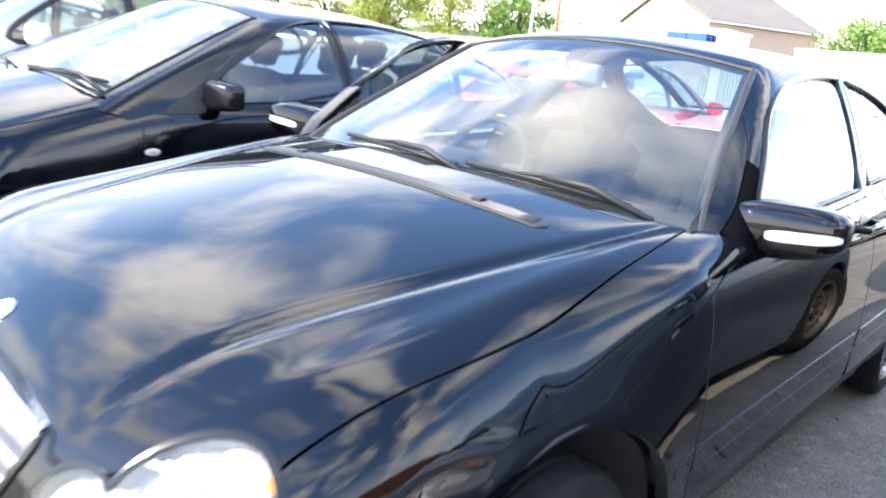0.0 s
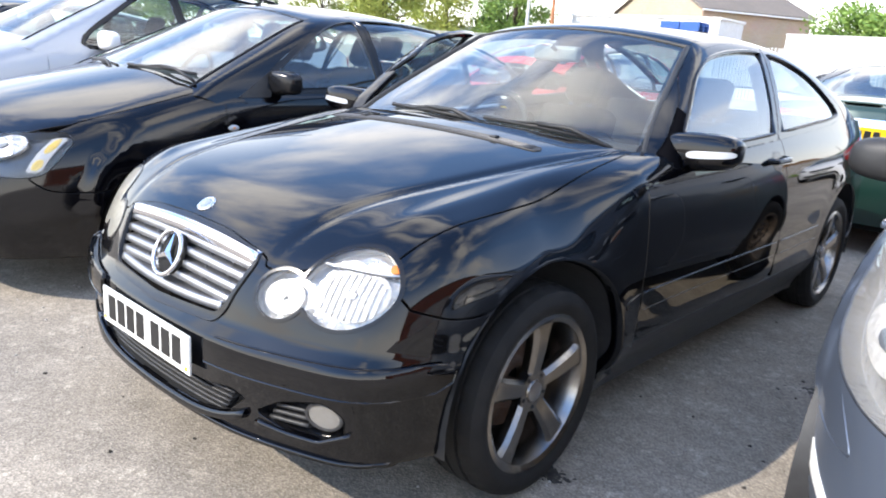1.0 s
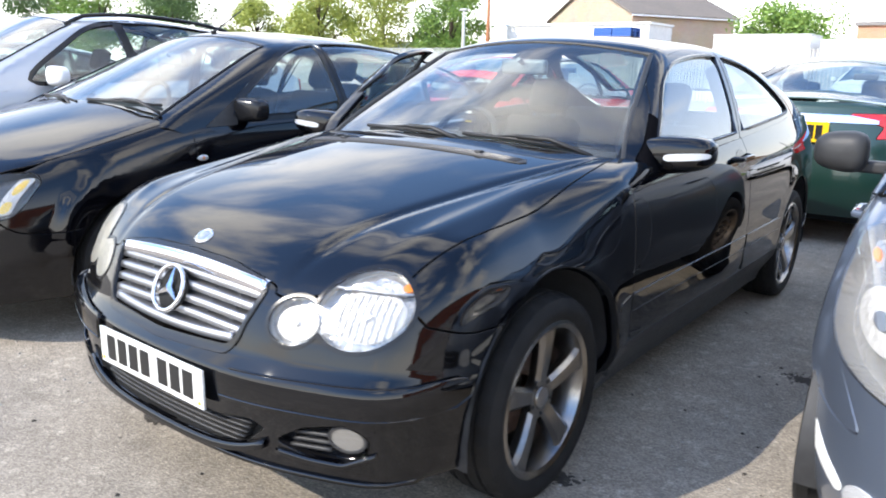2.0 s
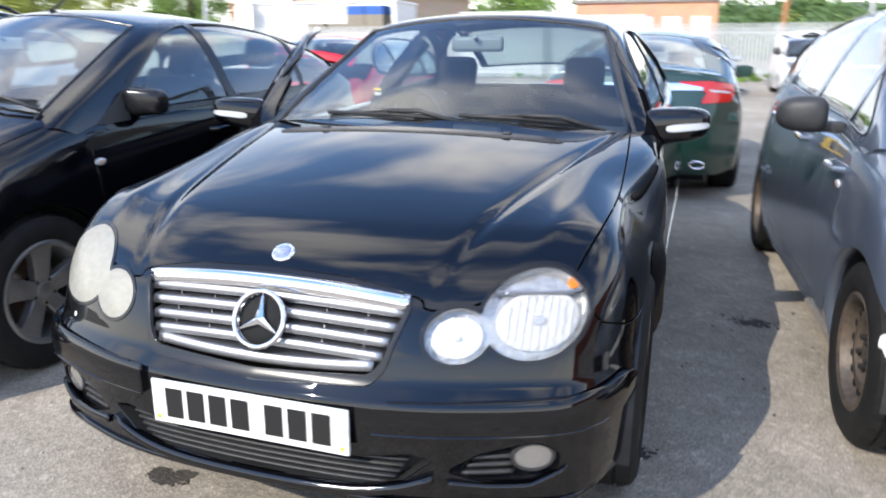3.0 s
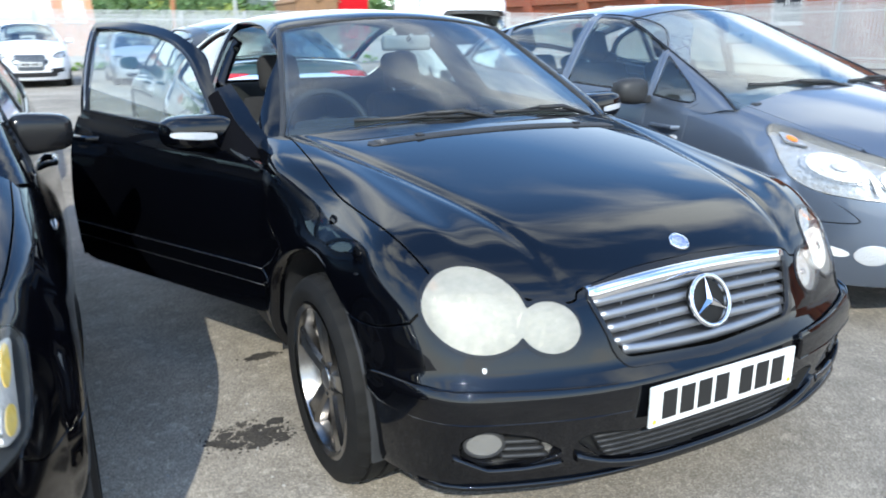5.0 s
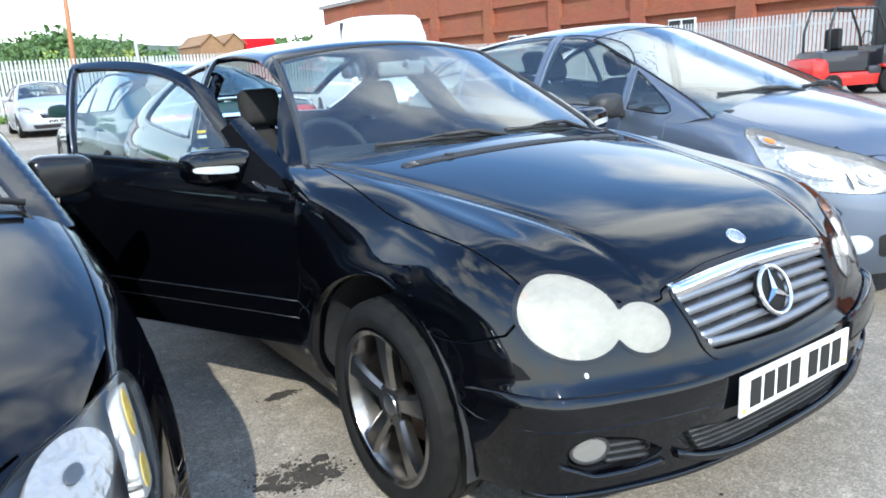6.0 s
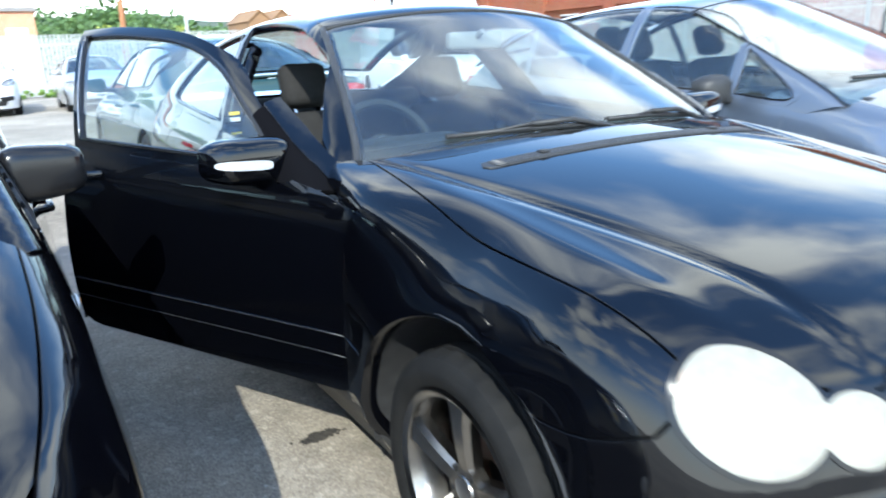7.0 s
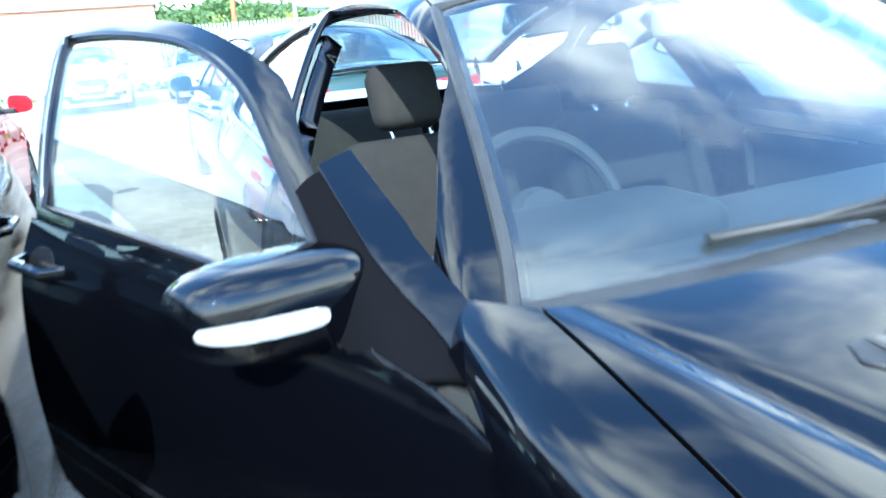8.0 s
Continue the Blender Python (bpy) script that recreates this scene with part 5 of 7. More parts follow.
side_bits(F_dark, dark_car, (1.309, 0.783), [(1.36, 0.93), (1.56, 0.935), (1.6, 1.075)])
side_bits(F_grey, grey_car, (1.265, 0.775))
ant = Vector(F_dark.on_top([(0.0, 2.02)], F_dark.top)[0])
bm = bmesh.new()
tube(bm, [ant, ant + Vector((0, 0.03, 0.02)), ant + Vector((0, 0.25, 0.17))], 0.006, 6, taper=[0.018, 0.006, 0.003])
part("antenna", bm, M_plastic, dark_car)


def nose_bits(form, car, grille_l, intake_l, fog_xz, slats):
    """Grille, lower intake with slats and fog lamps on a car's nose."""
    nose = Round(form.axles[0] + 0.25)
    for nm, lp, zs in (("grille", grille_l, slats[0]), ("lower_intake", intake_l, slats[1])):
        lp = np.array(lp)
        full = np.concatenate([lp, (lp * (-1, 1))[::-1][1:-1]])
        g = part(nm, shell(form.low, nose, form.on_front(dense(corner_loop(full, 0.02), 0.03)), (), 0.0, off=0.004, deep=0.012, step=0.04, name=nm), M_mesh, car)
        w = lp[:, 0].max() - 0.06
        for z in zs:
            bm = bmesh.new()
            xs = np.linspace(-w, w, 24)
            mid = form.on_front([(x, z) for x in xs])
            rows = [[bm.verts.new((x, y + dy, zz + dz)) for dy, dz in ((0.01, 0.007), (-0.009, 0.005), (-0.011, -0.004), (0.01, -0.007))] for x, y, zz in mid]
            for p, q in zip(rows, rows[1:]):
                for i in range(3):
                    bm.faces.new((p[i], p[i + 1], q[i + 1], q[i])).smooth = True
            part("slat", bm, M_plastic, g)
    for s in (1, -1):
        fg = form.on_front(ring(*fog_xz, 0.045, 0.045, 30))
        o = part("fog_lamp", shell(form.low, nose, fg, (), 0.0, off=0.006, deep=0.015, step=0.03, side=s, name="fog"), M_clearlens, car)


M_mesh = material("intake_mesh", (0.008, 0.008, 0.008), 0.7)
nose_bits(F_grey, grey_car, [(0.0, 0.74), (0.3, 0.735), (0.42, 0.7), (0.4, 0.655), (0.0, 0.645)], [(0.0, 0.42), (0.5, 0.43), (0.6, 0.4), (0.58, 0.3), (0.0, 0.27)], (0.66, 0.36), ((0.69,), (0.31, 0.345, 0.38)))
nose_bits(F_dark, dark_car, [(0.0, 0.7), (0.35, 0.69), (0.42, 0.66), (0.38, 0.62), (0.0, 0.61)], [(0.0, 0.45), (0.5, 0.45), (0.58, 0.4), (0.5, 0.27), (0.0, 0.25)], (0.68, 0.33), ((0.655,), (0.3, 0.345, 0.39)))
# pale scrape where the blue-grey car's bumper meets its wing
sc_l = F_grey.on_side(smooth_loop([(0.565, 0.46), (0.575, 0.40), (0.5, 0.365), (0.36, 0.34), (0.33, 0.365), (0.42, 0.392), (0.5, 0.42)], True, 4), F_grey.low)
part("scrape", shell(F_grey.low, SIDE, sc_l, (), 0.0, off=0.002, deep=0.004, step=0.02, side=-1, name="scrape"), M_plate, grey_car, "white scraped patch")

# ---------- coupe: front details ----------
low_c = F_coupe.low


def strip_on(form, surf, proj, loop, mat, parent, name, off=0.006, side=1, step=0.03, deep=0.01, label=""):
    return part(name, shell(surf, proj, loop, (), 0.0, off=off, deep=deep, step=step, side=side, name=name), mat, parent, label)


def front_bar(bm, form, z_of, x0, x1, h, deep, off=0.0, n=30, lean=0.3):
    """A bar across the nose that follows its curve; its face leans back at the top."""
    xs = np.linspace(x0, x1, n)
    mid = form.on_front([(x, z_of(x)) for x in xs])
    rows = []
    for (x, y, z) in mid:
        y -= off
        c = [(y + deep, z + h / 2 + 0.002), (y + lean * h / 2 + 0.004, z + h / 2), (y + lean * h / 4, z + h * 0.42), (y - lean * h / 2, z - h * 0.38), (y - lean * h / 2 + 0.004, z - h / 2), (y + deep, z - h / 2 - 0.002)]
        rows.append([bm.verts.new((x, a, b)) for a, b in c])
    for a, b in zip(rows, rows[1:]):
        for i in range(5):
            bm.faces.new((a[i], a[i + 1], b[i + 1], b[i])).smooth = True
    bm.faces.new(rows[0])
    bm.faces.new(rows[-1][::-1])


# solid near-black box behind the slats, painting the shade of the hollow
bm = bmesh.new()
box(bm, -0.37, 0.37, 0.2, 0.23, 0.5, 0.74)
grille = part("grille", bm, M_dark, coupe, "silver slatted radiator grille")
half_at = lambda z: 0.294 + (z - 0.56) * 0.38
for z in (0.683, 0.652, 0.621, 0.590):
    bm = bmesh.new()
    w = half_at(z) - 0.004
    front_bar(bm, F_coupe, lambda x, z=z: z - 0.012 * (x / 0.35) ** 2 + 0.004, -w, w, 0.0215, 0.05, -0.01)
    part("slat", bm, M_satin, grille)
bm = bmesh.new()
front_bar(bm, F_coupe, lambda x: 0.717 - 0.019 * (x / 0.35) ** 2, -0.345, 0.345, 0.032, 0.05, 0.004, lean=0.5)
part("top_chrome", bm, M_chrome, grille, "wide chrome bar")
bm = bmesh.new()
front_bar(bm, F_coupe, lambda x: 0.557 + 0.01 * (x / 0.28) ** 2, -0.284, 0.284, 0.024, 0.05, -0.006)
part("bottom_chrome", bm, M_satin, grille)
for i, z in enumerate((0.667, 0.636, 0.605)):
    for x in (-0.25, -0.15, 0.15, 0.25):
        bm = bmesh.new()
        y = float(F_coupe.on_front([(x, z)])[0][1])
        box(bm, x - 0.0012, x + 0.0012, y + 0.02, y + 0.05, z - 0.005, z + 0.004)
        part("grille_pin", bm, M_satin, grille)
# gloss lip round the opening, deeper below
lip_out = F_coupe.on_front(np.array([(x, z - (0.012 if z < 0.6 else 0.0)) for x, z in grow(dense(grille_xz, 0.02), 0.008)]))
part("grille_surround", shell(low_c, Round(F_coupe.axles[0] + 0.25), lip_out, [F_coupe.on_front(grow(dense(grille_xz, 0.02), -0.002))], 0.0, off=0.005, deep=0.02, step=0.02, name="surround"), M_trim, grille)
# round emblem: ring with three spokes
bm = bmesh.new()
em = Matrix.Translation((0, 0.082, 0.645)) @ Matrix.Rotation(radians(-24), 4, "X")
tube(bm, [em @ Vector((0.064 * math.cos(t), 0, 0.064 * math.sin(t))) for t in np.linspace(0, 2 * math.pi, 48, endpoint=False)], 0.0062, 8, True)
for t in (math.pi / 2, math.pi / 2 + 2.0944, math.pi / 2 + 4.1888):
    d, n = Vector((math.cos(t), 0, math.sin(t))), Vector((-math.sin(t), 0, math.cos(t)))
    tip = bm.verts.new(em @ (d * 0.063))
    top, back = bm.verts.new(em @ Vector((0, -0.008, 0))), bm.verts.new(em @ Vector((0, 0.004, 0)))
    a, b = (bm.verts.new(em @ (d * 0.004 + n * s * 0.0105)) for s in (1, -1))
    for f in ((tip, a, top), (tip, top, b), (tip, back, a), (tip, b, back)):
        bm.faces.new(f)
part("emblem", bm, M_chrome, grille, "chrome ring emblem with three spokes")
bm = bmesh.new()
lathe(bm, [(0.0, 0.012), (0.06, 0.012), (0.062, 0.02)], "y", 40, em)
part("emblem_back", bm, M_dark, grille)
# bonnet badge
bp = F_coupe.on_top([(0, 0.205)])
bn = grad(low_c, bp)[0]
bmx = Matrix.Translation(bp[0]) @ Vector(bn).to_track_quat("Z", "Y").to_matrix().to_4x4()
bm = bmesh.new()
lathe(bm, [(0.0, 0.005), (0.021, 0.0045)], "z", 32, bmx)
badge = part("bonnet_badge", bm, M_badge, coupe, "round blue and silver badge")
bm = bmesh.new()
lathe(bm, [(0.021, 0.0045), (0.023, 0.0055), (0.027, 0.005), (0.0285, 0.0)], "z", 32, bmx)
part("rim_ring", bm, M_chrome, badge)
# bonnet vent
vy = lambda x: 1.072 + 0.02 * (x / 0.5) ** 2
vent_l = [(x, vy(x) - 0.022) for x in np.linspace(-0.505, 0.505, 21)] + [(0.518, vy(0.5))] + [(x, vy(x) + 0.022) for x in np.linspace(0.505, -0.505, 21)] + [(-0.518, vy(0.5))]
vent = strip_on(F_coupe, low_c, TOP, F_coupe.on_top(vent_l), M_plastic, coupe, "bonnet_vent", 0.0035)
for k in range(7):
    bm = bmesh.new()
    ptsv = F_coupe.on_top([(x, vy(x) - 0.017 + k * 0.0057) for x in np.linspace(-0.49, 0.49, 24)])
    tube(bm, [Vector(p) + Vector((0, 0, 0.0045)) for p in ptsv], 0.0019, 5)
    part("vent_slat", bm, M_slat, vent)
for x in (-0.33, 0.33):
    bm = bmesh.new()
    p = F_coupe.on_top([(x, vy(x) + 0.003)])[0]
    box(bm, p[0] - 0.014, p[0] + 0.014, p[1] - 0.012, p[1] + 0.012, p[2] + 0.004, p[2] + 0.013, 0.004)
    part("washer_jet", bm, M_plastic, vent)
# bumper mouldings, lower intake, chin lip, fog lamps
nose_c = Round(F_coupe.axles[0] + 0.25)
M_fog = material("fog_lamp_glass", (0.3, 0.29, 0.27), 0.15, 0.6, coat=1.0, bump=(60, 0.3))
for s in (1, -1):
    upf = F_coupe.on_front([(x, 0.5 + 0.02 * x) for x in np.linspace(0.3, 0.76, 14)])
    ups = F_coupe.on_side([(0.34, 0.519), (0.37, 0.516), (0.392, 0.5), (0.385, 0.472), (0.34, 0.452)], low_c)
    lof = F_coupe.on_front([(x, 0.437 + 0.01 * x) for x in np.linspace(0.76, 0.3, 14)])
    strip_on(F_coupe, low_c, nose_c, np.concatenate([upf, ups, lof]), M_black, coupe, "bumper_moulding", 0.015, s, deep=0.016)
    for rim_l in (np.concatenate([upf[1:], ups[:2]]), np.concatenate([ups[2:], lof])):
        bm = bmesh.new()
        rim_n = rim_l + grad(low_c, rim_l) * 0.0145
        tube(bm, [(s * x, y, z) for x, y, z in rim_n], 0.003, 6)
        smooth(part("moulding_edge", bm, M_black, coupe))
    # fog lamp recess: a tray set into the bumper, the lamp, slats and a lip below
    fog = part("fog_lamp_surround", shell(low_c, nose_c, fog_loop, (), 0.0, off=-0.03, deep=-0.028, step=0.02, side=s, name="tray"), M_trim, coupe)
    fg = F_coupe.on_front(ring(0.638, 0.376, 0.04, 0.031, 36))
    strip_on(F_coupe, low_c, nose_c, fg, M_fog, fog, "fog_lamp", -0.01, s, 0.015, 0.02)
    fg2 = F_coupe.on_front(ring(0.638, 0.376, 0.046, 0.036, 36))
    part("fog_lamp_ring", shell(low_c, nose_c, fg2, [fg], 0.0, off=-0.007, deep=0.02, step=0.02, side=s, name="ring"), M_plastic, fog)
    for k in range(3):
        bm = bmesh.new()
        front_bar(bm, F_coupe, lambda x, k=k: 0.335 + 0.02 * k + 0.04 * (x - 0.5), 0.485 + 0.012 * k, 0.592, 0.009, 0.03, -0.012, 8)
        if s < 0:
            bmesh.ops.scale(bm, vec=(-1, 1, 1), verts=bm.verts)
        part("slat", bm, M_plastic, fog)
    bm = bmesh.new()
    front_bar(bm, F_coupe, lambda x: 0.308 + 0.5 * max(0, x - 0.63) - 0.1 * min(0, x - 0.55), 0.46, 0.705, 0.016, 0.02, 0.009, 18)
    if s < 0:
        bmesh.ops.scale(bm, vec=(-1, 1, 1), verts=bm.verts)
    part("lower_lip", bm, M_black, fog)
intake = part("lower_intake", shell(low_c, nose_c, intake_loop, (), 0.0, off=-0.04, deep=-0.038, step=0.03, name="intake"), M_mesh, coupe)
for k in range(5):
    bm = bmesh.new()
    front_bar(bm, F_coupe, lambda x, k=k: 0.298 + 0.016 * k, -0.33 - 0.01 * k, 0.33 + 0.01 * k, 0.006, 0.03, -0.015, 20)
    part("slat", bm, M_plastic, intake)
bm = bmesh.new()
front_bar(bm, F_coupe, lambda x: 0.276 + 0.05 * (x / 0.42) ** 4, -0.43, 0.43, 0.022, 0.02, 0.014, 30)
part("chin_lip", bm, M_black, coupe)
bm = bmesh.new()
front_bar(bm, F_coupe, lambda x: 0.264, -0.76, 0.76, 0.012, 0.03, 0.009, 40)
part("front_spoiler", bm, M_black, coupe)
# side mouldings
for s in (1, -1):
    for a, b, host in ((1.16, 1.25, coupe), (1.262, 2.49, doors_coupe[(0, s)]), (2.512, 3.08, coupe)):
        ll = F_coupe.on_side(corner_loop([(a, 0.495 if a < 1.2 else 0.47), (b, 0.47), (b, 0.535), (a, 0.52 if a < 1.2 else 0.535)], 0.008), low_c)
        strip_on(F_coupe, low_c, SIDE, ll, M_black, host, "side_moulding", 0.0025, s, 0.06)
        for z in (0.4725, 0.5325):
            if a < 1.2:
                continue
            bm = bmesh.new()
            tube(bm, [(s * (x + 0.0022), y, zz) for x, y, zz in F_coupe.on_side([(y, z) for y in np.linspace(a + 0.01, b - 0.01, 12)], low_c)], 0.0013, 5)
            part("moulding_edge", bm, M_slat, host, "dusty worn edge")
    # inner skin of the door
    ll = F_coupe.on_side(corner_loop([(1.28, 0.39), (2.47, 0.39), (2.48, 0.95), (1.5, 0.93), (1.28, 0.88)], 0.05), low_c)
    strip_on(F_coupe, low_c, SIDE, ll, M_cabin, doors_coupe[(0, s)], "door_trim", -0.07, s, 0.08, 0.03)
for s in (1, -1):
    sl = F_coupe.on_side(corner_loop([(1.32, 0.885), (1.41, 0.966), (1.515, 1.04), (1.64, 1.118), (1.668, 1.082), (1.59, 1.018), (1.562, 0.935), (1.44, 0.895)], [0.003, 0.02, 0.02, 0.005, 0.005, 0.02, 0.01, 0.02]), F_coupe.top)
    part("window_corner", shell(F_coupe.top, LEANED, sl, (), 0.0, off=0.003, deep=0.018, step=0.02, side=s, name="corner"), M_seal, doors_coupe[(0, s)])
    sl = F_coupe.on_side(corner_loop([(1.318, 0.885), (1.41, 0.966), (1.515, 1.04), (1.65, 1.124), (1.657, 1.111), (1.525, 1.026), (1.42, 0.953), (1.33, 0.879)], [0.003, 0.02, 0.02, 0.003, 0.003, 0.02, 0.02, 0.003]), F_coupe.top)
    part("corner_frame", shell(F_coupe.top, LEANED, sl, (), 0.0, off=0.008, deep=0.03, step=0.02, side=s, name="corner"), M_black, doors_coupe[(0, s)])
    if s > 0:
        continue
    pl = F_coupe.on_side([(2.463 + 0.57 * (z - 1), z) for z in np.linspace(1.005, 1.325, 10)], F_coupe.top)
    bm = bmesh.new()
    tube(bm, [(s * (x + 0.003), y, z) for x, y, z in pl], 0.0035, 6)
    part("glass_run", bm, M_satin, doors_coupe[(0, s)], "pale strip along the glass edge")
# door jambs and the thickness of the doors
for s in (1, -1):
    # no scoop is cut: a flat black oval paints the handle hollow's shade
    cup = F_coupe.on_side(ring(2.4, 0.893, 0.062, 0.04, 28), low_c)
    strip_on(F_coupe, low_c, SIDE, cup, M_trim, doors_coupe[(0, s)], "handle_cup_shade", 0.0012, s, 0.03, 0.006, "flat black oval painting the shaded hollow behind the handle")
    ll = F_coupe.on_side([(1.2, 0.25), (1.34, 0.25), (1.36, 0.75), (1.62, 0.9), (1.5, 0.945), (1.2, 0.93)], low_c)
    strip_on(F_coupe, low_c, OBLIQUE, ll, M_black, coupe, "door_jamb", -0.05, s, 0.05, 0.02)
    ys = np.linspace(1.5, 2.49, 24)
    foot = F_coupe.on_side([(y, float(F_coupe.belt(y)) - 0.033) for y in ys], low_c)
    bm = bmesh.new()
    rows = [[bm.verts.new((s * (x - d), y, z - e)) for d, e in ((0.004, 0.0), (0.03, 0.004), (0.075, 0.0), (0.078, 0.04))] for x, y, z in foot]
    for a, b in zip(rows, rows[1:]):
        for i in range(3):
            bm.faces.new((a[i], a[i + 1], b[i + 1], b[i])).smooth = True
    part("door_cap", bm, M_plastic, doors_coupe[(0, s)])
    sail_c = F_coupe.on_side([(y, float(np.interp(y, (1.255, 1.36, 1.47, 1.52), (0.87, 0.903, 0.929, 0.93)))) for y in np.linspace(1.262, 1.52, 9)], low_c)
    bm = bmesh.new()
    rows = [[bm.verts.new((s * (x - d), y, z - e)) for d, e in ((0.003, 0.0), (0.012, 0.006), (0.02, 0.06))] for x, y, z in sail_c]
    for a, b in zip(rows, rows[1:]):
        for i in range(2):
            bm.faces.new((a[i], a[i + 1], b[i + 1], b[i])).smooth = True
    part("door_return", bm, M_black, doors_coupe[(0, s)])
    for yy in (1.262, 2.49):
        edge_pts = F_coupe.on_side([(yy, z) for z in np.linspace(0.375, 0.865 if yy < 2 else 0.95, 12)], low_c)
        bm = bmesh.new()
        rows = [[bm.verts.new((s * (x - d), y, z)) for d in (0.004, 0.08)] for x, y, z in edge_pts]
        for a, b in zip(rows, rows[1:]):
            bm.faces.new((a[0], a[1], b[1], b[0])).smooth = True
        part("door_edge", bm, M_black, doors_coupe[(0, s)])
# headlamp insides
for s in (1, -1):
    lampo = [o for o in coupe.children if o.name.startswith("headlamp")][0 if s > 0 else 1]
    for cx, cz, rx, rz, nm in ((0.625, 0.672, 0.088, 0.062, "main_reflector"), (0.458, 0.637, 0.055, 0.042, "side_reflector")):
        lp = F_coupe.on_front(ring(cx, cz, rx, rz, 40))
        o = part(nm, shell(low_c, nose_c, lp, (), 0.0, off=-0.02, deep=0.025, step=0.02, side=s, name=nm), M_bowl, lampo)
        lq = F_coupe.on_front(ring(cx, cz, rx * 0.15, rz * 0.15, 24))
        part("bulb", shell(low_c, nose_c, lq, (), 0.0, off=-0.012, deep=0.02, step=0.015, side=s, name="bulb"), M_facet, lampo)
    lp = F_coupe.on_front(corner_loop([(0.525, 0.729), (0.73, 0.726), (0.735, 0.7235), (0.525, 0.7265)], 0.001))
    part("divider", shell(low_c, nose_c, lp, (), 0.0, off=-0.006, deep=0.02, step=0.03, side=s, name="divider"), M_satin, lampo)
    up = [p for p in grow(peanut, -0.012) if p[1] > 0.73]
    lp = F_coupe.on_front(np.array(up))
    part("upper_reflector", shell(low_c, nose_c, lp, (), 0.0, off=-0.022, deep=0.01, step=0.02, side=s, name="upper"), M_facet, lampo)
    lp = F_coupe.on_front(ring(0.69, 0.746, 0.015, 0.011, 20))
    part("amber_bulb", shell(low_c, nose_c, lp, (), 0.0, off=-0.02, deep=0.02, step=0.02, side=s, name="amber"), M_amber, lampo)
    for k in range(9):
        x = 0.562 + 0.0165 * k
        half_h = 0.055 * math.sqrt(max(0.05, 1 - ((x - 0.625) / 0.085) ** 2))
        fl = F_coupe.on_front([(x, z) for z in np.linspace(0.668 - half_h, 0.668 + half_h, 6)])
        fl = fl - grad(low_c, fl) * 0.017
        bm = bmesh.new()
        tube(bm, [(s * px, py, pz) for px, py, pz in fl], 0.0022, 5)
        smooth(part("flute", bm, M_bowl, lampo))
    # dark seal round the lamp
    big_l = F_coupe.on_front(grow(peanut, 0.0045))
    part("lamp_seal", shell(low_c, nose_c, big_l, [F_coupe.on_front(grow(peanut, -0.003))], 0.0, off=0.0025, deep=0.012, step=0.03, side=s, name="seal"), M_trim, lampo)
# chips and scuffs on the painted nose
for k, (x, z, rx, rz) in enumerate(((-0.624, 0.556, 0.004, 0.006), (-0.64, 0.462, 0.014, 0.0018), (-0.612, 0.458, 0.01, 0.0014), (-0.575, 0.472, 0.012, 0.0012))):
    o = strip_on(F_coupe, low_c, nose_c, F_coupe.on_front(ring(x, z, rx, rz, 12)), M_plate if k == 0 else M_pale_plastic, coupe, "paint_chip", 0.0012, 1, 0.01, 0.001)
# wipers
wp = lambda x, up: Vector((x, float(F_coupe.ws(1.0 + up)) + (0.33 + 0.5 * max(0, up)) * x * x - 0.022, 1.0 + up))
wiper(coupe, wp(0.08, 0.0), wp(-0.46, 0.005), (0.12, 1.27, 0.985))
wiper(coupe, wp(0.56, -0.015), wp(0.1, 0.012), (0.62, 1.36, 0.965))
# pillar sticker and belt by the driver's seat
for s in (1, -1):
    strip_on(F_coupe, F_coupe.both, LEANED, F_coupe.on_side([(2.47, 0.4), (2.6, 0.4), (2.6, 1.0), (2.76, 1.32), (2.67, 1.32), (2.5, 1.0)]), M_black, coupe, "centre_pillar", -0.03, s, 0.05, 0.05)
bm = bmesh.new()
box(bm, -0.692, -0.688, 2.47, 2.51, 0.45, 1.22, 0.0, 1, Matrix.Translation((0, 0.02, 0)) @ Matrix.Rotation(radians(-6), 4, "X"))
part("seat_belt", bm, M_dark, coupe)
for z, h, mm in ((1.03, 0.012, M_sticker), (0.955, 0.008, M_sticker), (1.005, 0.015, M_plate)):
    bm = bmesh.new()
    box(bm, -0.755, -0.715, 2.473, 2.476, z, z + h, 0.0)
    part("pillar_sticker", bm, mm, coupe)


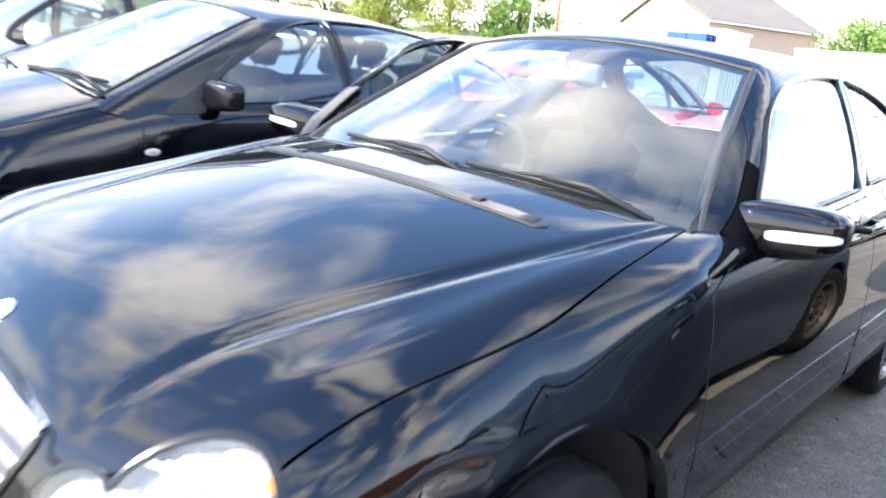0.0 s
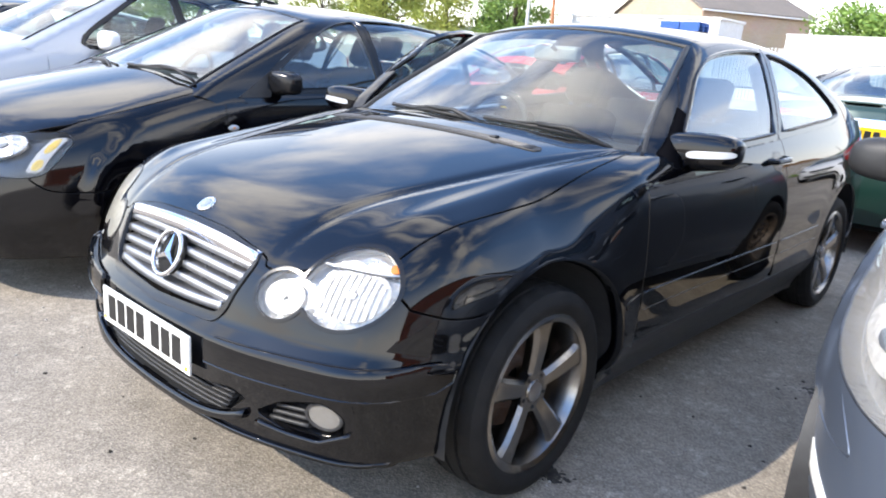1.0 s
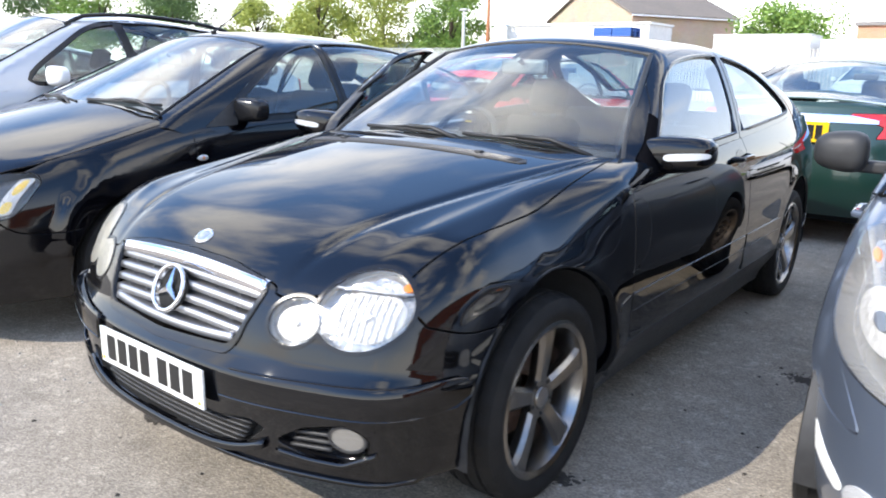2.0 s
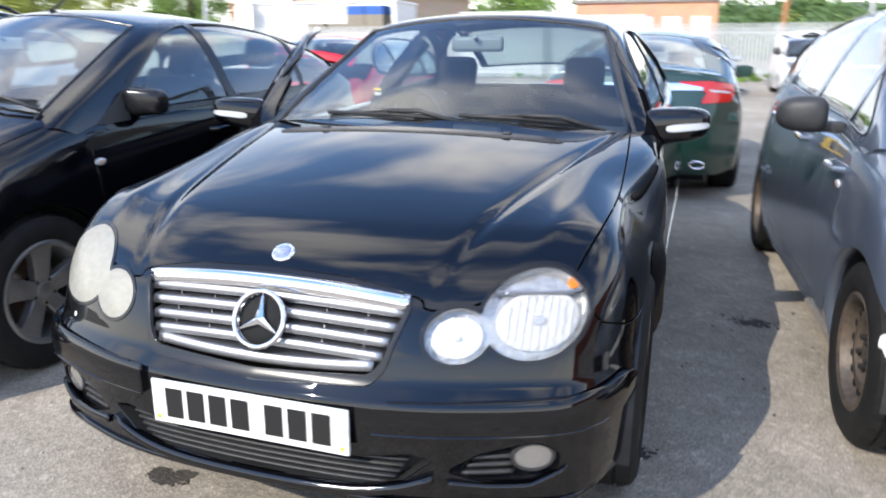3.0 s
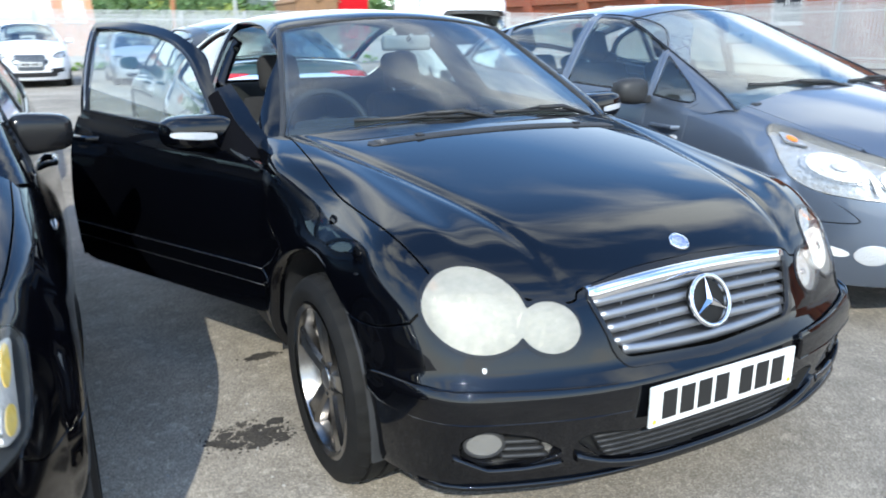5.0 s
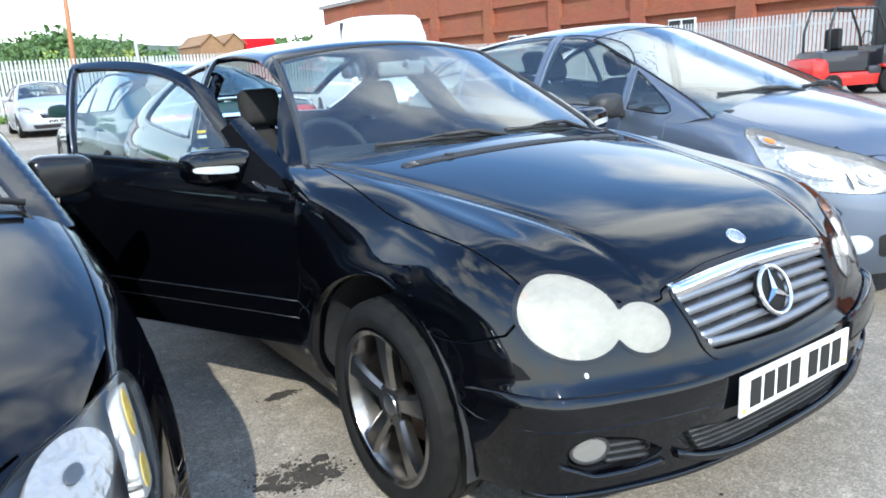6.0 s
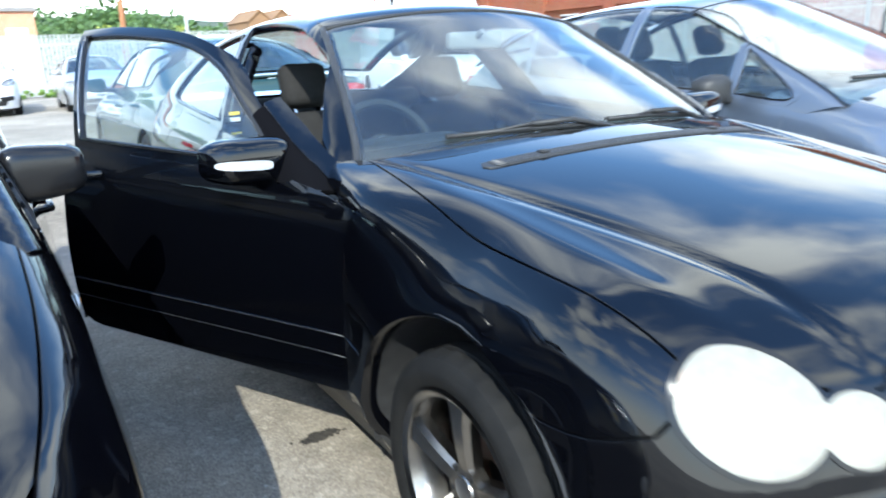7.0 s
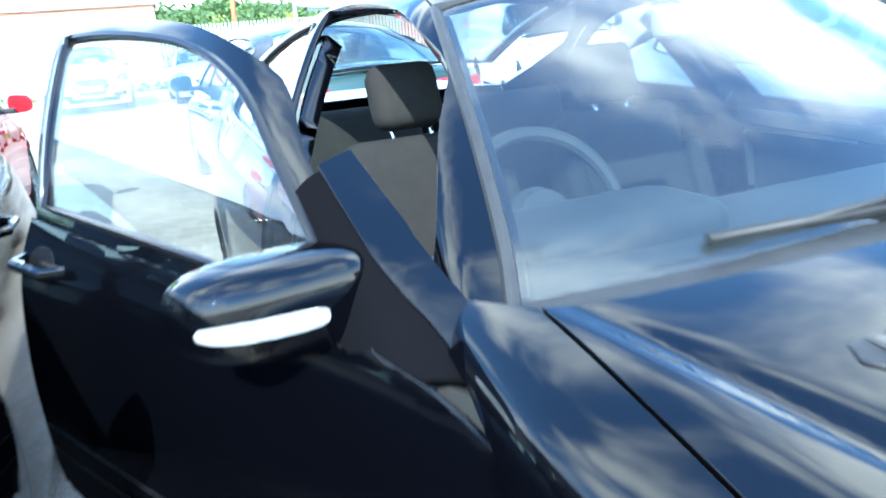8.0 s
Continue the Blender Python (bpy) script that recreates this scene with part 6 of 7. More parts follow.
# ---------- cars further off ----------
def hatch_form(L, W, H, wb=None):
    a, b, c = L / 4.34, W / 1.84, H / 1.455
    sc = lambda pts, u, v: tuple((p * u, q * v) for p, q in pts)
    return Form(
        L, w=sc(((0.2, 0.86), (0.8, 0.905), (1.5, 0.91), (2.5, 0.92), (3.4, 0.91), (4.0, 0.87), (4.34, 0.8)), a, b),
        dz=sc(((0.15, 0.06), (0.3, 0.02), (0.5, 0.0), (0.65, 0.005), (0.8, 0.03), (0.92, 0.06), (1.05, 0.1)), c, b),
        plan=sc(((0, 0), (0.3, 0.02), (0.5, 0.08), (0.65, 0.17), (0.78, 0.33), (0.86, 0.55)), b, a),
        rake=sc(((0.15, 0.1), (0.3, 0.01), (0.5, 0.0), (0.6, 0.03), (0.7, 0.1), (0.8, 0.2)), c, a),
        hood=sc(((0.05, 0.74), (0.25, 0.83), (0.6, 0.93), (1.0, 1.02), (1.2, 1.06), (1.6, 1.1)), a, c), hoodfall=sc(((0.1, 0.16), (0.5, 0.12), (1.0, 0.09), (1.5, 0.08)), a, c),
        cowl=1.1 * a, wsk=sc(((0.9, 0.82), (1.05, 1.12), (1.25, 1.55), (1.47, 2.05)), c, a),
        roof=sc(((1.5, 1.33), (1.9, 1.42), (2.3, 1.455), (2.8, 1.45), (3.4, 1.40), (3.9, 1.28), (4.34, 1.02)), a, c), crown=0.07,
        belt=sc(((1.1, 0.93), (2.0, 0.96), (3.0, 0.99), (4.34, 1.03)), a, c), tumble=(0.34, 0.42), axles=(0.87 * a, 3.51 * a), R=0.312 * (0.5 + 0.5 * c))


def far_hatch(name, label, mat, m, L=4.3, W=1.8, H=1.47, rim="multi", glass=None, rails=False, mirror_mat=None, step=0.08, seats=True, plates=(True, True)):
    a, b, c = L / 4.34, W / 1.84, H / 1.455
    f = hatch_form(L, W, H)
    car = thing(name, label, "car", m)
    q = lambda pts, u, v: [(x * u, y * v) for x, y in pts]
    body_car(f, car, mat, hood_edge=q([(0.74, 1.32), (0.73, 1.0), (0.7, 0.65), (0.66, 0.42)], b, a), lamp=corner_loop(q([(0.5, 0.66), (0.62, 0.63), (0.8, 0.66), (0.85, 0.74), (0.8, 0.8), (0.7, 0.78), (0.55, 0.73)], b, c), 0.04),
             dlo=smooth_loop(q([(1.55, 0.985), (1.85, 1.2), (2.15, 1.345), (2.6, 1.385), (3.1, 1.36), (3.6, 1.24), (3.75, 1.1), (3.6, 1.04), (2.8, 1.01), (1.9, 0.985)], a, c), True, 5),
             splits=[(2.38 * a, -0.1, 0.035), (3.2 * a, 0.1, 0.02)], doors=(1.28 * a, 2.36 * a, 3.22 * a), nose_top=q([(0.6, 0.76), (0.4, 0.73), (0.0, 0.74)], b, c), wind=(0.2, 0.76 * b, 0.56 * b, 1.36 * c, 1.415 * c, 1.03 * c), roof_end=3.3 * a,
             rim=rim, rim_r=0.205 * (0.5 + 0.5 * c), step=step, tail_glass=(3.4 * a, 3.95 * a, 0.5 * b, 0.55 * b), mirror=((0.86 * b, 1.66 * a, 0.95 * c), (0.18, 0.12, 0.14), False), mirror_mat=mirror_mat, front_join=0.52 * c, tail_lamp=corner_loop(q([(0.6, 0.8), (0.77, 0.8), (0.75, 1.0), (0.66, 1.0)], b, c), 0.03),
             plate_front=pose(0, -0.012, 0.42 * c) if plates[0] else None, plate_back=pose(0, L - 0.02, 0.8 * c, 0, 0, 180) if plates[1] else None, glass=glass)
    g = f.on_front(corner_loop(q([(-0.42, 0.62), (0.42, 0.62), (0.36, 0.5), (-0.36, 0.5)], b, c), 0.03))
    gr = strip_on(f, f.low, Round(f.axles[0] + 0.25), g, M_dark, car, "grille", 0.004)
    for k in range(3):
        bm = bmesh.new()
        front_bar(bm, f, lambda x, k=k: (0.53 + 0.03 * k) * c, -0.37 * b, 0.37 * b, 0.01, 0.02, 0.006, 14)
        part("slat", bm, M_chrome if k == 2 else M_plastic, gr)
    g = f.on_front(corner_loop(q([(-0.6, 0.34), (0.6, 0.34), (0.55, 0.24), (-0.55, 0.24)], b, c), 0.03))
    strip_on(f, f.low, Round(f.axles[0] + 0.25), g, M_plastic, car, "lower_intake", 0.004)
    if seats:
        cabin(f, car, -0.36, 1.35 * a, 0.97 * c, 2.35 * a, 0.52 * c)
    if rails:
        for s in (1, -1):
            bm = bmesh.new()
            pr = f.on_top([(s * 0.52 * b, y * a) for y in np.linspace(1.95, 3.5, 12)], f.top)
            tube(bm, [Vector(p) + Vector((0, 0, 0.05 * math.sin(math.pi * min(1, max(0, i / 11))) ** 0.3)) for i, p in enumerate(pr)], 0.016, 8)
            part("roof_rail", bm, M_trim, car)
    return f, car


far_hatch("people_carrier", "silver people carrier with black roof rails and white mirror", M_pale, pose(-4.72, -0.15, 0), 4.47, 1.8, 1.63, rails=True, mirror_mat=M_white, step=0.06)
far_hatch("hatchback_car", "dark hatchback at the row's end beside a people carrier", M_black_b, pose(-7.25, -0.1, 0), 4.2, 1.75, 1.46)
far_hatch("hatchback_car", "red hatchback with its tail towards the yard", M_red, pose(-2.8, 9.0, 0, 0, 0, 180), 4.0, 1.72, 1.44, step=0.05)
F_suv, suv = far_hatch("suv_car", "white sport utility car with dark grille by the fence", M_white, pose(-1.75, 21.5, 0), 5.08, 1.98, 1.74, plates=(False, True))
shield = strip_on(F_suv, F_suv.low, Round(F_suv.axles[0] + 0.25), F_suv.on_front(corner_loop([(-0.36, 0.86), (0.36, 0.86), (0.38, 0.78), (0.3, 0.46), (-0.3, 0.46), (-0.38, 0.78)], 0.03)), M_lampdark, suv, "shield_grille", 0.012, label="tall dark radiator grille")
for k in range(7):
    bm = bmesh.new()
    x = -0.27 + 0.09 * k
    y = float(F_suv.on_front([(x, 0.66)])[0][1])
    box(bm, x - 0.008, x + 0.008, y - 0.03, y, 0.5, 0.82, 0.003)
    part("grille_bar", bm, M_satin, shield)
plate(suv, pose(0, -0.05, 0.62), M_plate)
for s in (1, -1):
    strip_on(F_suv, F_suv.low, Round(F_suv.axles[0] + 0.25), F_suv.on_front(corner_loop([(0.46, 0.5), (0.78, 0.52), (0.8, 0.42), (0.5, 0.38)], 0.02)), M_mesh, suv, "side_intake", 0.008, s)
far_hatch("hatchback_car", "silver hatchback parked by the palisade fence", M_pale, pose(1.12, 21.0, 0), 4.34, 1.82, 1.48)
far_hatch("hatchback_car", "white hatchback behind the blue-grey hatchback", M_white, pose(4.05, 14.8, 0), 4.1, 1.75, 1.46)

# dark green saloon, tail towards the coupe
F_saloon = Form(
    4.96, w=((0.2, 0.86), (0.9, 0.92), (1.7, 0.93), (2.8, 0.94), (3.8, 0.93), (4.5, 0.89), (4.96, 0.83)),
    dz=((0.15, 0.06), (0.3, 0.02), (0.5, 0.0), (0.65, 0.004), (0.8, 0.025), (0.92, 0.06), (1.05, 0.1)),
    plan=((0, 0), (0.3, 0.03), (0.5, 0.1), (0.7, 0.24), (0.86, 0.6)), rake=((0.15, 0.1), (0.3, 0.01), (0.5, 0.0), (0.65, 0.05), (0.8, 0.2)),
    hood=((0.05, 0.72), (0.3, 0.82), (0.8, 0.92), (1.4, 1.0), (1.8, 1.03)), hoodfall=((0.1, 0.16), (0.5, 0.12), (1.0, 0.09), (1.5, 0.08)),
    cowl=1.45, wsk=((0.9, 1.2), (1.05, 1.5), (1.25, 1.95), (1.47, 2.5)),
    roof=((1.9, 1.3), (2.3, 1.42), (2.8, 1.46), (3.3, 1.44), (3.8, 1.33), (4.3, 1.16), (4.7, 1.05), (4.96, 1.0)), crown=0.07,
    belt=((1.4, 0.92), (2.5, 0.96), (3.5, 1.0), (4.96, 1.03)), tumble=(0.38, 0.45), axles=(0.98, 3.89), R=0.335,
    deck=((3.0, 1.1), (4.0, 1.125), (4.6, 1.115), (4.96, 1.07)),
    tail=((0, 0), (0.45, 0.05), (0.65, 0.12), (0.8, 0.26)))
saloon = thing("saloon_car", "dark green saloon with chrome tail bar and yellow rear plate", "car", pose(0.43, 9.98, 0, 0, 0, 180))
body_car(F_saloon, saloon, M_green, hood_edge=[(0.74, 1.68), (0.73, 1.2), (0.7, 0.7), (0.64, 0.45)], lamp=corner_loop([(0.5, 0.66), (0.62, 0.62), (0.8, 0.66), (0.84, 0.74), (0.7, 0.77)], 0.04),
         dlo=smooth_loop([(1.9, 0.985), (2.2, 1.18), (2.55, 1.33), (3.0, 1.37), (3.5, 1.335), (3.85, 1.22), (3.95, 1.1), (3.85, 1.045), (3.2, 1.02), (2.3, 0.99)], True, 5),
         splits=[(2.75, -0.1, 0.035), (3.62, 0.1, 0.015)], doors=(1.6, 2.73, 3.62), nose_top=[(0.6, 0.74), (0.4, 0.72), (0.0, 0.74)], wind=(0.2, 0.76, 0.58, 1.36, 1.42, 1.0), roof_end=3.45, rim="multi", rim_r=0.235, tyre_w=0.245,
         step=0.06, tail_glass=(3.55, 4.32, 0.5, 0.56), mirror=((0.86, 2.0, 0.95), (0.2, 0.13, 0.14), False), hatch=False, tail_lamp=corner_loop([(0.36, 1.0), (0.6, 1.005), (0.79, 0.975), (0.8, 0.9), (0.77, 0.835), (0.54, 0.825), (0.58, 0.91), (0.5, 0.94), (0.36, 0.95)], 0.015), tail_corner=0.5,
         plate_back=None)
plate(saloon, pose(0, 4.975, 0.86, 0, 0, 180), M_plate_y, 0.5, 0.15)
cabin(F_saloon, saloon, -0.38, 1.75, 0.97, 2.7, 0.44, y_rear=3.35)
tb = F_saloon.on_tail(corner_loop([(-0.36, 0.985), (0.36, 0.985), (0.54, 0.955), (0.54, 0.93), (-0.54, 0.93), (-0.54, 0.955)], 0.006))
strip_on(F_saloon, F_saloon.both, RoundBack(3.9), tb, M_chrome, saloon, "chrome_bar", 0.012)
for s in (1, -1):
    wl_in = F_saloon.on_tail(corner_loop([(0.6, 0.935), (0.76, 0.918), (0.76, 0.905), (0.61, 0.917)], 0.004))
    strip_on(F_saloon, F_saloon.both, RoundBack(3.9), wl_in, M_clearlens, saloon, "reversing_lamp", 0.006, s)
    bm = bmesh.new()
    tube(bm, [(s * 0.55 + 0.055 * math.cos(t), 4.9, 0.33 + 0.03 * math.sin(t)) for t in np.linspace(0, 2 * math.pi, 20, endpoint=False)], 0.01, 6, True)
    part("exhaust_tip", bm, M_chrome, saloon)


# ---------- vans ----------
def van(label, m, L, W, H, dark_bumper=True):
    c = H / 2.0
    f = Form(L, w=((0.1, W * 0.46), (0.8, W * 0.495), (2.0, W / 2), (L - 0.6, W / 2), (L, W * 0.485)),
             dz=((0.15, 0.04), (0.4, 0.0), (0.9, 0.0), (1.2, 0.03), (1.6, 0.06)), plan=((0, 0), (0.4, 0.03), (0.6, 0.1), (0.75, 0.22), (W / 2, 0.5)), rake=((0.2, 0.04), (0.5, 0.0), (0.8, 0.06), (1.0, 0.2)),
             hood=((0.1, 0.9), (0.4, 1.02), (0.8, 1.12), (1.2, 1.2)), hoodfall=((0.1, 0.1), (1.2, 0.08)), cowl=0.72, wsk=((1.0, 0.5), (1.2, 0.85), (1.6, 1.3), (1.6 + H - 1.75, 1.9)),
             roof=((0.9, H - 0.35), (1.5, H - 0.06), (2.0, H), (L - 0.5, H), (L, H - 0.05)), crown=0.05, belt=((0.8, 1.1), (L, 1.15)), tumble=(0.06, 0.08), axles=(0.9, L * 0.78), R=0.33,
             tail=((0, 0), (0.7, 0.02), (W / 2, 0.1)), tailrake=((0.2, 0.04), (0.6, 0.0), (1.6, 0.03), (H, 0.08)))
    v = thing("van", label, "van", m)
    hw = W / 2
    body_car(f, v, M_white, hood_edge=[(hw - 0.16, 0.9), (hw - 0.17, 0.6), (hw - 0.24, 0.3)], lamp=corner_loop([(hw - 0.38, 0.82), (hw - 0.14, 0.8), (hw - 0.09, 0.95), (hw - 0.2, 1.0)], 0.04),
             dlo=corner_loop([(1.1, 1.15), (1.45, min(1.62, H - 0.3)), (1.85, min(1.66, H - 0.26)), (1.9, 1.15)], 0.06), splits=[], doors=(0.95, 2.0), nose_top=[(hw - 0.42, 0.88), (0.3, 0.9), (0, 0.92)],
             wind=(0.2, hw - 0.12, hw - 0.18, min(1.66, H - 0.2), min(1.72, H - 0.14), 1.17), roof_end=L - 0.4, rim="steel", step=0.09, front_join=0.6, roof_edge=hw - 0.2, mirror=((hw - 0.04, 1.2, 1.15), (0.16, 0.12, 0.2), False), mirror_mat=M_plastic, plate_front=pose(0, -0.012, 0.5))
    g = f.on_front(corner_loop([(-hw + 0.12, 0.62), (hw - 0.12, 0.62), (hw - 0.14, 0.3), (-hw + 0.14, 0.3)], 0.05))
    strip_on(f, f.low, Round(1.15), g, M_plastic, v, "bumper_insert", 0.02)
    bm = bmesh.new()
    box(bm, -hw + 0.1, hw - 0.1, 2.1, 2.15, 0.3, H - 0.1)
    part("bulkhead", bm, M_cabin, v)
    if H > 2.2:
        bm = bmesh.new()
        rows = []
        for y, zt, w in ((0.98, 1.78, 0.62), (1.25, 2.12, 0.74), (1.65, 2.4, 0.82), (2.2, H + 0.01, 0.86), (L - 0.6, H + 0.01, 0.86), (L - 0.12, H - 0.04, 0.84), (L - 0.06, 1.7, 0.86)):
            hh = zt - 1.68
            rows.append([bm.verts.new((sx * w * k, y, 1.68 + hh * e)) for sx, k, e in ((-1, 1.08, 0), (-1, 1.03, 0.55), (-1, 0.96, 0.85), (-1, 0.82, 0.97), (-1, 0.4, 1), (1, 0.4, 1), (1, 0.82, 0.97), (1, 0.96, 0.85), (1, 1.03, 0.55), (1, 1.08, 0))])
        for a, b in zip(rows, rows[1:]):
            for i in range(9):
                bm.faces.new((a[i], a[i + 1], b[i + 1], b[i])).smooth = True
        part("high_roof", bm, M_white, v)
    return v


van("small white van with dark bumper by the fence", pose(4.05, 21.2, 0), 4.2, 1.75, 1.82)
van("tall white panel van parked beyond the blue-grey hatchback", pose(6.35, 11.6, 0, 0, 0, -14), 5.6, 2.0, 2.4)

# ---------- fence ----------
M_galv = material("galvanised_steel", (0.5, 0.51, 0.5), 0.55, 0.1, grain=(6, 0.8, (0.34, 0.35, 0.35)))


def fence(label, a, b, pitch=0.15):
    a, b = Vector((*a, 0)), Vector((*b, 0))
    d = (b - a).normalized()
    n = (b - a).length
    ang = math.atan2(d.y, d.x)
    f = thing("palisade_fence", label, "fence", Matrix.Translation(a) @ Matrix.Rotation(ang, 4, "Z"), kind="structure")
    k = 0
    bm = bmesh.new()
    while k * 2.75 <= n:
        bm2 = bmesh.new()
        box(bm2, k * 2.75 - 0.05, k * 2.75 + 0.05, 0.04, 0.09, 0, 2.35)
        part("fence_post", bm2, M_galv, f)
        k += 1
    for z in (0.4, 2.0):
        bm2 = bmesh.new()
        box(bm2, 0, n, 0.012, 0.04, z - 0.025, z + 0.025)
        part("rail", bm2, M_galv, f)
    vs, fs = [], []
    for i in range(int(n / pitch)):
        x = i * pitch
        h = 2.4
        o = len(vs)
        for yy, w in ((0.0, 0.05), (0.012, 0.05)):
            vs += [(x - w, yy, 0.06), (x + w, yy, 0.06), (x + w, yy, h - 0.22), (x + w * 0.55, yy, h - 0.1), (x + w * 0.9, yy, h - 0.05), (x + w * 0.2, yy, h), (x - w * 0.2, yy, h), (x - w * 0.9, yy, h - 0.05), (x - w * 0.55, yy, h - 0.1), (x - w, yy, h - 0.22)]
        fs += [tuple(range(o, o + 10)), tuple(range(o + 19, o + 9, -1))]
        fs += [(o + j, o + 10 + j, o + 10 + (j + 1) % 10, o + (j + 1) % 10) for j in range(10)]
    me = bpy.data.meshes.new("pales")
    me.from_pydata(vs, [], fs)
    ob = part("pales", me, M_galv, f)
    ob["kind"] = "stuff"
    return f


fence("galvanised steel palisade fence along the yard's far edge", (-40, 33), (25.5, 33))
fence("galvanised steel palisade fence before the brick works", (25.5, 33), (22.0, -6))

# ---------- buildings ----------
def brick_material(name, c1, c2, mortar, sx=1.0):
    m = material(name, c1, 0.9)
    nt = m.node_tree
    b = nt.nodes["Principled BSDF"]
    co, mp, br, no, mx = (nt.nodes.new("ShaderNode" + k) for k in ("TexCoord", "Mapping", "TexBrick", "TexNoise", "Mix"))
    br.inputs["Color1"].default_value, br.inputs["Color2"].default_value, br.inputs["Mortar"].default_value = (*c1, 1), (*c2, 1), (*mortar, 1)
    br.inputs["Scale"].default_value = 1.0
    br.inputs["Brick Width"].default_value, br.inputs["Row Height"].default_value, br.inputs["Mortar Size"].default_value = 0.225, 0.075, 0.008
    no.inputs["Scale"].default_value, no.inputs["Detail"].default_value = 0.6, 6
    mx.data_type, mx.blend_type = "RGBA", "MULTIPLY"
    mx.inputs["Factor"].default_value = 0.35
    mp.inputs["Rotation"].default_value = (radians(90), 0, radians(90) if sx else 0)
    nt.links.new(co.outputs["Object"], mp.inputs["Vector"])
    nt.links.new(co.outputs["Object"], no.inputs["Vector"])
    sep, cmb, add = nt.nodes.new("ShaderNodeSeparateXYZ"), nt.nodes.new("ShaderNodeCombineXYZ"), nt.nodes.new("ShaderNodeMath")
    nt.links.new(co.outputs["Object"], sep.inputs[0])
    nt.links.new(sep.outputs["X"], add.inputs[0])
    nt.links.new(sep.outputs["Y"], add.inputs[1])
    nt.links.new(add.outputs[0], cmb.inputs["X"])
    nt.links.new(sep.outputs["Z"], cmb.inputs["Y"])
    nt.links.new(cmb.outputs[0], br.inputs["Vector"])
    nt.links.new(br.outputs["Color"], mx.inputs["A"])
    nt.links.new(no.outputs["Color"], mx.inputs["B"])
    nt.links.new(mx.outputs["Result"], b.inputs["Base Color"])
    return m


M_brick = brick_material("red_brick", (0.36, 0.095, 0.04), (0.28, 0.07, 0.032), (0.24, 0.15, 0.1))
M_brick_o = brick_material("orange_brick", (0.75, 0.33, 0.18), (0.66, 0.28, 0.15), (0.6, 0.45, 0.36))
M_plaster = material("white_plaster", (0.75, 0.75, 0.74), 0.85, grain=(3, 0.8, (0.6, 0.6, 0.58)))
M_slate = material("grey_slate", (0.2, 0.19, 0.185), 0.8, grain=(4, 0.9, (0.28, 0.26, 0.24)))
M_pane = material("dark_pane", (0.03, 0.035, 0.04), 0.08, coat=0.6)
M_blind = material("pale_blind_behind_pane", (0.6, 0.62, 0.62), 0.2, coat=0.6)
M_frame = material("white_frame", (0.75, 0.75, 0.74), 0.5)


def window_in(parent, m, w, h, mat=None):
    bm = bmesh.new()
    box(bm, -w / 2, w / 2, -0.05, 0.05, 0, h, 0.01, 1, m)
    o = part("window", bm, M_frame, parent)
    for s in (-1, 1):
        bm = bmesh.new()
        box(bm, s * w / 4 - w / 4 + 0.05, s * w / 4 + w / 4 - 0.05, -0.06, -0.052, 0.06, h - 0.06, 0, 1, m)
        part("pane", bm, mat or M_pane, o)
    bm = bmesh.new()
    box(bm, -w / 2 - 0.1, w / 2 + 0.1, -0.14, 0.02, -0.12, 0, 0.01, 1, m)
    part("sill", bm, M_frame, o)


works = thing("brick_works", "long red brick works building with recessed wall panels", "building", pose(29.5, 0, 0), kind="structure")
bm = bmesh.new()
box(bm, 0.25, 12, -12, 62, 0, 6.8)
part("wall", bm, M_brick, works)
for k in range(12):
    bm = bmesh.new()
    box(bm, -0.05, 0.25, -12 + k * 6.2, -11.1 + k * 6.2, 0, 6.8)
    part("pilaster", bm, M_brick, works)
for z0, z1, d in ((0, 1.3, 0.0), (3.2, 3.6, 0.02), (4.7, 6.8, 0.04)):
    bm = bmesh.new()
    box(bm, d, 0.25, -11.95, 61.9, z0, z1)
    part("brick_band", bm, M_brick, works)
for k in range(11):
    if k % 2:
        window_in(works, Matrix.Translation((0.2, -8 + k * 6.2, 1.7)) @ Matrix.Rotation(radians(-90), 4, "Z"), 1.6, 1.2)
bm = bmesh.new()
box(bm, -0.2, 12.2, -12.3, 62.3, 6.8, 7.1)
part("roof", bm, M_slate, works)

flat_b = thing("flat_roofed_building", "low orange brick building with white windows and flat roof", "building", pose(-3.2, 60, 0), kind="structure")
bm = bmesh.new()
box(bm, -5.4, 5.4, 0, 9, 0, 4.9)
part("wall", bm, M_brick_o, flat_b)
bm = bmesh.new()
box(bm, -5.6, 5.6, -0.2, 9.2, 4.9, 5.15)
part("roof", bm, M_slate, flat_b)
for k in range(5):
    window_in(flat_b, Matrix.Translation((-4.2 + k * 2.1, -0.02, 2.4)), 1.3, 1.4, M_blind)

cabin_b = thing("white_store", "long white flat-roofed store behind the fence", "building", pose(-24.6, 47.5, 0), kind="structure")
bm = bmesh.new()
box(bm, -5.7, 5.7, 0, 4, 0, 4.45)
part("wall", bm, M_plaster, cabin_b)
bm = bmesh.new()
box(bm, -5.8, 5.8, -0.1, 4.1, 4.45, 4.6)
part("roof", bm, M_frame, cabin_b)
M_roof = material("brown_grey_roof_tiles", (0.19, 0.16, 0.135), 0.85, grain=(4, 0.9, (0.15, 0.13, 0.11)), bump=(12, 0.3))
M_cream = brick_material("cream_brick", (0.56, 0.43, 0.31), (0.5, 0.38, 0.27), (0.5, 0.43, 0.35))
gable = thing("gabled_brick_house", "cream brick house with a broad brown-grey tiled roof", "building", pose(-28.09, 56, 0, 0, 0, 59.7), kind="structure")
bm = bmesh.new()
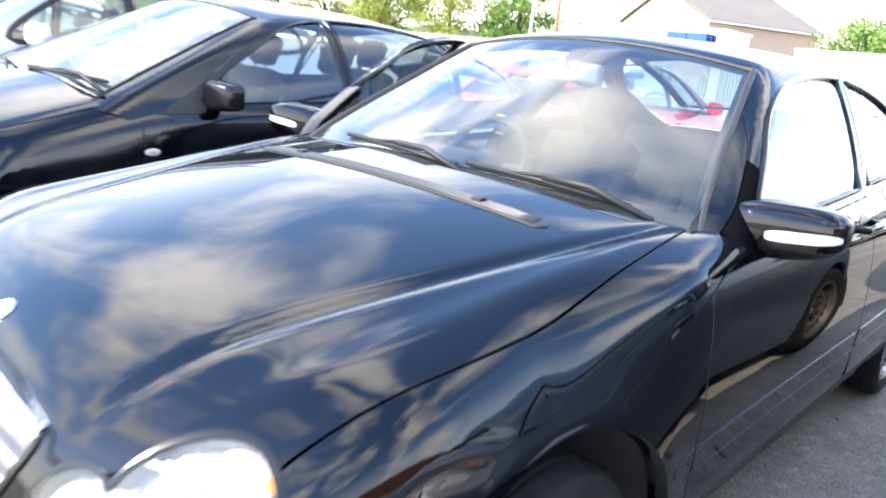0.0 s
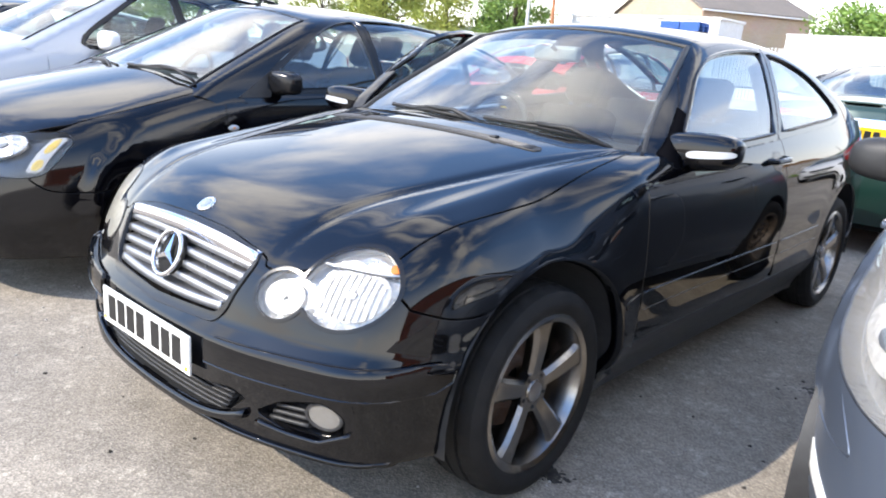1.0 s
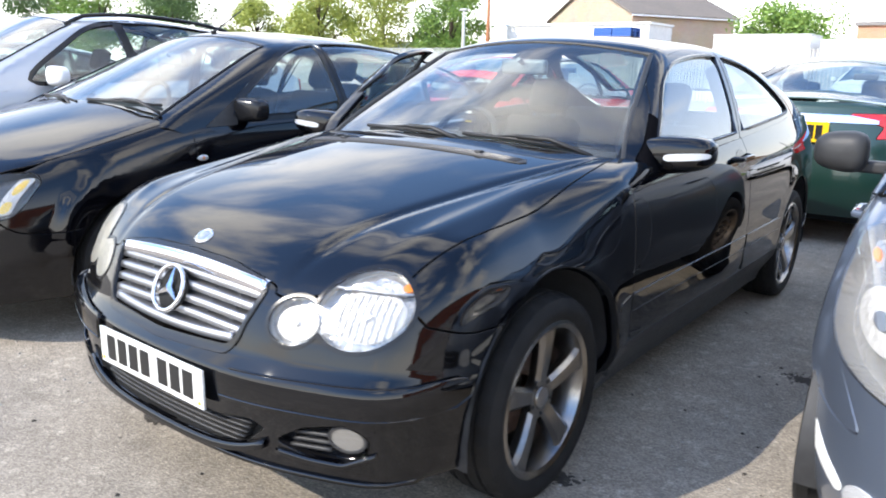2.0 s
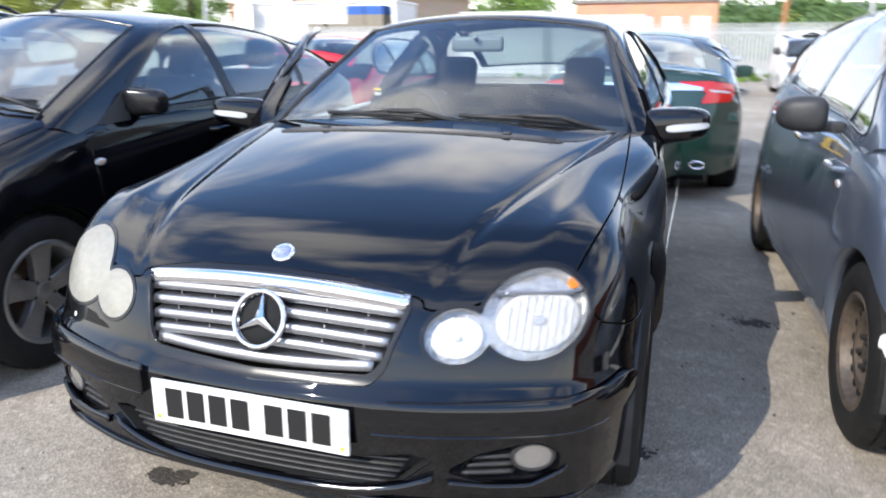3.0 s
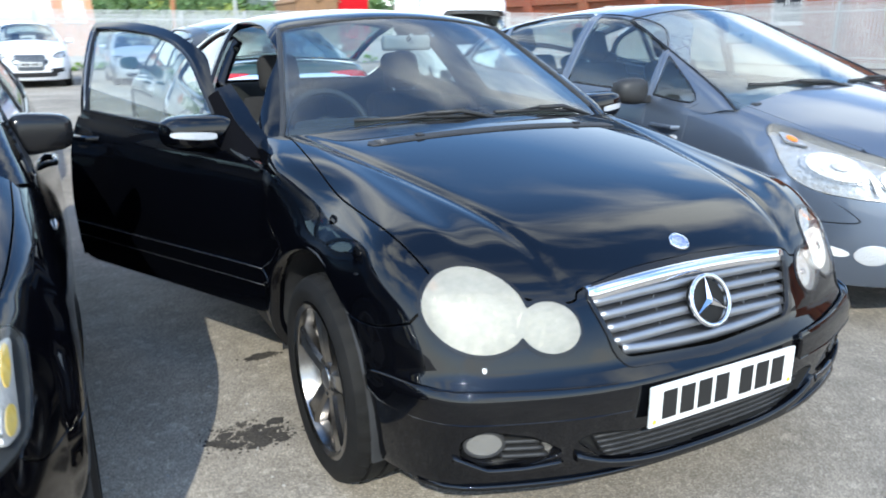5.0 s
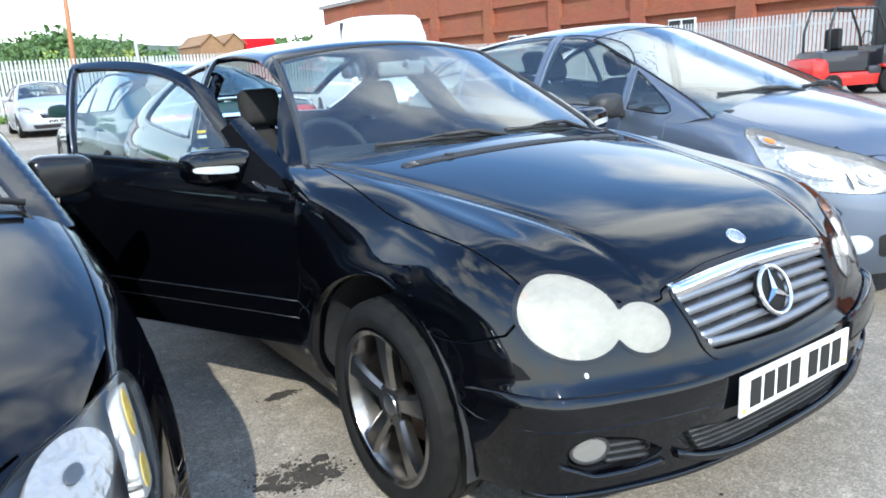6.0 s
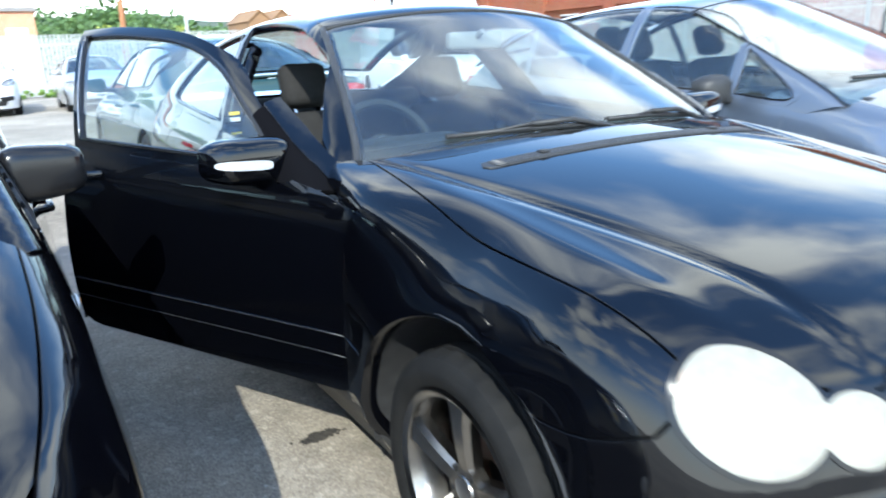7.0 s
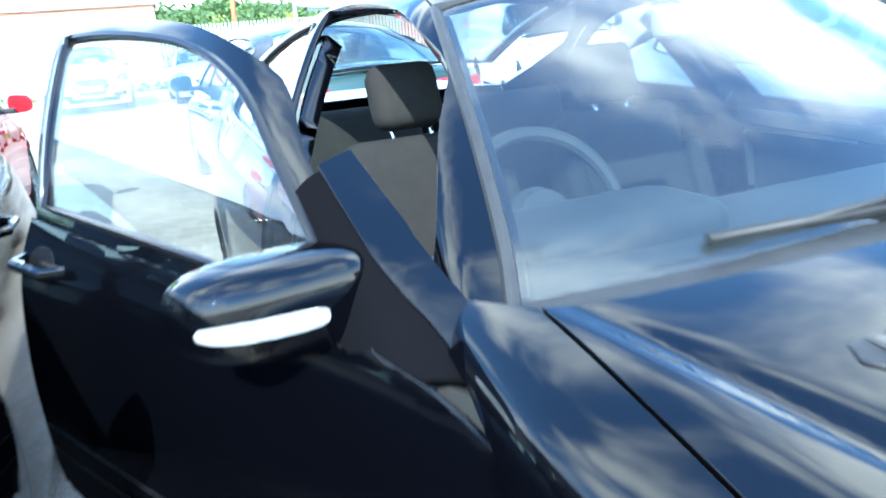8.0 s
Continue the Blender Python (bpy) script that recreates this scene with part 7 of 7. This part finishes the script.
prism(bm, [(-6.2, 0), (6.2, 0), (6.2, 5.6), (0, 8.2), (-6.2, 5.6)], 9.8, lambda u, v, w: (0.15 + w, u, v))
part("wall", bm, M_cream, gable)
for s in (-1, 1):
    bm = bmesh.new()
    prism(bm, [(s * 6.5, 5.5), (0, 8.22), (0, 8.36), (s * 6.5, 5.64)], 10.4, lambda u, v, w: (w - 0.1, u, v))
    part("roof", bm, M_roof, gable)
bm = bmesh.new()
tube(bm, [(-0.12, 0, 8.36), (10.32, 0, 8.36)], 0.09, 8)
part("ridge_tiles", bm, M_roof, gable)
for s in (-1, 1):
    bm = bmesh.new()
    box(bm, -0.1, 10.3, s * 6.56 - 0.06, s * 6.56 + 0.06, 5.42, 5.54, 0.02)
    part("gutter", bm, M_frame, gable)

for x0, x1, h, lb in ((-11.0, -6.55, 3.2, "long white flat-sided storage container behind the fence"), (-6.1, -1.6, 2.95, "lower white storage container behind the fence")):
    box_c = thing("storage_container", lb, "container", pose((x0 + x1) / 2, 37, 0))
    half_l = (x1 - x0) / 2
    bm = bmesh.new()
    box(bm, -half_l, half_l, 0, 2.3, 0.1, h - 0.06, 0.02)
    part("body", bm, M_frame, box_c)
    bm = bmesh.new()
    box(bm, -half_l - 0.04, half_l + 0.04, -0.04, 2.34, h - 0.06, h, 0.02)
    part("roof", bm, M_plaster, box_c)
    for k in range(9):
        bm = bmesh.new()
        box(bm, -0.03, 0.03, -0.03, 0.0, 0.15, h - 0.12, 0.008, 1, Matrix.Translation((-half_l + (k + 0.5) * half_l / 4.5, 0, 0)))
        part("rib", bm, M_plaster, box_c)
    for sx in (-1, 1):
        bm = bmesh.new()
        box(bm, -0.1, 0.1, 0, 2.3, 0, 0.1, 0.01, 1, Matrix.Translation((sx * (half_l - 0.2), 0, 0)))
        part("bearer", bm, M_galv, box_c)

M_rust = material("brown_roof_sheet", (0.3, 0.17, 0.08), 0.8, grain=(3, 0.9, (0.2, 0.12, 0.07)))
shed = thing("brown_roofed_shed", "pale shed with a double brown gabled roof", "building", pose(19.3, 60, 0), kind="structure")
for k in (-1, 1):
    bm = bmesh.new()
    prism(bm, [(-0.95, 0), (0.95, 0), (0.95, 3.9), (0, 4.75), (-0.95, 3.9)], 6, lambda u, v, w, k=k: (u + k * 0.95, w, v))
    part("wall", bm, M_rust, shed)
    for sx in (-1, 1):
        bm = bmesh.new()
        prism(bm, [(sx * 1.0, 3.87), (0, 4.78), (0, 4.9), (sx * 1.05, 3.97)], 6.3, lambda u, v, w, k=k: (u + k * 0.95, w - 0.15, v))
        part("roof", bm, M_rust, shed)
skip = thing("red_container", "red steel container behind the fence", "container", pose(22.4, 60, 0))
bm = bmesh.new()
box(bm, -1.4, 1.4, 0, 2.4, 0, 4.4, 0.04)
part("body", bm, M_red, skip)
for k in range(9):
    bm = bmesh.new()
    box(bm, -1.25 + k * 0.31, -1.14 + k * 0.31, -0.05, 0, 0.2, 4.3, 0.01)
    part("rib", bm, M_red, skip)

# ---------- forklift ----------
M_forkred = paint("forklift_red", (0.55, 0.03, 0.025))
M_forkgrey = paint("forklift_grey", (0.035, 0.035, 0.04))
fork = thing("forklift_truck", "red and grey forklift truck with overhead guard", "forklift", pose(17.75, 8.75, 0, 0, 0, -112))


def fbox(name, mat, x0, x1, y0, y1, z0, z1, bev=0.03, parent=None):
    bm = bmesh.new()
    box(bm, x0, x1, y0, y1, z0, z1, bev, 2)
    return smooth(part(name, bm, mat, parent or fork))


fbox("chassis", M_forkred, -0.5, 0.5, -1.1, 0.55, 0.25, 0.58, 0.06)
fbox("counterweight", M_forkred, -0.52, 0.52, -1.5, -1.0, 0.3, 0.95, 0.14)
fbox("engine_cover", M_forkgrey, -0.5, 0.5, -1.25, 0.1, 0.58, 1.12, 0.12)
fbox("side_panel", M_forkgrey, -0.52, 0.52, 0.1, 0.5, 0.5, 0.72, 0.06)
fbox("mast_panel", M_plastic, -0.36, 0.36, 1.02, 1.1, 0.3, 2.32, 0.01)
for s in (-1, 1):
    fbox("front_mudguard", M_forkred, s * 0.52 - 0.1, s * 0.52 + 0.1, 0.45, 1.05, 0.66, 0.74, 0.03)
fbox("seat", M_fabric, -0.25, 0.25, -0.5, 0.0, 1.1, 1.22, 0.05)
fbox("seat_back", M_fabric, -0.25, 0.25, -0.62, -0.48, 1.15, 1.65, 0.06)
fbox("dashboard", M_forkgrey, -0.45, 0.45, 0.55, 0.8, 0.7, 1.2, 0.05)
bm = bmesh.new()
tube(bm, [(0.0 + 0.17 * math.cos(t), 0.45, 1.38 + 0.17 * math.sin(t)) for t in np.linspace(0, 2 * math.pi, 20, endpoint=False)], 0.015, 6, True)
part("steering_wheel", bm, M_plastic, fork)
for s in (-1, 1):
    bm = bmesh.new()
    tube(bm, [(s * 0.45, 0.8, 0.8), (s * 0.44, 0.6, 1.5), (s * 0.42, 0.3, 2.08), (s * 0.42, -0.9, 2.12), (s * 0.45, -1.05, 1.6), (s * 0.45, -1.05, 0.9)], 0.035, 6)
    part("guard_leg", bm, M_plastic, fork)
    fbox("mast_rail", M_plastic, s * 0.4 - 0.06, s * 0.4 + 0.06, 1.0, 1.16, 0.1, 2.35, 0.01)
    fbox("fork_arm", M_plastic, s * 0.25 - 0.05, s * 0.25 + 0.05, 1.18, 2.2, 0.06, 0.1, 0.01)
    for y, r in ((0.75, 0.34), (-0.95, 0.27)):
        bm = bmesh.new()
        lathe(bm, [(0.0, 0.09), (r * 0.5, 0.09), (r * 0.55, 0.11), (r * 0.9, 0.11), (r, 0.08), (r, -0.08), (r * 0.9, -0.11), (0, -0.11)], n=32, m=Matrix.Translation((s * 0.5, y, r)))
        wt = smooth(part("wheel", bm, M_rubber, fork))
        bm = bmesh.new()
        lathe(bm, [(0.0, 0.02), (r * 0.3, 0.03), (r * 0.5, 0.0)], n=24, m=Matrix.Translation((s * (0.5 + 0.1), y, r)) @ Matrix.Scale(s, 4, (1, 0, 0)))
        part("rim", bm, M_satin, wt)
for k in range(5):
    fbox("guard_bar", M_plastic, -0.42, 0.42, -0.85 + k * 0.28, -0.81 + k * 0.28, 2.09, 2.13, 0.005)
fbox("mast_carriage", M_plastic, -0.45, 0.45, 1.12, 1.2, 0.3, 1.3, 0.01)


# ---------- trees, hedges, hills ----------
def leaf_material(name, c, d):
    m = material(name, c, 0.6)
    nt = m.node_tree
    b = nt.nodes["Principled BSDF"]
    g, mx = nt.nodes.new("ShaderNodeNewGeometry"), nt.nodes.new("ShaderNodeMix")
    mx.data_type = "RGBA"
    mx.inputs["A"].default_value, mx.inputs["B"].default_value = (*c, 1), (*d, 1)
    nt.links.new(g.outputs["Random Per Island"], mx.inputs["Factor"])
    nt.links.new(mx.outputs["Result"], b.inputs["Base Color"])
    b.inputs["Subsurface Weight"].default_value = 0.0
    return m


M_leaf = leaf_material("green_leaves", (0.1, 0.2, 0.035), (0.26, 0.38, 0.08))
M_leaf_d = leaf_material("dark_leaves", (0.05, 0.1, 0.03), (0.12, 0.2, 0.06))
M_leaf_y = leaf_material("yellow_green_leaves", (0.22, 0.28, 0.05), (0.42, 0.45, 0.1))
M_bark = material("bark", (0.09, 0.07, 0.05), 0.9, grain=(8, 0.9, (0.05, 0.04, 0.03)))


def leaves(rng, clumps, per, size):
    """Leaf sprays scattered in clumps (centre, radius)."""
    vs, fs = [], []
    for c, r in clumps:
        p = rng.normal(size=(per, 3))
        p /= np.linalg.norm(p, axis=1)[:, None]
        p = np.array(c) + p * (r * rng.random((per, 1)) ** 0.45) * (1, 1, 0.8)
        a, b = rng.normal(size=(per, 3)), rng.normal(size=(per, 3))
        a /= np.linalg.norm(a, axis=1)[:, None]
        b -= (a * b).sum(1)[:, None] * a
        b /= np.linalg.norm(b, axis=1)[:, None]
        s = size * (0.6 + 0.8 * rng.random((per, 1)))
        for q, u, v in zip(p, a * s, b * s * 0.6):
            o = len(vs)
            vs += [tuple(q - u), tuple(q + v), tuple(q + u), tuple(q - v)]
            fs.append((o, o + 1, o + 2, o + 3))
    me = bpy.data.meshes.new("leaves")
    me.from_pydata(vs, [], fs)
    return me


def tree(x, y, h, r, mat, seed, label, per=330, n=30, size=0.1):
    rng = np.random.default_rng(seed)
    t = thing("tree", label, "tree", pose(x, y, 0))
    bm = bmesh.new()
    tube(bm, [(0, 0, 0), (0.05, 0.02, h * 0.3), (-0.04, 0.05, h * 0.6), (0, 0, h * 0.85)], 0.1, 8, taper=[h * 0.03, h * 0.022, h * 0.014, h * 0.005])
    part("trunk", bm, M_bark, t)
    cl = []
    for k in range(n):
        a, z = rng.random() * 2 * math.pi, 0.28 + 0.68 * rng.random()
        rad = r * (0.25 + 0.75 * rng.random()) * math.sin(math.pi * min(1, max(0.12, (z - 0.15) / 0.95))) ** 0.7
        c = (rad * math.cos(a) * 0.8, rad * math.sin(a) * 0.8, h * z)
        cl.append((c, r * (0.22 + 0.16 * rng.random())))
        if k < 9:
            bm = bmesh.new()
            tube(bm, [(0, 0, h * z * 0.6), (c[0] * 0.5, c[1] * 0.5, h * z * 0.85), c], 0.05, 5, taper=[h * 0.012, h * 0.008, h * 0.003])
            part("limb", bm, M_bark, t)
    ob = part("crown", leaves(rng, cl, per, size), mat, t)
    return t


for i, (x, y, h, r, mt) in enumerate([(-9.8, 46, 5.2, 3.6, M_leaf), (-33, 44, 7.0, 3.6, M_leaf), (-38, 42, 7.5, 4.2, M_leaf_y), (-43, 40, 7.2, 4.0, M_leaf_y), (-47, 44, 6.0, 4.0, M_leaf), (-52, 41, 6.4, 3.8, M_leaf_y), (-57, 36, 7.2, 4.2, M_leaf_d), (-50, 26, 6.6, 4.0, M_leaf), (-62, 28, 7.5, 4.4, M_leaf_d), (-66, 40, 8.0, 4.5, M_leaf), (-36, 47, 6.6, 3.0, M_leaf_d), (-60, 18, 7.2, 4.2, M_leaf), (-58, 10, 6.8, 4.0, M_leaf_d)]):
    tree(x, y, h, r, mt, 10 + i, ("sunlit green broadleaf tree behind the fence", "dark green broadleaf tree in the distance", "yellow-green broadleaf tree behind the fence")[(M_leaf, M_leaf_d, M_leaf_y).index(mt)])


def belt_of_trees(name, label, x0, x1, y, h, seed, mat, n, size, deep=8, per=45):
    rng = np.random.default_rng(seed)
    cl = []
    for k in range(n):
        x = x0 + (x1 - x0) * rng.random()
        hh = h * (0.55 + 0.45 * rng.random()) * (0.8 + 0.2 * math.sin(x * 0.11))
        for j in range(3):
            cl.append(((x + rng.normal() * 1.2, y + rng.random() * deep, hh * (0.25 + 0.3 * j)), hh * 0.3))
    ob = part(name, leaves(rng, cl, per, size), mat, None)
    return tagged(ob, label, "trees", kind="stuff")


belt_of_trees("far_woods", "distant dark belt of trees beyond the yard", -40, 110, 120, 10, 5, M_leaf_d, 330, 0.5, 24, per=80)
belt_of_trees("far_hedge", "bright yellow-green hedge beyond the fence", 8, 34, 85, 5, 6, M_leaf_y, 26, 0.2, per=130)
belt_of_trees("near_hedge", "dark green trees close behind the fence", -8, 16, 75, 6.5, 7, M_leaf_d, 30, 0.2, per=130)
belt_of_trees("weeds", "green weeds along the foot of the fence", -6, 12, 32.3, 0.45, 8, M_leaf, 60, 0.05, 0.5, per=60)
M_hill = material("wooded_hill", (0.05, 0.075, 0.05), 0.95, grain=(0.05, 1.0, (0.12, 0.14, 0.09)))
vs, fs = [], []
for i in range(81):
    x = -700 + i * 20
    hz = 31 + 6 * math.sin(x * 0.006 + 1) + 4 * math.sin(x * 0.017) + 1.8 * math.sin(x * 0.06)
    vs += [(x, 640, -1), (x, 660, hz * 0.75), (x, 720, hz)]
    if i:
        o = 3 * i
        fs += [(o - 3, o, o + 1, o - 2), (o - 2, o + 1, o + 2, o - 1)]
me = bpy.data.meshes.new("hill")
me.from_pydata(vs, [], fs)
tagged(part("backdrop", me, M_hill, None), "distant low wooded hills on the horizon", "hills", kind="structure")

# ---------- poles, pallets ----------
M_pole = material("rusty_orange_pole", (0.45, 0.2, 0.09), 0.7, grain=(5, 0.8, (0.3, 0.13, 0.07)))
for (x, y, h, mt, lb) in ((-28.2, 42, 8.0, M_pole, "tall rusty orange pole behind the fence"), (5.0, 42, 9.0, M_pole, "tall leaning orange pole behind the fence"), (-30.3, 42, 5.2, M_galv, "grey lamp post behind the fence"), (12.5, 60, 7.0, M_galv, "thin grey mast in the distance")):
    p = thing("pole", lb, "pole", pose(x, y, 0, 0, 2 if h == 9 else 0, 0))
    bm = bmesh.new()
    tube(bm, [(0, 0, 0), (0, 0, h * 0.5), (0, 0, h)], 0.13, 10, taper=[0.16, 0.13, 0.1])
    part("shaft", bm, mt, p)
    bm = bmesh.new()
    box(bm, -0.2, 0.2, -0.2, 0.2, 0, 0.04, 0.01)
    part("foot", bm, M_galv, p)
    if h == 5.2:
        bm = bmesh.new()
        box(bm, -0.3, 0.3, -0.15, 0.15, h, h + 0.15, 0.05)
        part("lamp_head", bm, M_galv, p)
M_blue = material("blue_pallet_paint", (0.03, 0.12, 0.42), 0.7, grain=(20, 0.7, (0.05, 0.1, 0.25)))
M_wood = material("grey_wood", (0.3, 0.26, 0.2), 0.85, grain=(15, 0.8, (0.2, 0.17, 0.13)))


def pallet(x, y, z, mat, label):
    p = thing("pallet", label, "pallet", pose(x, y, z), group="stacked pallets")
    for k in range(7):
        bm = bmesh.new()
        box(bm, -0.5 + k * 0.15, -0.4 + k * 0.15, -0.6, 0.6, 0.122, 0.144)
        part("board", bm, mat, p)
    for k in range(3):
        bm = bmesh.new()
        box(bm, -0.5, 0.5, -0.6 + k * 0.55, -0.5 + k * 0.55, 0.022, 0.122)
        part("bearer", bm, mat, p)
        bm = bmesh.new()
        box(bm, -0.5, 0.5, -0.6 + k * 0.55, -0.5 + k * 0.55, 0, 0.022)
        part("bottom_board", bm, mat, p)


for col, (x, n, mt) in enumerate(((-16.05, 24, M_blue), (-15.0, 24, M_blue), (-18.4, 18, M_wood), (-17.1, 18, M_wood))):
    for k in range(n):
        pallet(x, 35.5, k * 0.145, mt if k > n - 4 or mt == M_wood else M_wood, "blue painted timber pallet in a tall stack" if mt == M_blue and k > n - 4 else "weathered grey timber pallet in a tall stack")

# ---------- dirt on the yard ----------
M_dirt = material("damp_black_debris", (0.02, 0.018, 0.016), 0.9, grain=(60, 0.9, (0.07, 0.06, 0.05)))
M_grit = material("pale_grit", (0.4, 0.38, 0.34), 0.9, grain=(80, 0.8, (0.25, 0.23, 0.2)))
rng = np.random.default_rng(3)


def litter(name, label, spots, mat, n, size, flat=0.35, blobs=0):
    """Crumbs of dirt lying on the ground round some spots (x, y, spread x, spread y)."""
    vs, fs = [], []
    for (x, y, sx, sy) in spots:
        for _ in range(blobs):
            px, py, k = x + rng.normal() * sx * 0.8, y + rng.normal() * sy * 0.8, 22
            r, z = 0.008 + 0.02 * rng.random() ** 2, 0.0006 + 0.0012 * rng.random()
            o = len(vs)
            w = 0.45 + 0.75 * rng.random(k)
            w = (w + np.roll(w, 1)) / 2
            vs += [(px + 1.5 * r * w[i] * math.cos(6.283 * i / k), py + r * w[i] * math.sin(6.283 * i / k), z) for i in range(k)]
            fs.append(tuple(range(o, o + k)))
        for _ in range(n):
            px, py = x + rng.normal() * sx, y + rng.normal() * sy
            r = size * (0.35 + rng.random() ** 2 * 1.6)
            k, a0 = 6, rng.random() * 6.3
            o = len(vs)
            for i in range(k):
                q = r * (0.6 + 0.5 * rng.random())
                vs.append((px + q * math.cos(a0 + 6.283 * i / k), py + q * math.sin(a0 + 6.283 * i / k), 0.0005))
            for i in range(k):
                q = r * 0.55
                vs.append((px + q * math.cos(a0 + 6.283 * i / k), py + q * math.sin(a0 + 6.283 * i / k), r * flat * (0.6 + 0.6 * rng.random())))
            fs += [(o + i, o + (i + 1) % k, o + k + (i + 1) % k, o + k + i) for i in range(k)]
            fs.append(tuple(range(o + k, o + 2 * k)))
    me = bpy.data.meshes.new(name)
    me.from_pydata(vs, [], fs)
    return tagged(part(name, me, mat, None), label, "debris", kind="stuff")


litter("debris", "clumps of black damp dirt on the asphalt", [(-1.0, 1.12, 0.07, 0.045), (-0.93, 1.07, 0.05, 0.03), (-0.78, 1.72, 0.03, 0.012), (0.8, 0.9, 0.03, 0.02), (1.26, 2.25, 0.05, 0.03), (-0.5, 0.3, 0.03, 0.015), (1.9, 2.9, 0.06, 0.04)], M_dirt, 420, 0.0046, blobs=22)
litter("grit", "pale grit scattered over the asphalt", [(0.0, 0.0, 3.0, 1.6), (1.2, 1.5, 0.5, 1.5), (-1.1, 1.0, 0.4, 1.0)], M_grit, 260, 0.0045, 0.6)
litter("pebbles", "dark small stones scattered over the asphalt", [(0.0, -0.4, 2.0, 0.7), (1.2, 1.5, 0.4, 1.2)], M_dirt, 110, 0.005, 0.6)
